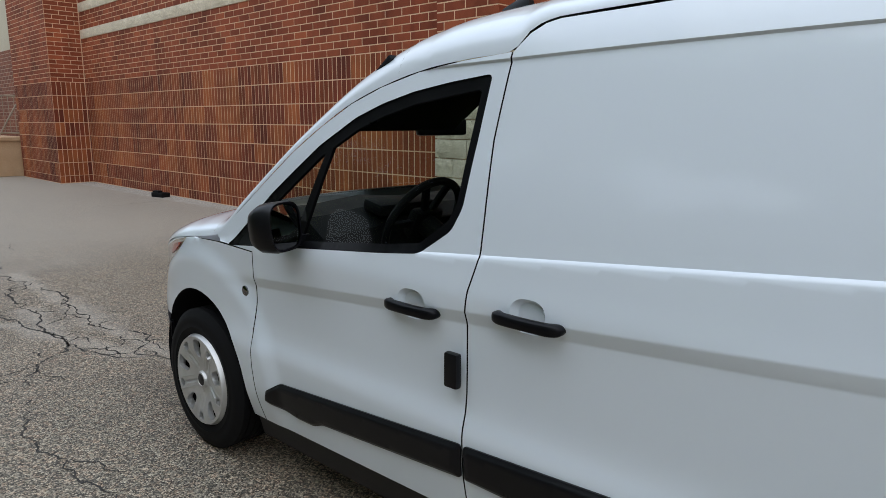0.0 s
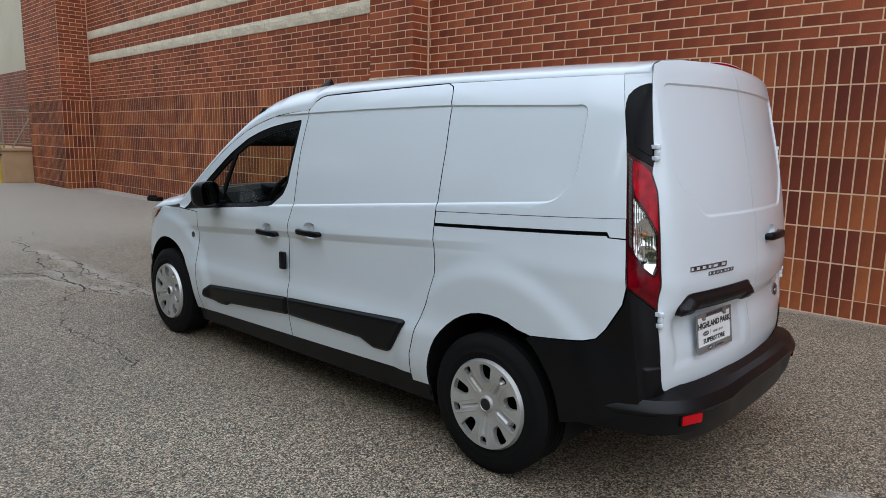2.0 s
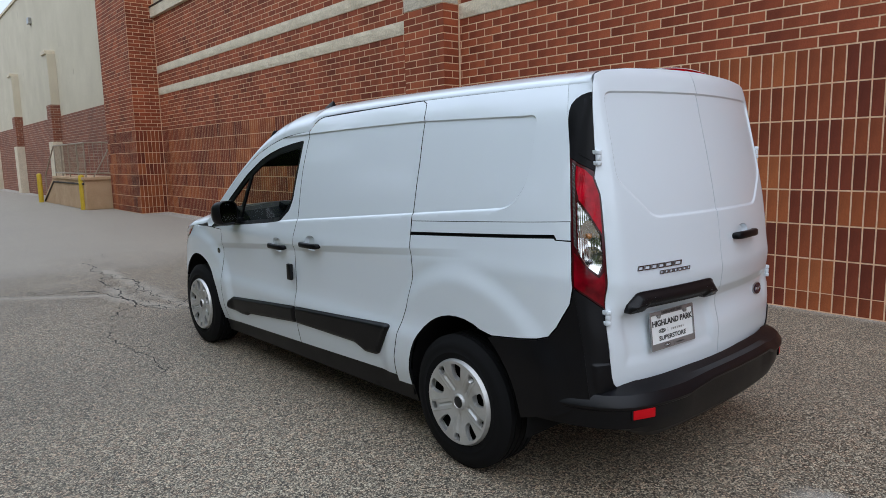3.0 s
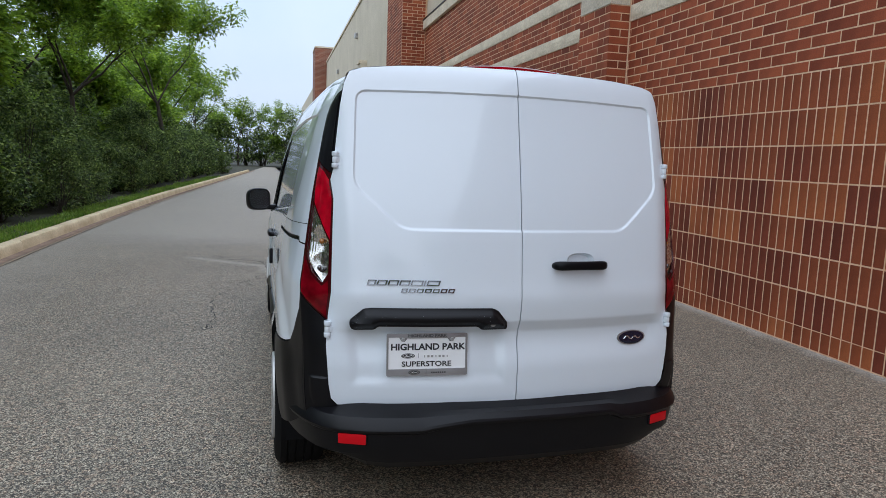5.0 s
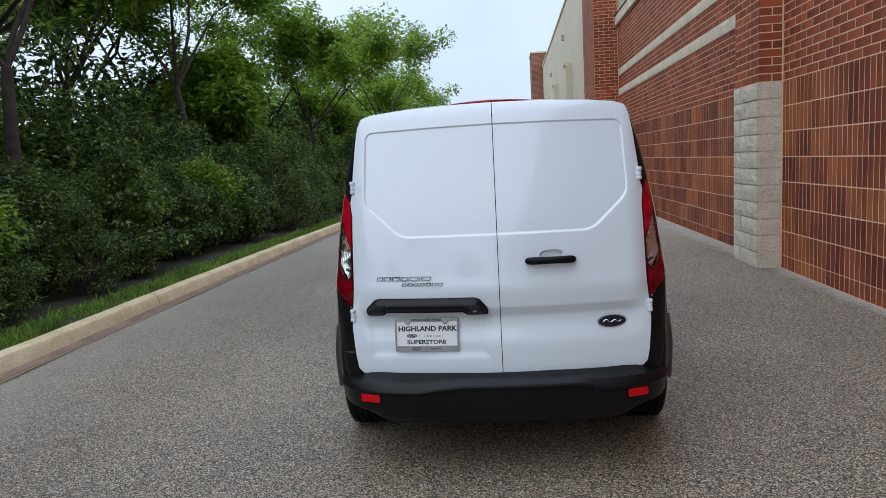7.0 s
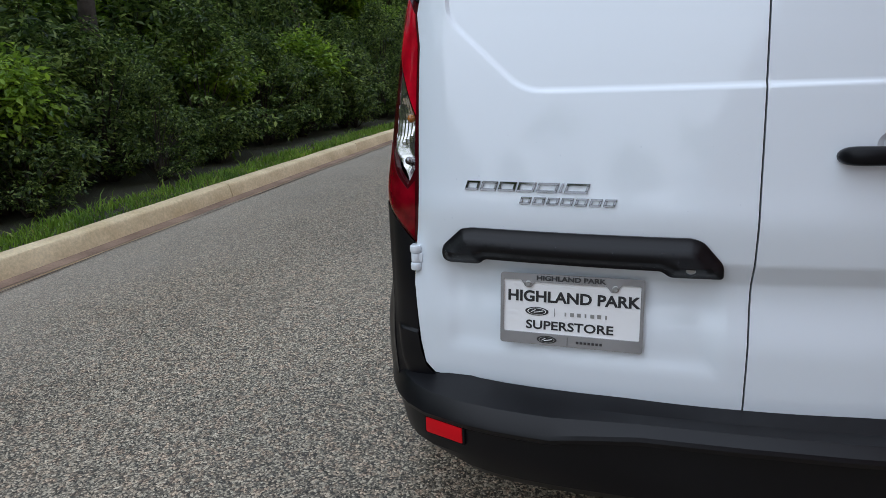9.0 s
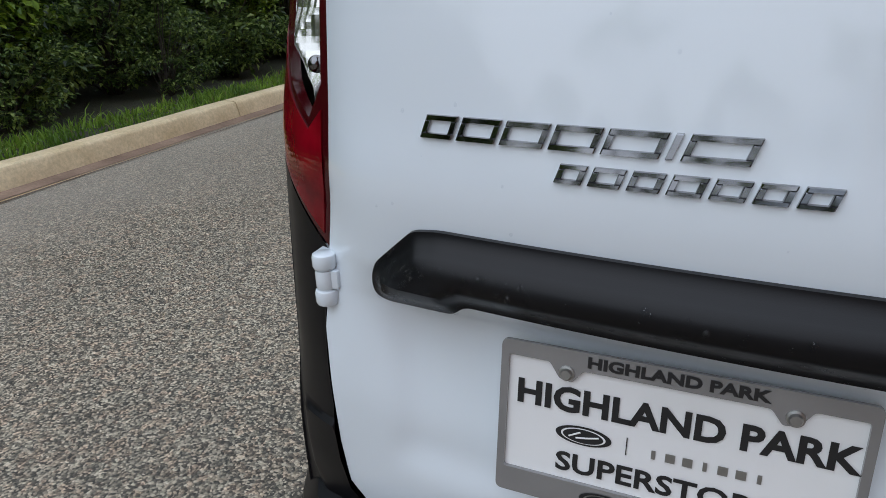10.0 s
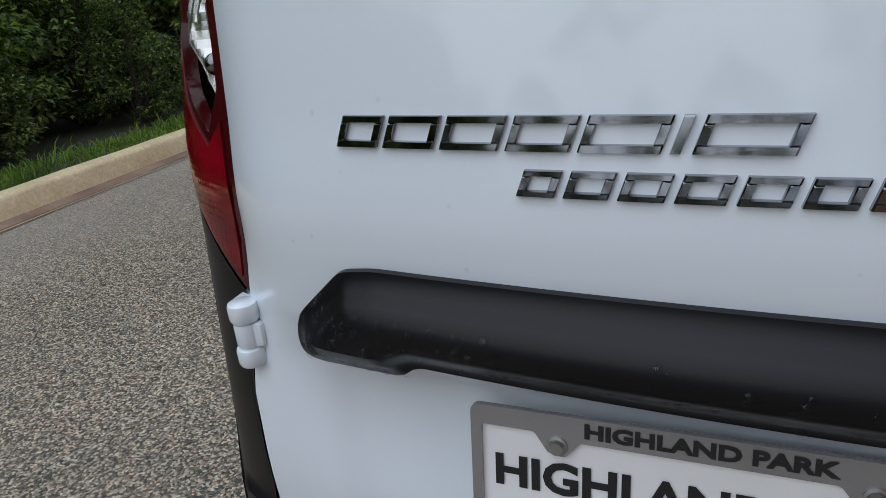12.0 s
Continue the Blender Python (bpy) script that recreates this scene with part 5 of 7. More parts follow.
rng = random.Random(3)
spots = []
while len(spots) < 230:
    x, z = rng.uniform(-0.655, -0.06), 0.82 + 0.055 * rng.random() ** 1.2
    if inside(GARNISH, x, z) and (rng.random() < 0.35 or x < -0.45):
        p, px, pz = Vector(garnish_skin(x, z)), Vector(garnish_skin(x + 0.002, z)), Vector(garnish_skin(x, z + 0.002))
        spots.append((p, (px - p).cross(pz - p), rng.uniform(0.0014, 0.0040)))
beads("rainwater", spots, strip)
spots = []
while len(spots) < 34:
    x, z = rng.uniform(-0.66, 0.66), rng.uniform(0.86, 1.15)
    if abs(x) > 0.02:
        p, px, pz = Vector(back(x, z)), Vector(back(x + 0.002, z)), Vector(back(x, z + 0.002))
        spots.append((p, (px - p).cross(pz - p), rng.uniform(0.0006, 0.0020)))
beads("rainwater", [q for q in spots if q[0].x < 0], rear_left)

# roof aerial
bm = bmesh.new()
ax, ay = -0.475, 1.68
az = top(ax / flank(ay, EDGE_Z(ay)), ay)[2]
fin = [(0.040, 0.075, -0.055, -0.012), (0.032, 0.060, -0.05, 0.008), (0.022, 0.02, -0.046, 0.024), (0.012, -0.012, -0.044, 0.038), (0.005, -0.030, -0.042, 0.044)]
rings = []
for w, y1, y0, h in fin:
    rings.append([bm.verts.new((ax + 0.5 * w * c, ay + y0 + (y1 - y0) * t, az + h)) for c, t in ((-1, 0), (1, 0), (1, 0.6), (0.3, 1), (-0.3, 1), (-1, 0.6))])
for a, b in zip(rings, rings[1:]):
    for k in range(6):
        bm.faces.new((a[k], a[(k + 1) % 6], b[(k + 1) % 6], b[k]))
bm.faces.new(rings[-1])
part("roof_aerial", bm, BLACK, van, "black fin aerial", True)


# ---- wheels ----
def wheel(side, axle, name):
    m = pose(side * 0.795, axle, HUB, 0, 90 * side, 0)
    hub = tagged(new(name), "black tyre with a silver wheel cover")
    hub.parent = van
    hub.matrix_world = m
    bm = bmesh.new()
    prof = [(0.196, -0.10), (0.215, -0.108), (0.262, -0.112), (0.300, -0.104), (0.312, -0.092)]
    for k in range(5):
        z0 = -0.078 + 0.036 * k
        prof += [(0.3185, z0 - 0.006 + 0.002), (0.3185, z0 + 0.022), (0.311, z0 + 0.0235), (0.311, z0 + 0.0275)]
    prof = prof[:-2] + [(0.312, 0.092), (0.300, 0.104), (0.285, 0.109), (0.283, 0.1105), (0.262, 0.112), (0.240, 0.112), (0.238, 0.1135), (0.217, 0.109), (0.207, 0.103), (0.200, 0.090), (0.196, 0.06)]
    lathe(bm, prof, Matrix(), 72)
    part("tyre", bm, RUBBER, hub, "black road tyre", True)
    bm = bmesh.new()
    lathe(bm, [(0.204, 0.07), (0.19, 0.02), (0.12, -0.01), (0.0, -0.01)], Matrix(), 36)
    part("brake_dish", bm, LINER_SHADE, hub)
    holes, creases = [], []
    for k in range(10):
        a = 2 * math.pi * k / 10 + 0.63
        if k % 2:
            ring = [(0.106, -0.08), (0.113, -0.17), (0.135, -0.205), (0.184, -0.180), (0.189, 0.0), (0.184, 0.180), (0.135, 0.205), (0.113, 0.17), (0.106, 0.08)]
        else:
            ring = [(0.148, -0.05), (0.154, -0.100), (0.183, -0.118), (0.187, 0.0), (0.183, 0.118), (0.154, 0.100), (0.148, 0.05)]
            for t in (-0.10, -0.05, 0.0, 0.05, 0.10):
                creases.append([(r * math.cos(a + t * 0.09 / r), r * math.sin(a + t * 0.09 / r)) for r in (0.056, 0.075, 0.095, 0.115, 0.134)])
            for t in (-0.030, -0.026, -0.022, 0.022, 0.026, 0.030):
                creases.append([(r * math.cos(a + t / r), r * math.sin(a + t / r)) for r in (0.068, 0.09, 0.11, 0.13, 0.15, 0.17, 0.188)])
        holes.append(rounded([(r * math.cos(a + t), r * math.sin(a + t)) for r, t in ring], 0.010, 3))
    for r in (0.1985, 0.2035):
        creases.append([(r * math.cos(t), r * math.sin(t)) for t in (2 * math.pi * n / 90 for n in range(91))])

    def cover(u, v):
        r, a = math.hypot(u, v), math.atan2(v, u) - 0.63
        h = 0.104 + 0.018 * smooth_step(0.2065, 0.1985, r) - 0.020 * smooth_step(0.16, 0.05, r)
        seg = (a / (2 * math.pi / 5) + 0.5) % 1.0 - 0.5
        off = abs(seg) * 2 * math.pi / 5 * r
        h -= 0.010 * smooth_step(0.009, 0.0, off) * smooth_step(0.050, 0.066, r) * smooth_step(0.150, 0.135, r)
        h += 0.0024 * max(0.0, 1 - abs(off - 0.026) / 0.004) * smooth_step(0.064, 0.080, r) * smooth_step(0.192, 0.182, r)
        return Vector((u, v, h))
    verts, faces = patch_data([(0.2075 * math.cos(t), 0.2075 * math.sin(t)) for t in (2 * math.pi * n / 90 for n in range(90))], holes, cover, 0.0075, 0.024, (0, 0, 1), creases)
    mesh_object("wheel_cover", verts, faces, SILVER, hub, "silver plastic wheel cover with ten slots", True)
    bm = bmesh.new()
    lathe(bm, [(0.0, 0.1145), (0.024, 0.1135), (0.027, 0.111)], Matrix(), 24)
    part("hub_badge", bm, INK, hub, "small dark hub badge", True)
    bm = bmesh.new()
    lathe(bm, [(0.0265, 0.110), (0.029, 0.114), (0.034, 0.113), (0.041, 0.100), (0.042, 0.08)], Matrix(), 24)
    part("hub_ring", bm, SILVER, hub, "", True)
    return hub


for axle in AXLES:
    for side in (-1, 1):
        wheel(side, axle, "wheel")
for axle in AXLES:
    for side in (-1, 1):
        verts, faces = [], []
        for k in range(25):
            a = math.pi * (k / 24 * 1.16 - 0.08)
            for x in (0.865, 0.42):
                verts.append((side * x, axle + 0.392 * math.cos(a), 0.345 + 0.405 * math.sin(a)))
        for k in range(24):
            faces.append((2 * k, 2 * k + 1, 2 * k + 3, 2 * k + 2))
        mesh_object("wheel_arch_liner", verts, faces, LINER_SHADE, van, "", True)
bm = bmesh.new()
box(bm, (0, 1.53, 0.27), (1.50, 2.20, 0.14), 0.02)
box(bm, (0, 1.66, 0.27), (0.84, 4.2, 0.12), 0.02)
box(bm, (0, -0.58, 0.39), (1.10, 0.30, 0.12), 0.02)
box(bm, (0, 3.55, 0.33), (1.2, 0.40, 0.14), 0.02)
part("underbody", bm, LINER_SHADE, van)
bm = bmesh.new()
tube(bm, [(-0.5, -0.2, 0.24), (-0.3, 0.0, 0.26), (0.5, 0.0, 0.26), (0.6, 0.4, 0.24)], 0.035, 10)
tube(bm, [(0.36, -0.3, 0.27), (0.38, -0.55, 0.29), (0.38, -0.68, 0.29)], 0.026, 10)
part("exhaust", bm, LINER_SHADE, van, "", True)

# ---- cabin seen through the glass ----
bm = bmesh.new()
sec = [(2.26, 0.60), (2.25, 0.88), (2.30, 1.03), (2.40, 1.095), (2.60, 1.105), (2.80, 1.085), (2.92, 1.0), (2.92, 0.55)]
rows = []
for x in (-0.79, -0.70, -0.58, -0.38, -0.20, 0.0, 0.2, 0.5, 0.79):
    hood = 0.030 * math.exp(-((x + 0.38) / 0.22) ** 2)
    rows.append([bm.verts.new((x, y - (0.05 * math.exp(-((x + 0.02) / 0.14) ** 2) if k in (1, 2) else 0), z + (hood if k in (2, 3, 4) else 0))) for k, (y, z) in enumerate(sec)])
for a, b in zip(rows, rows[1:]):
    for k in range(len(sec) - 1):
        bm.faces.new((a[k], a[k + 1], b[k + 1], b[k]))
bm.faces.new(rows[0])
bm.faces.new(rows[-1])
bmesh.ops.recalc_face_normals(bm, faces=bm.faces)
part("dashboard", bm, INTERIOR, van, "dark grey dashboard")
bm = bmesh.new()
box(bm, (0, 2.905, 0.62), (1.58, 0.03, 0.72))
for side in (-1, 1):
    box(bm, (side * 0.80, 2.10, 0.66), (0.04, 1.06, 0.62), 0.015)
part("cabin_lining", bm, LINER_SHADE, van)
for x, w in ((-0.12, 0.20), (0.42, 0.52)):
    bm = bmesh.new()
    box(bm, (x, 2.268, 0.985), (w, 0.012, 0.022), 0.005, Matrix.Rotation(radians(-24), 4, "X"))
    part("dash_trim", bm, STEEL, van, "thin silver dash trim", True)
bm = bmesh.new()
box(bm, (-0.38, 2.33, 1.118), (0.30, 0.11, 0.05), 0.018, Matrix.Rotation(radians(12), 4, "X"))
part("instrument_hood", bm, INTERIOR, van, "", True)
for x in (-0.70, -0.06, 0.06, 0.66):
    bm = bmesh.new()
    box(bm, (x, 2.272, 0.955), (0.085, 0.02, 0.05), 0.008)
    part("air_vent", bm, BLACK_GLOSS, van)
bm = bmesh.new()
box(bm, (0.0, 2.235, 0.90), (0.20, 0.02, 0.09), 0.008)
part("radio_panel", bm, BLACK_GLOSS, van)
WM = pose(-0.38, 2.195, 1.062, -62, 0, 0)
bm = bmesh.new()
tube(bm, [WM @ Vector((0.185 * math.cos(a), 0.185 * math.sin(a), 0)) for a in (2 * math.pi * k / 40 for k in range(41))], 0.016, 8, False)
steering = part("steering_wheel", bm, INTERIOR, van, "black steering wheel", True)
bm = bmesh.new()
box(bm, (0, 0, 0.0), (0.15, 0.12, 0.05), 0.02)
for a in (0, 180, 250, 290):
    box(bm, (0.11 * math.cos(radians(a)), 0.11 * math.sin(radians(a)), 0), (0.14, 0.03, 0.02), 0.006, Matrix.Rotation(radians(a), 4, "Z"))
tube(bm, [(0, 0, 0.0), (0, 0, -0.25)], 0.045, 10)
bm.transform(WM)
part("wheel_hub", bm, INTERIOR, steering, "", True)
bm = bmesh.new()
box(bm, (-0.10, 2.36, 1.425), (0.235, 0.035, 0.072), 0.014, Matrix.Rotation(radians(-20), 4, "Z"))
tube(bm, [(-0.09, 2.37, 1.44), (-0.06, 2.40, 1.49)], 0.009, 8)
part("rear_view_mirror", bm, BLACK_GLOSS, van, "black interior mirror", True)
for x in (-0.40, 0.40):
    bm = bmesh.new()
    box(bm, (x, 2.16, 1.535), (0.66, 0.40, 0.02), 0.008, Matrix.Rotation(radians(-36), 4, "X"))
    part("sun_visor", bm, INTERIOR, van, "", True)
v, f = strip_of(-0.40, 1.93, 30, 17, -0.955, 0.955)
mesh_object("headliner", [(x, y, z - 0.045) for x, y, z in v], f, INTERIOR, van, "", True)
bm = bmesh.new()
box(bm, (0, 1.45, 0.36), (1.60, 2.0, 0.04))
box(bm, (0, 0.62, 1.0), (1.34, 0.03, 1.26))
part("cabin_floor", bm, LINER_SHADE, van)


# ---- ground ----
def kerb_x(y):
    """Road-side foot of the kerb, bending slowly towards the building far ahead."""
    return -4.15 + 0.0016 * max(0.0, y - 3.0) ** 2 * (1 if y < 22 else 0) + (0.0016 * 361 + 0.0608 * (y - 22) if y >= 22 else 0)


BM = Matrix.Translation((3.53, 4.70, 0)) @ Matrix.Rotation(radians(-1.2), 4, "Z")
ground = tagged(mesh_object("ground", [(-600, -600, -0.03), (600, -600, -0.03), (600, 900, -0.03), (-600, 900, -0.03)], [(0, 1, 2, 3)], SOIL), "dark woodland soil and verge", "ground", kind="structure")
line = [-60.0, -30.0, -15.0] + [-8 + 2.0 * k for k in range(40)]
verts, faces = [], []
for y in line:
    verts += [(kerb_x(y) - 0.05, y, 0.0), (kerb_x(y) + 2.5, y, 0.0), (0.5, y, 0.0), (8.0, y, 0.0)]
for k in range(len(line) - 1):
    for j in range(3):
        faces.append((4 * k + j, 4 * k + j + 1, 4 * k + j + 5, 4 * k + j + 4))
tagged(mesh_object("road", verts, faces, ASPHALT), "coarse grey asphalt service lane with worn cracks", "road", kind="structure")

# cracks in the lane: ragged dark lines that fork
CRACKS = [
    [(-0.32, 8.86), (-0.44, 8.22), (-0.54, 7.88), (-0.55, 7.32), (-0.45, 6.72), (-0.50, 6.14), (-0.54, 5.47), (-0.42, 5.01), (-0.43, 4.71), (-0.46, 4.20)],
    [(-0.52, 7.19), (-0.74, 6.12), (-0.83, 5.54), (-0.82, 5.09), (-0.96, 4.87), (-1.08, 4.77), (-1.22, 4.57)],
    [(-1.75, 6.42), (-1.00, 6.14), (-0.91, 5.66), (-0.82, 5.09), (-0.78, 4.76), (-0.61, 4.42)],
    [(-0.46, 6.12), (-0.60, 5.75), (-0.83, 5.54)], [(-0.78, 4.76), (-0.60, 4.75), (-0.42, 5.01)], [(-0.50, 6.14), (-0.74, 6.12)],
    [(-1.33, 4.15), (-1.42, 3.68), (-1.40, 3.44), (-1.41, 3.19), (-1.37, 3.05), (-1.41, 2.65), (-1.44, 2.40)],
    [(0.02, 9.57), (-0.08, 8.90)], [(-0.78, 7.85), (-0.70, 7.78)], [(-1.38, 4.59), (-1.22, 4.57)], [(1.95, 12.36), (2.63, 12.31), (3.40, 12.48)],
]
rng = random.Random(17)
verts, faces = [], []


def crack(pts, wide):
    for _ in range(4):
        fine = [pts[0]]
        for p, q in zip(pts, pts[1:]):
            long = math.hypot(q[0] - p[0], q[1] - p[1])
            fine += [((p[0] + q[0]) / 2 + rng.gauss(0, 0.11 * long), (p[1] + q[1]) / 2 + rng.gauss(0, 0.07 * long)), q]
        pts = fine
    base, n = len(verts), len(pts)
    for k, (x, y) in enumerate(pts):
        p, q = pts[max(0, k - 1)], pts[min(n - 1, k + 1)]
        d = Vector((q[0] - p[0], q[1] - p[1])).normalized()
        w = wide * rng.uniform(0.15, 1.3) * min(1.0, k / 6, (n - 1 - k) / 6)
        verts.extend([(x - d.y * w, y + d.x * w, 0.0015), (x + d.y * w, y - d.x * w, 0.0015)])
    faces.extend((base + 2 * k, base + 2 * k + 1, base + 2 * k + 3, base + 2 * k + 2) for k in range(n - 1))
    return pts


for n, line in enumerate(CRACKS):
    run = crack(line, 0.009 if n < 3 else 0.006)
    for _ in range(len(run) // 9 if n < 4 else len(run) // 30):
        x, y = run[rng.randrange(len(run))]
        a, r = rng.uniform(0, 2 * math.pi), rng.uniform(0.06, 0.26)
        crack([(x, y), (x + r * math.cos(a), y + r * math.sin(a) * 1.6)], 0.007)
mesh_object("crack_line", verts, faces, CRACK, bpy.data.objects["road"])
tagged(bpy.data.objects["crack_line"], "dark ragged cracks in worn asphalt", kind="stuff")

# kerb: cast lengths with open joints, a rounded nose and a sloped face
kerb = tagged(new("kerb"), "faded yellow concrete kerb in cast lengths", "kerb", kind="structure")
JOINTS = [3.77 + 3.34 * k for k in range(-6, 15)]
for n, (ya, yb) in enumerate(zip(JOINTS, JOINTS[1:])):
    rng = random.Random(n)
    prof = [(0.02, 0.0), (0.006, 0.07), (-0.008, 0.126), (-0.017, 0.142), (-0.034, 0.149), (-0.152, 0.151), (-0.166, 0.145), (-0.170, 0.02)]
    verts, faces = [], []
    steps = 7
    for i in range(steps + 1):
        y = ya + 0.006 + (yb - ya - 0.012) * i / steps
        verts += [(kerb_x(y) + px + rng.uniform(-0.003, 0.003), y, pz + (rng.uniform(-0.003, 0.003) if pz > 0.1 else 0)) for px, pz in prof]
    m = len(prof)
    for i in range(steps):
        for j in range(m - 1):
            faces.append((i * m + j, i * m + j + 1, (i + 1) * m + j + 1, (i + 1) * m + j))
    faces += [tuple(range(m))[::-1], tuple(steps * m + j for j in range(m))]
    mesh_object("kerb_length", verts, faces, KERB, kerb, "", True)
verts, faces = [], []
for i, y in enumerate([-16 + 1.2 * k for k in range(60)]):
    w = 0.10 + 0.035 * noise.noise(Vector((0, y * 0.6, 0)))
    verts += [(kerb_x(y) + 0.018, y, 0.016), (kerb_x(y) + 0.050, y, 0.010), (kerb_x(y) + 0.050 + 0.8 * w, y, 0.006)]
    if i:
        a = 3 * (i - 1)
        faces += [(a, a + 1, a + 4, a + 3), (a + 1, a + 2, a + 5, a + 4)]
tagged(mesh_object("gutter_silt", verts, faces, SILT_PALE, smooth=True), "reddish brown silt along the kerb foot", "silt", kind="structure")
# worn pale lip of the gutter, then a dark dirty line beside it
verts, faces = [], []
for i, y in enumerate([-16 + 0.3 * k for k in range(230)]):
    off = 0.152 + 0.012 * noise.noise(Vector((3, y * 0.7, 1)))
    w = max(0.001, 0.012 + 0.022 * noise.noise(Vector((8, y * 1.1, 2))))
    verts += [(kerb_x(y) + off, y, 0.007), (kerb_x(y) + off + w, y, 0.007)]
    if i:
        faces.append((2 * i - 2, 2 * i - 1, 2 * i + 1, 2 * i))
tagged(mesh_object("gutter_lip", verts, faces, TAN), "worn pale concrete lip of the gutter", "gutter", kind="structure")
verts, faces = [], []
for i, y in enumerate([-16 + 0.35 * k for k in range(200)]):
    off = 0.182 + 0.02 * noise.noise(Vector((5, y * 0.8, 0))) + 0.012 * noise.noise(Vector((9, y * 3.1, 0)))
    w = max(0.001, 0.011 + 0.013 * noise.noise(Vector((2, y * 1.3, 4))))
    verts += [(kerb_x(y) + off, y, 0.006), (kerb_x(y) + off + w, y, 0.006)]
    if i:
        faces.append((2 * i - 2, 2 * i - 1, 2 * i + 1, 2 * i))
tagged(mesh_object("gutter_edge", verts, faces, SILT), "dark brown dirt line beside the silt", "silt", kind="structure")
verts, faces = [], []
for i, y in enumerate([-16 + 1.0 * k for k in range(70)]):
    for j, dx in enumerate((-0.165, -0.45, -0.8, -1.2, -2.2, -6.0, -20.0)):
        verts.append((kerb_x(y) + dx, y, 0.135 + 0.03 * noise.noise(Vector((dx * 2, y, 3))) - 0.02 * j - (0.1 if j > 4 else 0)))
    if i:
        for j in range(6):
            a = 7 * (i - 1) + j
            faces.append((a, a + 1, a + 8, a + 7))
tagged(mesh_object("verge", verts, faces, SOIL, smooth=True), "dark soil verge behind the kerb", "verge", kind="structure")

# ---- the building: local x into the wall, y along it ----
def brick_data(w, h, d=0.002, c=0.0012):
    """Front half of a brick, centred on the wall face: proud by d with eased edges."""
    v = []
    for inset, x in ((0.0, 0.004), (0.0, -d + c), (c, -d)):
        v += [(x, -w / 2 + inset, -h / 2 + inset), (x, w / 2 - inset, -h / 2 + inset), (x, w / 2 - inset, h / 2 - inset), (x, -w / 2 + inset, h / 2 - inset)]
    f = [(8, 11, 10, 9)]
    for r in (0, 4):
        f += [(r + k, r + 4 + k, r + 4 + (k + 1) % 4, r + (k + 1) % 4) for k in range(4)]
    return v, f


def stack(cells, depth=0.002):
    """Many bricks in one mesh: cells of (y, z, w, h) on the plane x, or with a turn."""
    rng = random.Random(len(cells))
    verts, faces = [], []
    for x, y, z, w, h, face in cells:
        v, f = brick_data(w, h, depth + rng.uniform(-0.0006, 0.0006))
        base = len(verts)
        for a, b, c in v:
            verts.append((x + a, y + b, z + c) if face == "x" else (x + b, y + a, z + c))
        faces += [tuple(base + i for i in q) for q in f]
    return verts, faces


def slab(name, x0, x1, y0, y1, z0, z1, mat, label, category, kind="structure"):
    bm = bmesh.new()
    box(bm, ((x0 + x1) / 2, (y0 + y1) / 2, (z0 + z1) / 2), (x1 - x0, y1 - y0, z1 - z0))
    ob = part(name, bm, mat)
    ob.matrix_world = BM
    return tagged(ob, label, category, kind=kind)


COURSE, SOLDIER_H, SOLDIER_W, LONG = 0.0975, 0.305, 0.1016, 0.305
FOOT, TOP_SOLDIER = 0.17, 2.305
LOW_BAND, MID_BAND, HIGH_BRICK = (3.28, 3.475), (3.865, 4.06), 5.35
NEAR0, NEAR1, FAR0, FAR1, FAR_X = -9.5, 0.0, 0.88, 12.72, 0.06


def soldier_cells(y0, y1, x, face="x"):
    out = []
    n = int((y1 - y0) / SOLDIER_W + 0.5)
    pitch = (y1 - y0) / n
    for k in range(n):
        y = y0 + (k + 0.5) * pitch
        out.append((x, y, FOOT / 2 + 0.005, pitch - 0.0125, FOOT - 0.013, face) if face == "x" else (y, x, FOOT / 2 + 0.005, pitch - 0.0125, FOOT - 0.013, face))
        for r in range(7):
            z = FOOT + (r + 0.5) * SOLDIER_H
            out.append((x, y, z, pitch - 0.0125, SOLDIER_H - 0.013, face) if face == "x" else (y, x, z, pitch - 0.0125, SOLDIER_H - 0.013, face))
    return out


def running_cells(y0, y1, x, z0, z1, face="x", phase=0):
    out = []
    rows = int((z1 - z0) / COURSE + 0.5)
    for r in range(rows):
        z = z0 + (r + 0.5) * (z1 - z0) / rows
        y = y0 - (LONG / 2 if (r + phase) % 2 else 0)
        while y < y1 - 0.02:
            a, b = max(y, y0), min(y + LONG, y1)
            if b - a > 0.03:
                mid, w = (a + b) / 2, b - a - 0.0125
                out.append((x, mid, z, w, COURSE - 0.0125, face) if face == "x" else (mid, x, z, w, COURSE - 0.0125, face))
            y += LONG
    return out


wall = slab("wall_main", 0.0, 0.4, NEAR0, NEAR1 + 0.02, 0, 8.6, MORTAR, "brown brick store wall with upright brick base", "wall")
wall_far = slab("wall_beyond", FAR_X, 0.4, FAR0 - 0.04, FAR1, 0, 5.40, MORTAR, "brown brick store wall with cream bands", "wall")
slab("wall_upper", 0.10, 0.4, FAR0 - 0.04, FAR1, 5.40, 8.6, STUCCO, "cream stucco wall above the brick", "wall")
slab("stone_ledge", -0.02, 0.12, FAR0 - 0.04, FAR1 - 0.002, 5.36, 5.62, STONE, "cream stone ledge above the brick", "trim")
slab("trim_dark", -0.035, 0.10, FAR0 - 0.04, FAR1 - 0.004, 5.625, 5.66, BLACK, "dark metal flashing line", "trim")

slab("wall_behind", 0.0, 0.4, -50, NEAR0, 0, 8.6, FAR_BRICK, "brown brick store wall behind the lane", "wall")

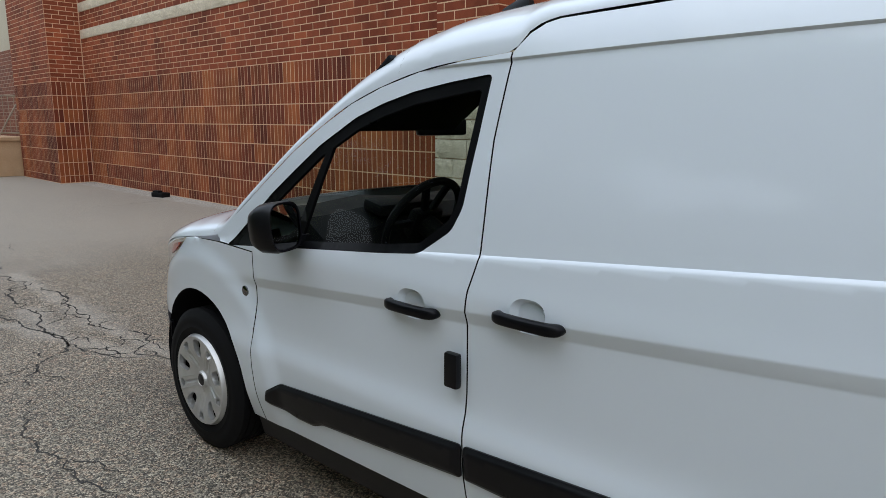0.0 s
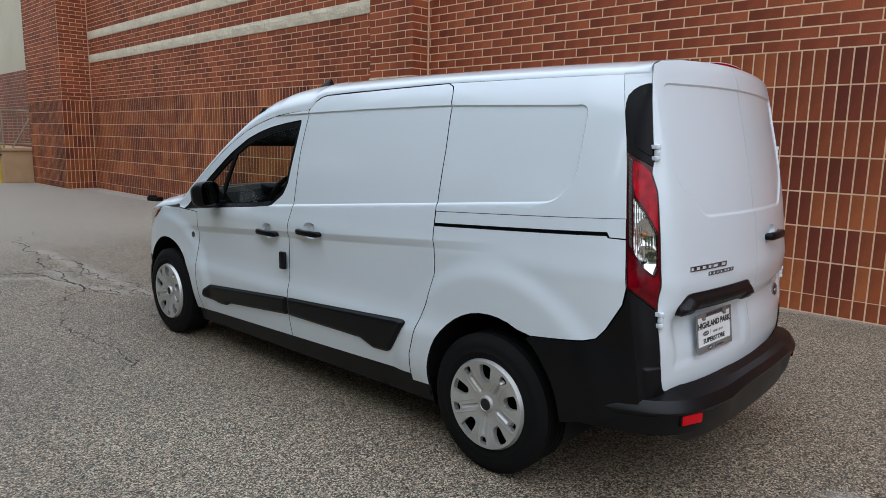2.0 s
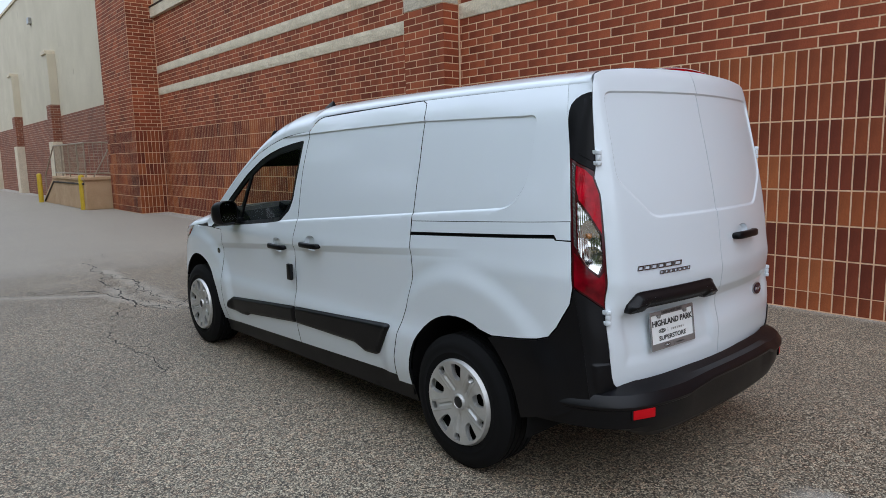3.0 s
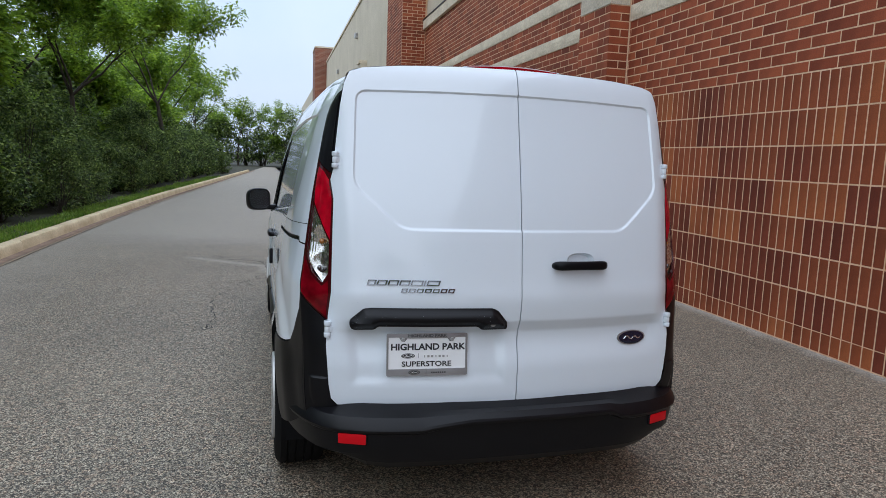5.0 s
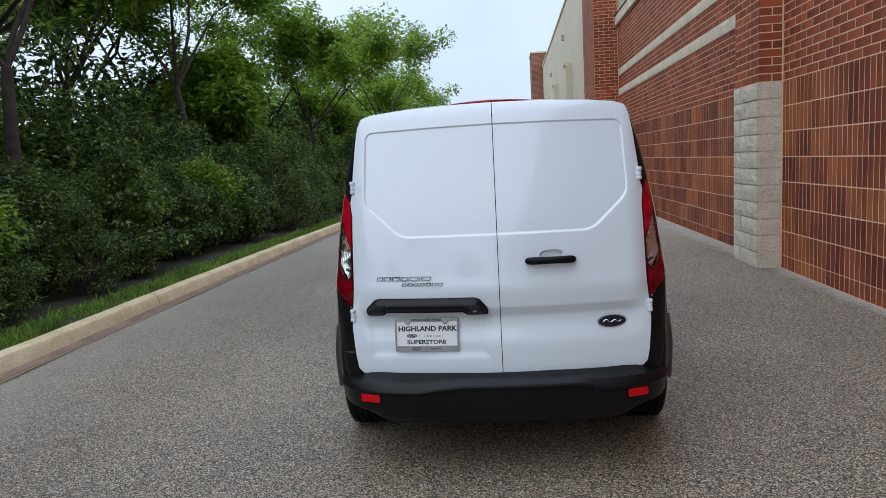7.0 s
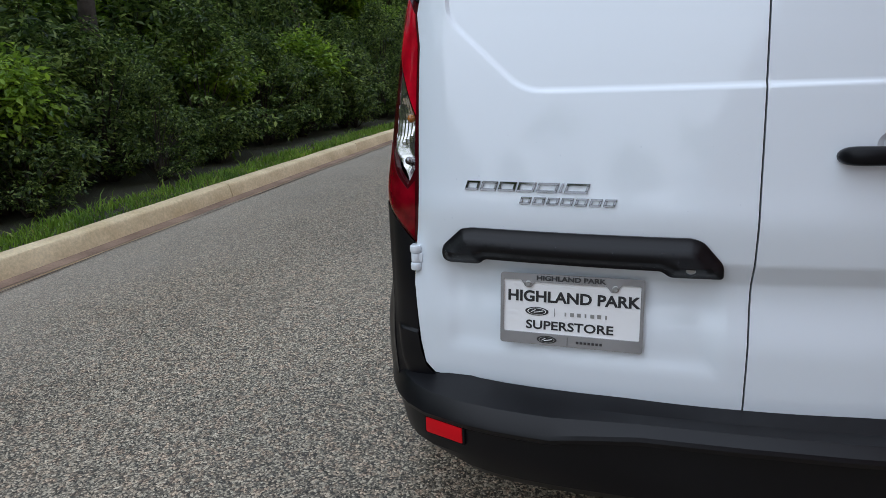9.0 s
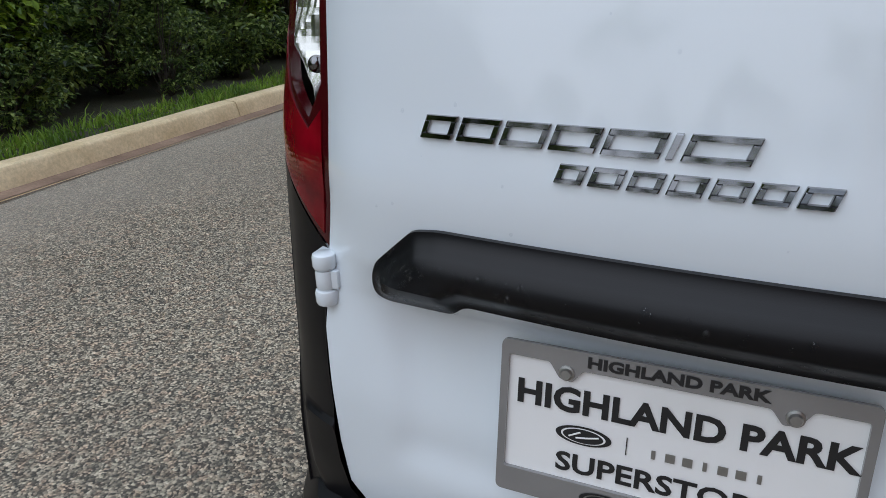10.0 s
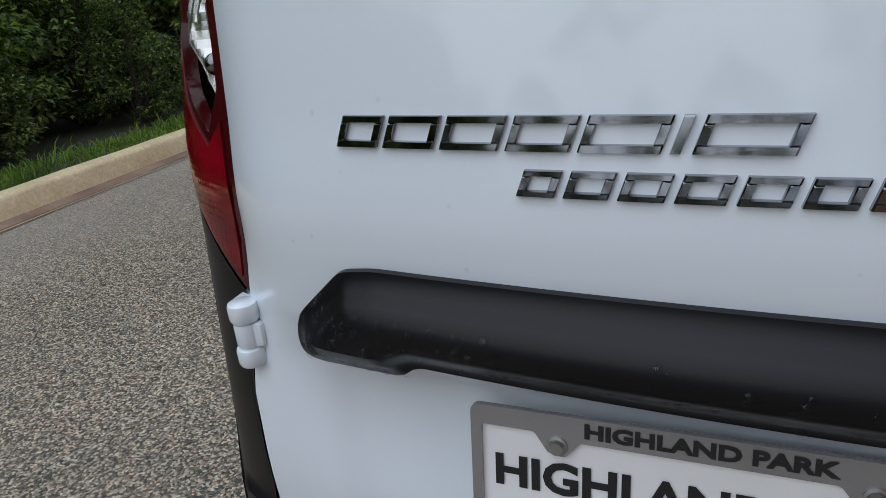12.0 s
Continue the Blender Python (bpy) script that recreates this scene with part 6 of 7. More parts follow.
# bands of split stone
def band(name, x, y0, y1, z0, z1, owner, label):
    holder = tagged(new(name), label, "trim", kind="structure")
    holder.matrix_world = BM
    n = max(1, int((y1 - y0) / 0.61))
    for k in range(n):
        rng = random.Random(k * 7 + int(z0 * 100))
        a, b = y0 + (y1 - y0) * k / n + 0.002, y0 + (y1 - y0) * (k + 1) / n - 0.002
        verts, faces = [], []
        for i in range(7):
            for j in range(4):
                rough = 0.0 if i in (0, 6) or j in (0, 3) else rng.uniform(0.004, 0.016)
                verts.append((x - 0.012 - rough, a + (b - a) * i / 6, z0 + (z1 - z0) * j / 3))
        for i in range(6):
            for j in range(3):
                q = i * 4 + j
                faces.append((q, q + 1, q + 5, q + 4))
        for i in range(6):
            for j in (0, 3):
                verts += [(x + 0.01, a + (b - a) * i / 6, z0 + (z1 - z0) * j / 3), (x + 0.01, a + (b - a) * (i + 1) / 6, z0 + (z1 - z0) * j / 3)]
                e = len(verts)
                faces.append((i * 4 + j, (i + 1) * 4 + j, e - 1, e - 2))
        mesh_object("stone_block", verts, faces, STONE, holder)


band("band_near", 0.0, NEAR0, NEAR1 - 0.01, *LOW_BAND, wall, "cream split stone band on the near wall")
band("band_low", FAR_X, FAR0, FAR1 - 0.01, *LOW_BAND, wall_far, "cream split stone lower band")
band("band_high", FAR_X, FAR0, FAR1 - 0.01, *MID_BAND, wall_far, "cream split stone upper band")

# pier between the two wall fields: rough stone foot, brick above
slab("pilaster", -0.275, 0.0, 0.012, 0.868, 0, 8.6, MORTAR, "brick pier with split stone foot", "pilaster")
stone_foot = tagged(new("stone_foot"), "cream split stone blocks at the foot of the pier", "trim", kind="structure")
stone_foot.matrix_world = BM


def rough_block(x, y, z, w, h, d, seed, parent):
    """A split-face block: front and one flank roughened, 40 to 50 triangles."""
    rng = random.Random(seed)
    bm = bmesh.new()
    grid = {}
    for i in range(6):
        for j in range(4):
            edge = i in (0, 5) or j in (0, 3)
            grid[i, j] = bm.verts.new((x - (0.002 if edge else rng.uniform(0.004, 0.018)), y - w / 2 + w * i / 5 + (0 if edge else rng.uniform(-0.012, 0.012)), z - h / 2 + h * j / 3 + (0 if edge else rng.uniform(-0.01, 0.01))))
    for i in range(5):
        for j in range(3):
            bm.faces.new((grid[i, j], grid[i, j + 1], grid[i + 1, j + 1], grid[i + 1, j]))
    back_v = {}
    for j in range(4):
        back_v[j] = bm.verts.new((x + d, y - w / 2, z - h / 2 + h * j / 3))
        mid = bm.verts.new((x + d * 0.5, y - w / 2 - (0.002 if j in (0, 3) else rng.uniform(0.002, 0.006)), z - h / 2 + h * j / 3))
        back_v[j, 1] = mid
    for j in range(3):
        bm.faces.new((grid[0, j], back_v[j, 1], back_v[j + 1, 1], grid[0, j + 1]))
        bm.faces.new((back_v[j, 1], back_v[j], back_v[j + 1], back_v[j + 1, 1]))
    top_b = bm.verts.new((x + d, y + w / 2, z + h / 2))
    bm.faces.new([grid[i, 3] for i in range(6)] + [top_b, back_v[3], back_v[3, 1]])
    return part("stone_block", bm, PIER_STONE, parent)


rows = 11
hh = TOP_SOLDIER / rows
for r in range(rows):
    cuts = (0.0, 0.40, 0.88) if r % 2 else (0.0, 0.60, 0.88)
    for k in range(2):
        a, b = cuts[k], cuts[k + 1]
        rough_block(-0.295, (a + b) / 2, (r + 0.5) * hh, b - a - 0.011, hh - 0.011, 0.29, r * 3 + k, stone_foot)
for r in range(2):
    rough_block(-0.283, 0.22, 3.475 + 0.3 * (r + 0.5), 0.43, 0.29, 0.27, 90 + r, stone_foot)
    rough_block(-0.283, 0.65, 3.475 + 0.3 * (r + 0.5), 0.42, 0.29, 0.27, 95 + r, stone_foot)

# tall brick pier where the wall steps out
P0, P1, PX = FAR1, FAR1 + 2.9, -0.66
slab("brick_tower", PX, 0.5, P0, P1, 0, 10.2, MORTAR, "tall square brick tower", "tower")

# the long wall beyond the tower
W2 = -0.36
slab("wall_distant", W2, 0.3, P1, P1 + 34, 0, 3.3, FAR_BRICK, "brown brick lower wall of the long store", "wall")
slab("wall_distant_upper", W2 + 0.04, 0.3, P1, P1 + 34, 3.3, 9.0, STUCCO, "cream stucco upper wall of the long store", "wall")
slab("parapet_cap", W2 - 0.02, 0.3, P1, P1 + 33.9, 9.0, 9.12, STONE, "thin pale parapet cap", "trim")
slab("tower_distant", W2 - 0.9, 0.4, P1 + 34, P1 + 37.5, 0, 10.2, FAR_BRICK, "distant square brick tower", "tower")
slab("tower_cap", W2 - 0.95, 0.4, P1 + 33.95, P1 + 37.55, 10.2, 10.32, STONE, "pale cap of the distant tower", "trim")
slab("wall_end", W2 + 0.04, 0.3, P1 + 37.5, P1 + 90, 3.3, 9.0, STUCCO, "cream stucco wall of the far store", "wall")
slab("wall_end_brick", W2, 0.3, P1 + 37.5, P1 + 90, 0, 3.3, FAR_BRICK, "brown brick wall of the far store", "wall")
for z0, name in ((3.3, "band_far_low"), (5.0, "band_far_high")):
    slab(name, W2 - 0.03, 0.2, P1 + 37.6, P1 + 89, z0, z0 + 0.35, STONE, "cream band along the far store", "trim")
slab("wall_back", 0.4, 0.8, -60, P1 + 90, 0, 8.0, STUCCO, "plain cream rear of the store", "wall")


def buttress(y):
    """Half pier: stone foot, brick shaft and cream cap."""
    root = tagged(new("buttress"), "slim wall pier of stone, brick and cream stucco", "pilaster", "piers of the long wall", "structure")
    root.matrix_world = BM @ pose(W2, y, 0)
    for name, z0, z1, out, mat in (("stone_foot", 0, 2.3, 0.34, STONE), ("brick_shaft", 2.3, 3.75, 0.30, FAR_BRICK), ("stucco_shaft", 3.75, 5.7, 0.26, STUCCO), ("cap", 5.7, 5.84, 0.33, STONE)):
        bm = bmesh.new()
        box(bm, (0.04 - out / 2, 0, (z0 + z1) / 2), (out + 0.08, 0.8, z1 - z0), 0.01)
        part(name, bm, mat, root)


for y in (8.3, 17.0, 25.4):
    buttress(P1 + y)
for y in (42.0, 50.0, 58.0, 66.0):
    buttress(P1 + y)
bm = bmesh.new()
box(bm, (W2 - 0.02, P1 + 12.0, 7.6), (0.16, 0.35, 0.26), 0.02)
lamp_a = part("wall_lamp", bm, STEEL)
lamp_a.matrix_world = BM
tagged(lamp_a, "small grey wall lamp on stucco", "lamp", "wall lamps")
copy_thing(lamp_a, BM @ pose(0, 10.5, -0.6))
# raised landing with tan walls and a rail beside the tower
landing = tagged(new("landing"), "tan concrete landing with a sloping step wall", "landing", kind="structure")
landing.matrix_world = BM
bm = bmesh.new()
box(bm, (-0.86, P1 + 2.5, 0.46), (1.0, 4.6, 0.92), 0.02)
part("landing_wall", bm, TAN, landing, "tan concrete base")
bm = bmesh.new()
box(bm, (-0.87, P1 + 2.5, 0.96), (1.06, 4.7, 0.09), 0.015)
part("landing_slab", bm, TAN, landing, "tan concrete slab edge")
bm = bmesh.new()
ring = [(P1 + 4.8, 0.0), (P1 + 6.9, 0.0), (P1 + 6.9, 0.12), (P1 + 4.8, 1.0)]
sides = [[bm.verts.new((x, y, z)) for y, z in ring] for x in (-1.36, -0.40)]
bm.faces.new(sides[0])
bm.faces.new(sides[1][::-1])
for k in range(4):
    bm.faces.new((sides[0][k], sides[1][k], sides[1][(k + 1) % 4], sides[0][(k + 1) % 4]))
bmesh.ops.recalc_face_normals(bm, faces=bm.faces)
part("stair_side", bm, TAN, landing, "tan concrete stair side")
bm = bmesh.new()
tube(bm, [(-1.37, P1 + 0.3, 0.80), (-1.37, P1 + 4.8, 0.80), (-1.37, P1 + 6.7, 0.04)], 0.03, 6)
part("stripe", bm, BARK, landing, "dark brown painted stripe")
steps = tagged(new("steps"), "concrete steps up to a store door", "steps", kind="structure")
steps.matrix_world = BM
for k in range(6):
    bm = bmesh.new()
    box(bm, (W2 - 1.05, P1 + 26.6 + 0.30 * k, 0.085 * (k + 1)), (1.9, 0.30, 0.17 * (k + 1)), 0.012)
    part("step", bm, PIER_STONE, steps)
bm = bmesh.new()
box(bm, (W2 - 1.05, P1 + 31.3, 0.5), (1.9, 5.8, 1.0), 0.015)
part("platform", bm, TAN, steps)
for dx in (-2.0, -0.1):
    bm = bmesh.new()
    tube(bm, [(W2 + dx, P1 + 26.3, 0.0), (W2 + dx, P1 + 26.3, 0.95), (W2 + dx, P1 + 28.3, 2.0), (W2 + dx, P1 + 31.0, 2.0), (W2 + dx, P1 + 31.0, 1.0)], 0.03, 8)
    part("handrail", bm, RAIL, steps, "", True)
slab("low_wall", W2 - 2.4, W2 - 2.2, P1 + 38.5, P1 + 56, 0, 1.0, TAN, "low tan concrete wall beside the far store", "wall")
rail = tagged(new("railing"), "tan painted pipe railing on the landing", "railing")
rail.matrix_world = BM
for y in (P1 + 0.25, P1 + 1.2, P1 + 2.4, P1 + 3.5, P1 + 4.6):
    bm = bmesh.new()
    tube(bm, [(-1.3, y, 1.0), (-1.3, y, 2.06)], 0.022, 8)
    part("post", bm, RAIL, rail, "", True)
for z in (1.12, 2.06):
    bm = bmesh.new()
    tube(bm, [(-1.3, P1 + 0.2, z), (-1.3, P1 + 4.65, z)], 0.022, 8)
    part("rail_bar", bm, RAIL, rail, "", True)
for k in range(34):
    y = P1 + 0.32 + 0.127 * k
    bm = bmesh.new()
    tube(bm, [(-1.3, y, 1.12), (-1.3, y, 2.06)], 0.007, 5)
    part("baluster", bm, RAIL, rail)
bm = bmesh.new()
tube(bm, [(-1.3, P1 + 4.65, 2.06), (-1.3, P1 + 6.6, 1.0), (-1.3, P1 + 6.6, 0.0)], 0.022, 8)
part("sloping_bar", bm, RAIL, rail, "", True)


for z in (1.12, 2.06):
    bm = bmesh.new()
    tube(bm, [(-1.3, P1 + 0.22, z), (-0.40, P1 + 0.22, z)], 0.022, 8)
    part("rail_bar", bm, RAIL, rail, "", True)
for k in range(6):
    bm = bmesh.new()
    tube(bm, [(-1.17 + 0.127 * k, P1 + 0.22, 1.12), (-1.17 + 0.127 * k, P1 + 0.22, 2.06)], 0.007, 5)
    part("baluster", bm, RAIL, rail)
bm = bmesh.new()
tube(bm, [(-1.1, P1 + 0.20, 1.0), (-0.62, P1 + 0.20, 1.85)], 0.02, 8)
part("brace", bm, RAIL, rail, "", True)


def bollard(x, y):
    bm = bmesh.new()
    lathe(bm, [(0.0, 1.09), (0.05, 1.08), (0.08, 1.05), (0.085, 1.02), (0.085, 0.0)], Matrix(), 20)
    ob = part("bollard", bm, YELLOW, None, "", True)
    ob.matrix_world = pose(x, y, 0)
    return tagged(ob, "yellow painted steel bollard on asphalt", "bollard", "yellow bollards")


first = bollard(2.49, 20.9)
for x, y in ((2.47, 26.9), (2.75, 50.5), (2.65, 54.0), (2.6, 62.0), (2.5, 70.0)):
    copy_thing(first, pose(x, y, 0))
bm = bmesh.new()
box(bm, (0, 0, 0.045), (0.18, 0.34, 0.09), 0.02)
box(bm, (-0.03, 0.05, 0.10), (0.10, 0.18, 0.05), 0.015)
block = part("rubber_block", bm, RUBBER)
block.matrix_world = pose(3.50, 13.1, 0, 0, 0, 12)
tagged(block, "black rubber block lying by the wall foot", "wheel chock")

# joined brickwork and, last, the nearest bricks as pieces of their own
fields = {
    "brick_field": (soldier_cells(FAR0, FAR1, FAR_X), SOLDIER_MANY, wall_far),
    "red_brick_field": (running_cells(FAR0, FAR1, FAR_X, TOP_SOLDIER, LOW_BAND[0]) + running_cells(FAR0, FAR1, FAR_X, LOW_BAND[1], MID_BAND[0]) + running_cells(FAR0, FAR1, FAR_X, MID_BAND[1], HIGH_BRICK), STRETCHER_MANY, wall_far),
}
near_soldier, near_running = soldier_cells(NEAR0, NEAR1, 0.0), running_cells(NEAR0, NEAR1, 0.0, TOP_SOLDIER, LOW_BAND[0]) + running_cells(NEAR0, NEAR1, 0.0, LOW_BAND[1], 8.5)
single_s = [c for c in near_soldier if -5.62 < c[1] < -1.85]
single_r = [c for c in near_running if c[2] < 3.2 and -6.0 < c[1] < 0.0][:280]
pick_r = set(single_r)
pick_s = set(single_s)
fields["near_brick_field"] = ([c for c in near_soldier if c not in pick_s], SOLDIER_MANY, wall)
fields["near_red_field"] = ([c for c in near_running if c not in pick_r], STRETCHER_MANY, wall)
pil = running_cells(0.0, 0.88, -0.275, TOP_SOLDIER, 3.475) + running_cells(0.0, 0.88, -0.275, 4.06, 8.5)
pil += running_cells(-0.275, 0.0, 0.012, TOP_SOLDIER, 3.475, "y", 1) + running_cells(-0.275, 0.0, 0.012, 4.06, 8.5, "y", 1)
fields["pier_bricks"] = (pil, STRETCHER_MANY, bpy.data.objects["pilaster"])
tower = running_cells(P0, P1, PX, TOP_SOLDIER, 10.1) + running_cells(PX, FAR_X, P0, TOP_SOLDIER, 10.1, "y", 1)
fields["tower_bricks"] = (tower, STRETCHER_MANY, bpy.data.objects["brick_tower"])
fields["tower_base_bricks"] = (soldier_cells(P0, P1, PX) + soldier_cells(PX, FAR_X, P0, "y"), SOLDIER_MANY, bpy.data.objects["brick_tower"])


def tone_of(cell):
    """Which of the three firings a cast block of four upright bricks has."""
    x, y, z = cell[:3]
    rng = random.Random(int((y if cell[5] == "x" else x) / (4 * SOLDIER_W) + 400) * 131 + int(z / SOLDIER_H + 0.4) * 17)
    rng.random()
    mood = rng.random() + 0.25 * noise.noise(Vector((y * 0.4, z * 0.7, 2.0)))
    return 0 if mood < 0.36 else 1 if mood < 0.74 else 2


for name, (cells, mat, owner) in fields.items():
    v, f = stack(cells)
    if mat is SOLDIER_MANY:
        ob = mesh_object(name, v, f, mat[0], owner)
        ob.data.materials.append(mat[1])
        ob.data.materials.append(mat[2])
        ob.data.polygons.foreach_set("material_index", [tone_of(c) for c in cells for _ in range(9)])
    else:
        ob = mesh_object(name, v, f, mat, owner)
    tagged(ob, kind="stuff")
shared = {}
for cells, mats in ((single_s, SOLDIER_ONE), (single_r, [STRETCHER_ONE])):
    for n, cell in enumerate(cells):
        x, y, z, w, h, face = cell
        tone = tone_of(cell) if len(mats) > 1 else 0
        key = (round(w, 3), round(h, 3), n % 3, mats[tone].name)
        if key not in shared:
            me = bpy.data.meshes.new("brick")
            v, f = brick_data(w, h, 0.0015 + 0.0005 * (n % 3))
            me.from_pydata(v, [], f)
            me.materials.append(mats[tone])
            shared[key] = me
        ob = new("brick", shared[key])
        ob.parent = wall
        ob.location = (x, y, z)
# caulked joints beside the pier and in the corner
for x, y in ((0.0, -0.012), (FAR_X, FAR1 - 0.012)):
    bm = bmesh.new()
    box(bm, (x - 0.006, y, 4.2), (0.016, 0.022, 8.3), 0.003)
    ob = part("joint_strip", bm, MORTAR)
    ob.matrix_world = BM
    tagged(ob, "pale vertical sealant joint between walls", "trim", kind="structure")


# ---- woodland edge ----
def leaf_cloud(rng, count, centre_fn, size, droop=0.3):
    """Many folded leaves; centre_fn gives a place and an outward way."""
    verts, faces = [], []
    for _ in range(count):
        p, out = centre_fn()
        way = Vector((out.x + rng.gauss(0, 0.6), out.y + rng.gauss(0, 0.6), out.z * 0.4 + rng.gauss(0, 0.4) - droop)).normalized()
        side = way.cross(Vector((rng.gauss(0, 0.35), rng.gauss(0, 0.35), 1))).normalized()
        up = side.cross(way)
        s = size * rng.uniform(0.6, 1.35)
        w = s * 0.27
        b = len(verts)
        tip = p + way * s
        mid = p + way * s * 0.5
        verts += [p, mid + side * w + up * 0.10 * s, tip - up * 0.08 * s, mid - side * w + up * 0.10 * s]
        faces += [(b, b + 1, b + 2), (b, b + 2, b + 3)]
    return verts, faces


def clump_fn(rng, clumps, spread_r):
    """Places on small clumps, thick outside and thin inside."""
    def make():
        c, r = clumps[rng.randrange(len(clumps))]
        d = Vector((rng.gauss(0, 1), rng.gauss(0, 1), rng.gauss(0, 0.8))).normalized()
        return c + d * r * spread_r * rng.random() ** 0.45, d
    return make


def shrub_meshes(seed, high, wide, leaves, size):
    """Leaf sprays on arching stems, with dark hollows between them."""
    rng = random.Random(seed)
    clumps = []
    for _ in range(95):
        a, r, z = rng.uniform(0, 2 * math.pi), wide * math.sqrt(rng.random()), rng.random()
        bulge = math.sin(math.pi * min(1.0, 0.18 + z * 0.8)) ** 0.6
        clumps.append((Vector((r * bulge * math.cos(a), r * bulge * math.sin(a), 0.34 + z * (high - 0.24) * (1 - 0.25 * (r / wide) ** 2))), rng.uniform(0.12, 0.31)))
    v, f = leaf_cloud(rng, leaves, clump_fn(rng, clumps, 1.0), size)
    crown = bpy.data.meshes.new("foliage")
    crown.from_pydata([tuple(p) for p in v], [], f)
    crown.materials.append(LEAF_DARK)
    bm = bmesh.new()
    for c, r in clumps[::4]:
        tube(bm, [(0.05 * c.x, 0.05 * c.y, 0), (c.x * 0.35, c.y * 0.35, c.z * 0.55), tuple(c)], [0.022, 0.014, 0.004], 5)
    stems = bpy.data.meshes.new("stem")
    bm.to_mesh(stems)
    bm.free()
    stems.materials.append(BARK)
    return stems, crown


def tree_meshes(seed, high, wide, leaves, size, clear=0.35, mat=None):
    """Trunk, forked limbs and twigs, with leaf clumps on the twig ends."""
    rng = random.Random(seed)
    bm = bmesh.new()
    ends = []

    def grow(p, d, length, radius, depth):
        pts, rads = [p.copy()], [radius]
        for k in range(4):
            d = (d + Vector((rng.gauss(0, 0.13), rng.gauss(0, 0.13), rng.gauss(0.03, 0.08)))).normalized()
            p = p + d * length / 4
            pts.append(p.copy())
            rads.append(radius * (1 - 0.13 * (k + 1)))
        tube(bm, pts, rads, 8 if depth == 0 else 6 if depth == 1 else 4, False)
        if depth >= 3:
            ends.append(pts[2])
            ends.append(pts[4])
            return
        for _ in range(3 if depth else 4):
            tilt = rng.uniform(0.45, 0.95)
            a = rng.uniform(0, 2 * math.pi)
            n = (d + tilt * Vector((math.cos(a), math.sin(a), rng.uniform(-0.15, 0.35)))).normalized()
            grow(pts[rng.choice((3, 4))] if depth else pts[4], n, length * rng.uniform(0.55, 0.75), rads[-1] * 0.62, depth + 1)
        if depth:
            ends.append(pts[4])

    grow(Vector((0, 0, -0.1)), Vector((rng.gauss(0, 0.06), rng.gauss(0, 0.06), 1)).normalized(), high * clear, high * 0.017, 0)
    trunk = bpy.data.meshes.new("trunk")
    bm.to_mesh(trunk)
    bm.free()
    trunk.materials.append(BARK)
    trunk.shade_smooth()
    clumps = [(p + Vector((rng.gauss(0, 0.15), rng.gauss(0, 0.15), rng.gauss(0.05, 0.12))), rng.uniform(0.28, 0.62) * wide) for p in ends]
    v, f = leaf_cloud(rng, leaves, clump_fn(rng, clumps, 1.0), size, 0.15)
    crown = bpy.data.meshes.new("crown")
    crown.from_pydata([tuple(p) for p in v], [], f)
    crown.materials.append(mat or LEAF_LIGHT)
    return trunk, crown


def plant(name, meshes, m, label, category, group):
    root = tagged(new(name), label, category, group)
    root.matrix_world = m
    for me in meshes:
        ob = new(me.name.split(".")[0], me)
        ob.parent = root
    return root


shrubs = [shrub_meshes(11 + k, high, wide, 6000, 0.098) for k, (high, wide) in enumerate(((2.6, 1.25), (3.1, 1.4), (2.2, 1.1), (3.6, 1.5)))]
far_shrubs = [shrub_meshes(51 + k, high, wide, 2500, 0.155) for k, (high, wide) in enumerate(((2.6, 1.25), (3.1, 1.4), (2.2, 1.1), (3.6, 1.5)))]
SIZES = ((8.2, 1.0, 0.32), (9.4, 1.15, 0.42), (7.2, 0.95, 0.28), (10.2, 1.2, 0.36))
trees = [tree_meshes(31 + k, high, wide, 13000, 0.178, clear) for k, (high, wide, clear) in enumerate(SIZES)]
far_trees = [tree_meshes(31 + k, high, wide, 4200, 0.25, clear) for k, (high, wide, clear) in enumerate(SIZES)]
SHRUB, TREE = "dense dark green shrub at the woodland edge", "leafy green tree with a dark forked trunk"
rng = random.Random(5)
y = -9.0
while y < 46:
    x = kerb_x(y)
    for off, lift, scale in ((-1.10, 0.05, 0.40), (-1.75, 0.04, 0.76), (-2.6, 0.0, 0.82), (-3.8, 0.0, 0.95), (-6.4, 0.0, 1.55)):
        if off > -1.2 and rng.random() < 0.62:
            continue
        kinds = far_shrubs if off < -3.0 or y > 27 else shrubs
        plant("shrub", kinds[rng.randrange(4)], pose(x + off + rng.uniform(-0.3, 0.3), y + rng.uniform(-0.5, 0.5), lift, 0, 0, rng.uniform(0, 360)) @ Matrix.Scale(scale * rng.uniform(0.85, 1.15), 4), SHRUB, "shrub", "woodland shrubs")
    y += rng.uniform(1.45, 1.95) + (0.6 if y > 25 else 0)
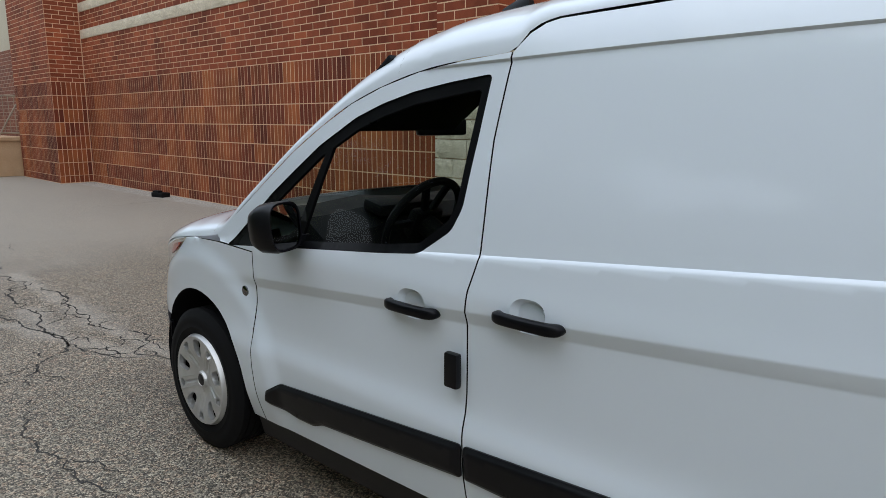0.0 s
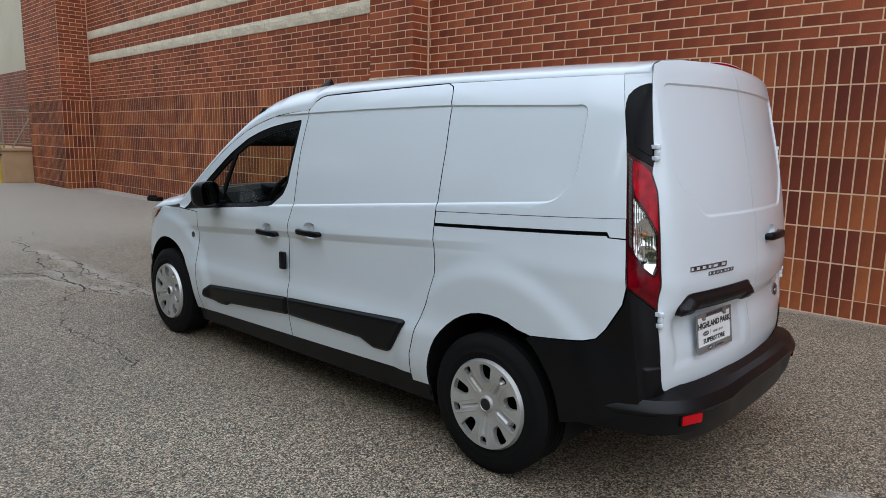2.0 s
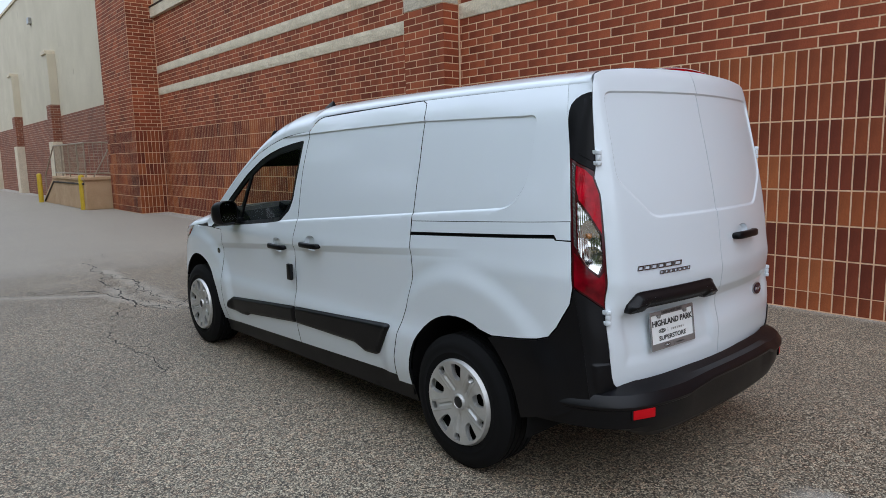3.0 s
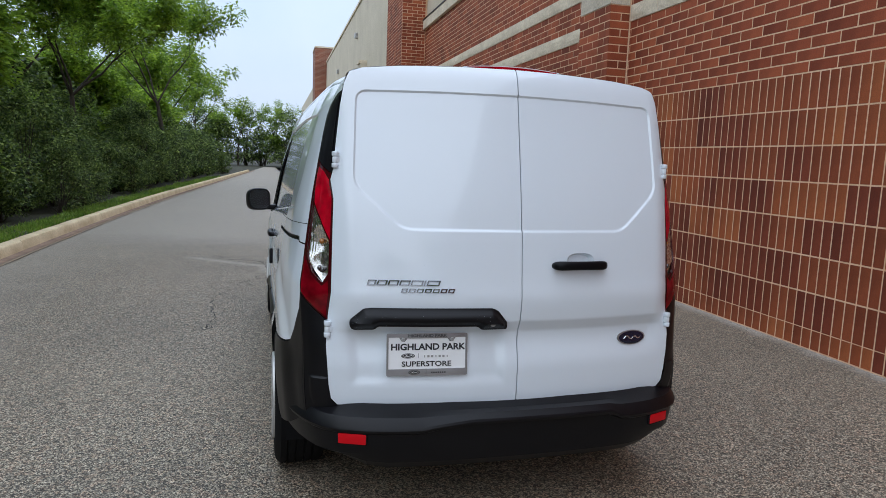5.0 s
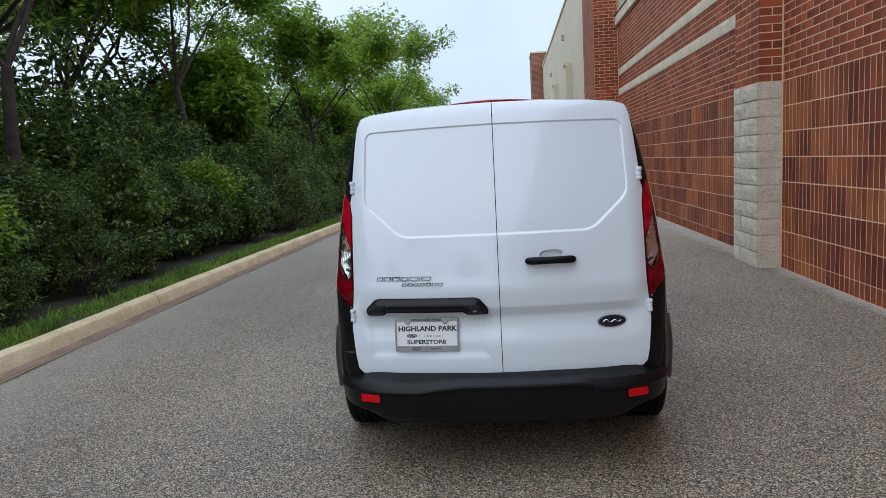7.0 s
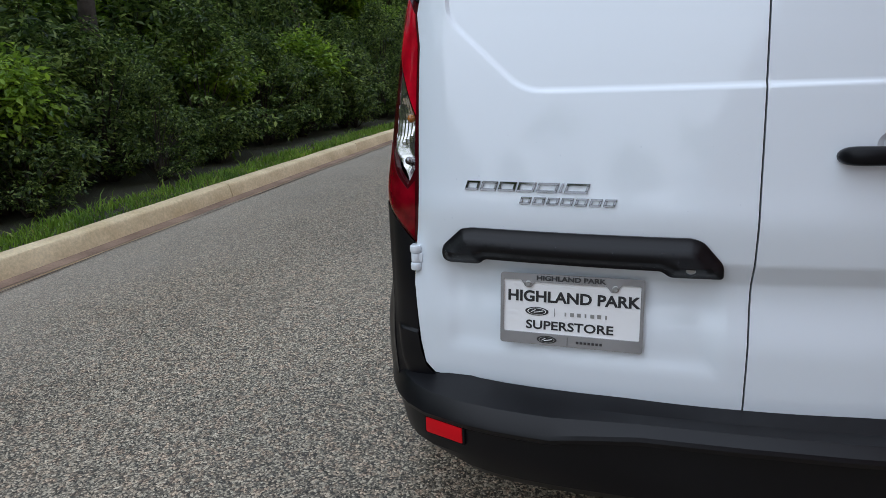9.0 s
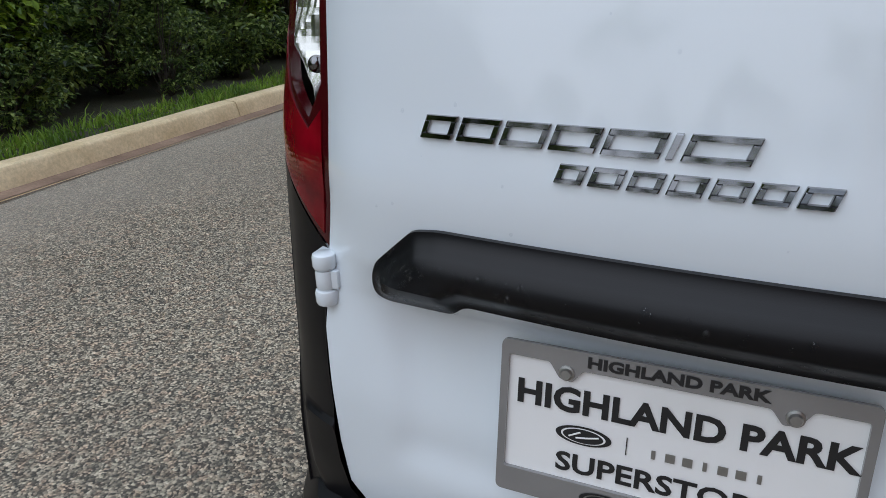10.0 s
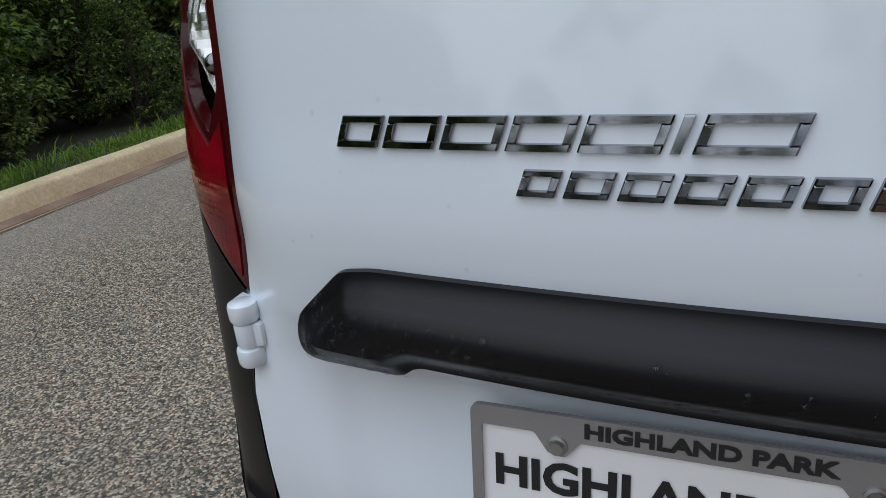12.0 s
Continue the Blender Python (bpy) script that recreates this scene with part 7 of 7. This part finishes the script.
# the trees that stand out at the edge, then the wood behind them
for k, x, y, turn, scale in ((1, -7.0, 11.8, 40, 1.05), (1, -4.6, 29.5, 130, 0.95), (3, -6.9, 5.2, 200, 0.95), (0, -7.6, 1.6, 310, 1.1), (2, -8.8, 17.0, 80, 1.15), (3, -7.0, 22.0, 10, 0.9)):
    plant("tree", trees[k], pose(x, y, -0.1, 0, 0, turn) @ Matrix.Scale(scale, 4), TREE, "tree", "woodland trees")
saplings = [tree_meshes(71 + k, 5.2, 0.85, 6200, 0.135, 0.22) for k in range(3)]
y = -8.0
while y < 40:
    plant("sapling", saplings[rng.randrange(3)], pose(kerb_x(y) - 4.4 + rng.uniform(-0.7, 0.7), y, -0.1, 0, 0, rng.uniform(0, 360)) @ Matrix.Scale(rng.uniform(0.8, 1.15), 4), "slender young tree among the shrubs", "tree", "woodland trees")
    y += rng.uniform(1.9, 2.9)
for k, x, y, scale in ((0, -5.9, 6.4, 0.62), (1, -6.2, 9.6, 0.72), (2, -5.8, 2.6, 0.60)):
    plant("sapling", saplings[k], pose(x, y, -0.1, 0, 0, 70 * k) @ Matrix.Scale(scale, 4), "slender young tree among the shrubs", "tree", "woodland trees")
y = -8.0
while y < 62:
    x = kerb_x(y)
    for off, big in ((-6.2, 1.0), (-9.5, 1.2)):
        kinds = far_trees if off < -7 or y > 36 else trees
        plant("tree", kinds[rng.randrange(4)], pose(x + off + rng.uniform(-0.8, 0.8), y + rng.uniform(-1.2, 1.2), -0.1, 0, 0, rng.uniform(0, 360)) @ Matrix.Scale(big * rng.uniform(0.9, 1.1), 4), TREE, "tree", "woodland trees")
    y += rng.uniform(4.4, 6.0)
# unseen ring added behind the camera, far off to admit low sky light, and trees beyond the bend of the lane
for k in range(16):
    a = radians(180 + 11 * k - 82)
    plant("tree", far_trees[k % 4], pose(-2 + 46 * math.sin(a), -6 + 42 * math.cos(a), -0.1, 0, 0, 47 * k) @ Matrix.Scale(1.2, 4), TREE, "tree", "woodland trees")
for k in range(30):
    a = radians(180 + 6.0 * k - 87)
    plant("shrub", far_shrubs[k % 4], pose(-2 + 42 * math.sin(a), -6 + 38 * math.cos(a), -0.1, 0, 0, 31 * k) @ Matrix.Scale(1.6, 4), SHRUB, "shrub", "woodland shrubs")
for k in range(14):
    plant("tree", far_trees[k % 4], pose(4.5 - 2.6 * k + rng.uniform(-1, 1), 80 + rng.uniform(-5, 5), -0.1, 0, 0, 61 * k) @ Matrix.Scale(0.82 if k < 6 else 1.2, 4), TREE, "tree", "woodland trees")

for k in range(16):
    plant("shrub", far_shrubs[k % 4], pose(4.0 - 2.2 * k + rng.uniform(-0.6, 0.6), 76 + rng.uniform(-2, 2), -0.1, 0, 0, 53 * k) @ Matrix.Scale(2.0, 4), SHRUB, "shrub", "woodland shrubs")

# grass along the verge
rng = random.Random(9)
verts, faces = [], []
for _ in range(38000):
    y = rng.uniform(-9, 34)
    dx = 0.17 + 0.58 * rng.random() ** 1.3
    if noise.noise(Vector((dx * 3, y * 1.4, 7))) < rng.uniform(-0.6, -0.08):
        continue
    p = Vector((kerb_x(y) - dx, y, 0.118 - 0.03 * dx))
    h = rng.uniform(0.03, 0.10) * (1.7 if rng.random() < 0.08 else 1) * (1 + 0.6 * noise.noise(Vector((dx * 2, y * 1.1, 3))))
    a = rng.uniform(0, 2 * math.pi)
    w = Vector((math.cos(a), math.sin(a), 0)) * rng.uniform(0.004, 0.010)
    lean = Vector((rng.gauss(0, 0.4), rng.gauss(0, 0.4), 0)) * h
    b = len(verts)
    verts += [p - w, p + w, p + lean * 0.4 + Vector((0, 0, h * 0.65)) + w * 0.6, p + lean * 0.4 + Vector((0, 0, h * 0.65)) - w * 0.6, p + lean + Vector((0, 0, h * 0.9))]
    faces += [(b, b + 1, b + 2, b + 3), (b + 3, b + 2, b + 4)]
tagged(mesh_object("grass", verts, faces, GRASS), "uncut green grass along the kerb", "grass", kind="stuff")
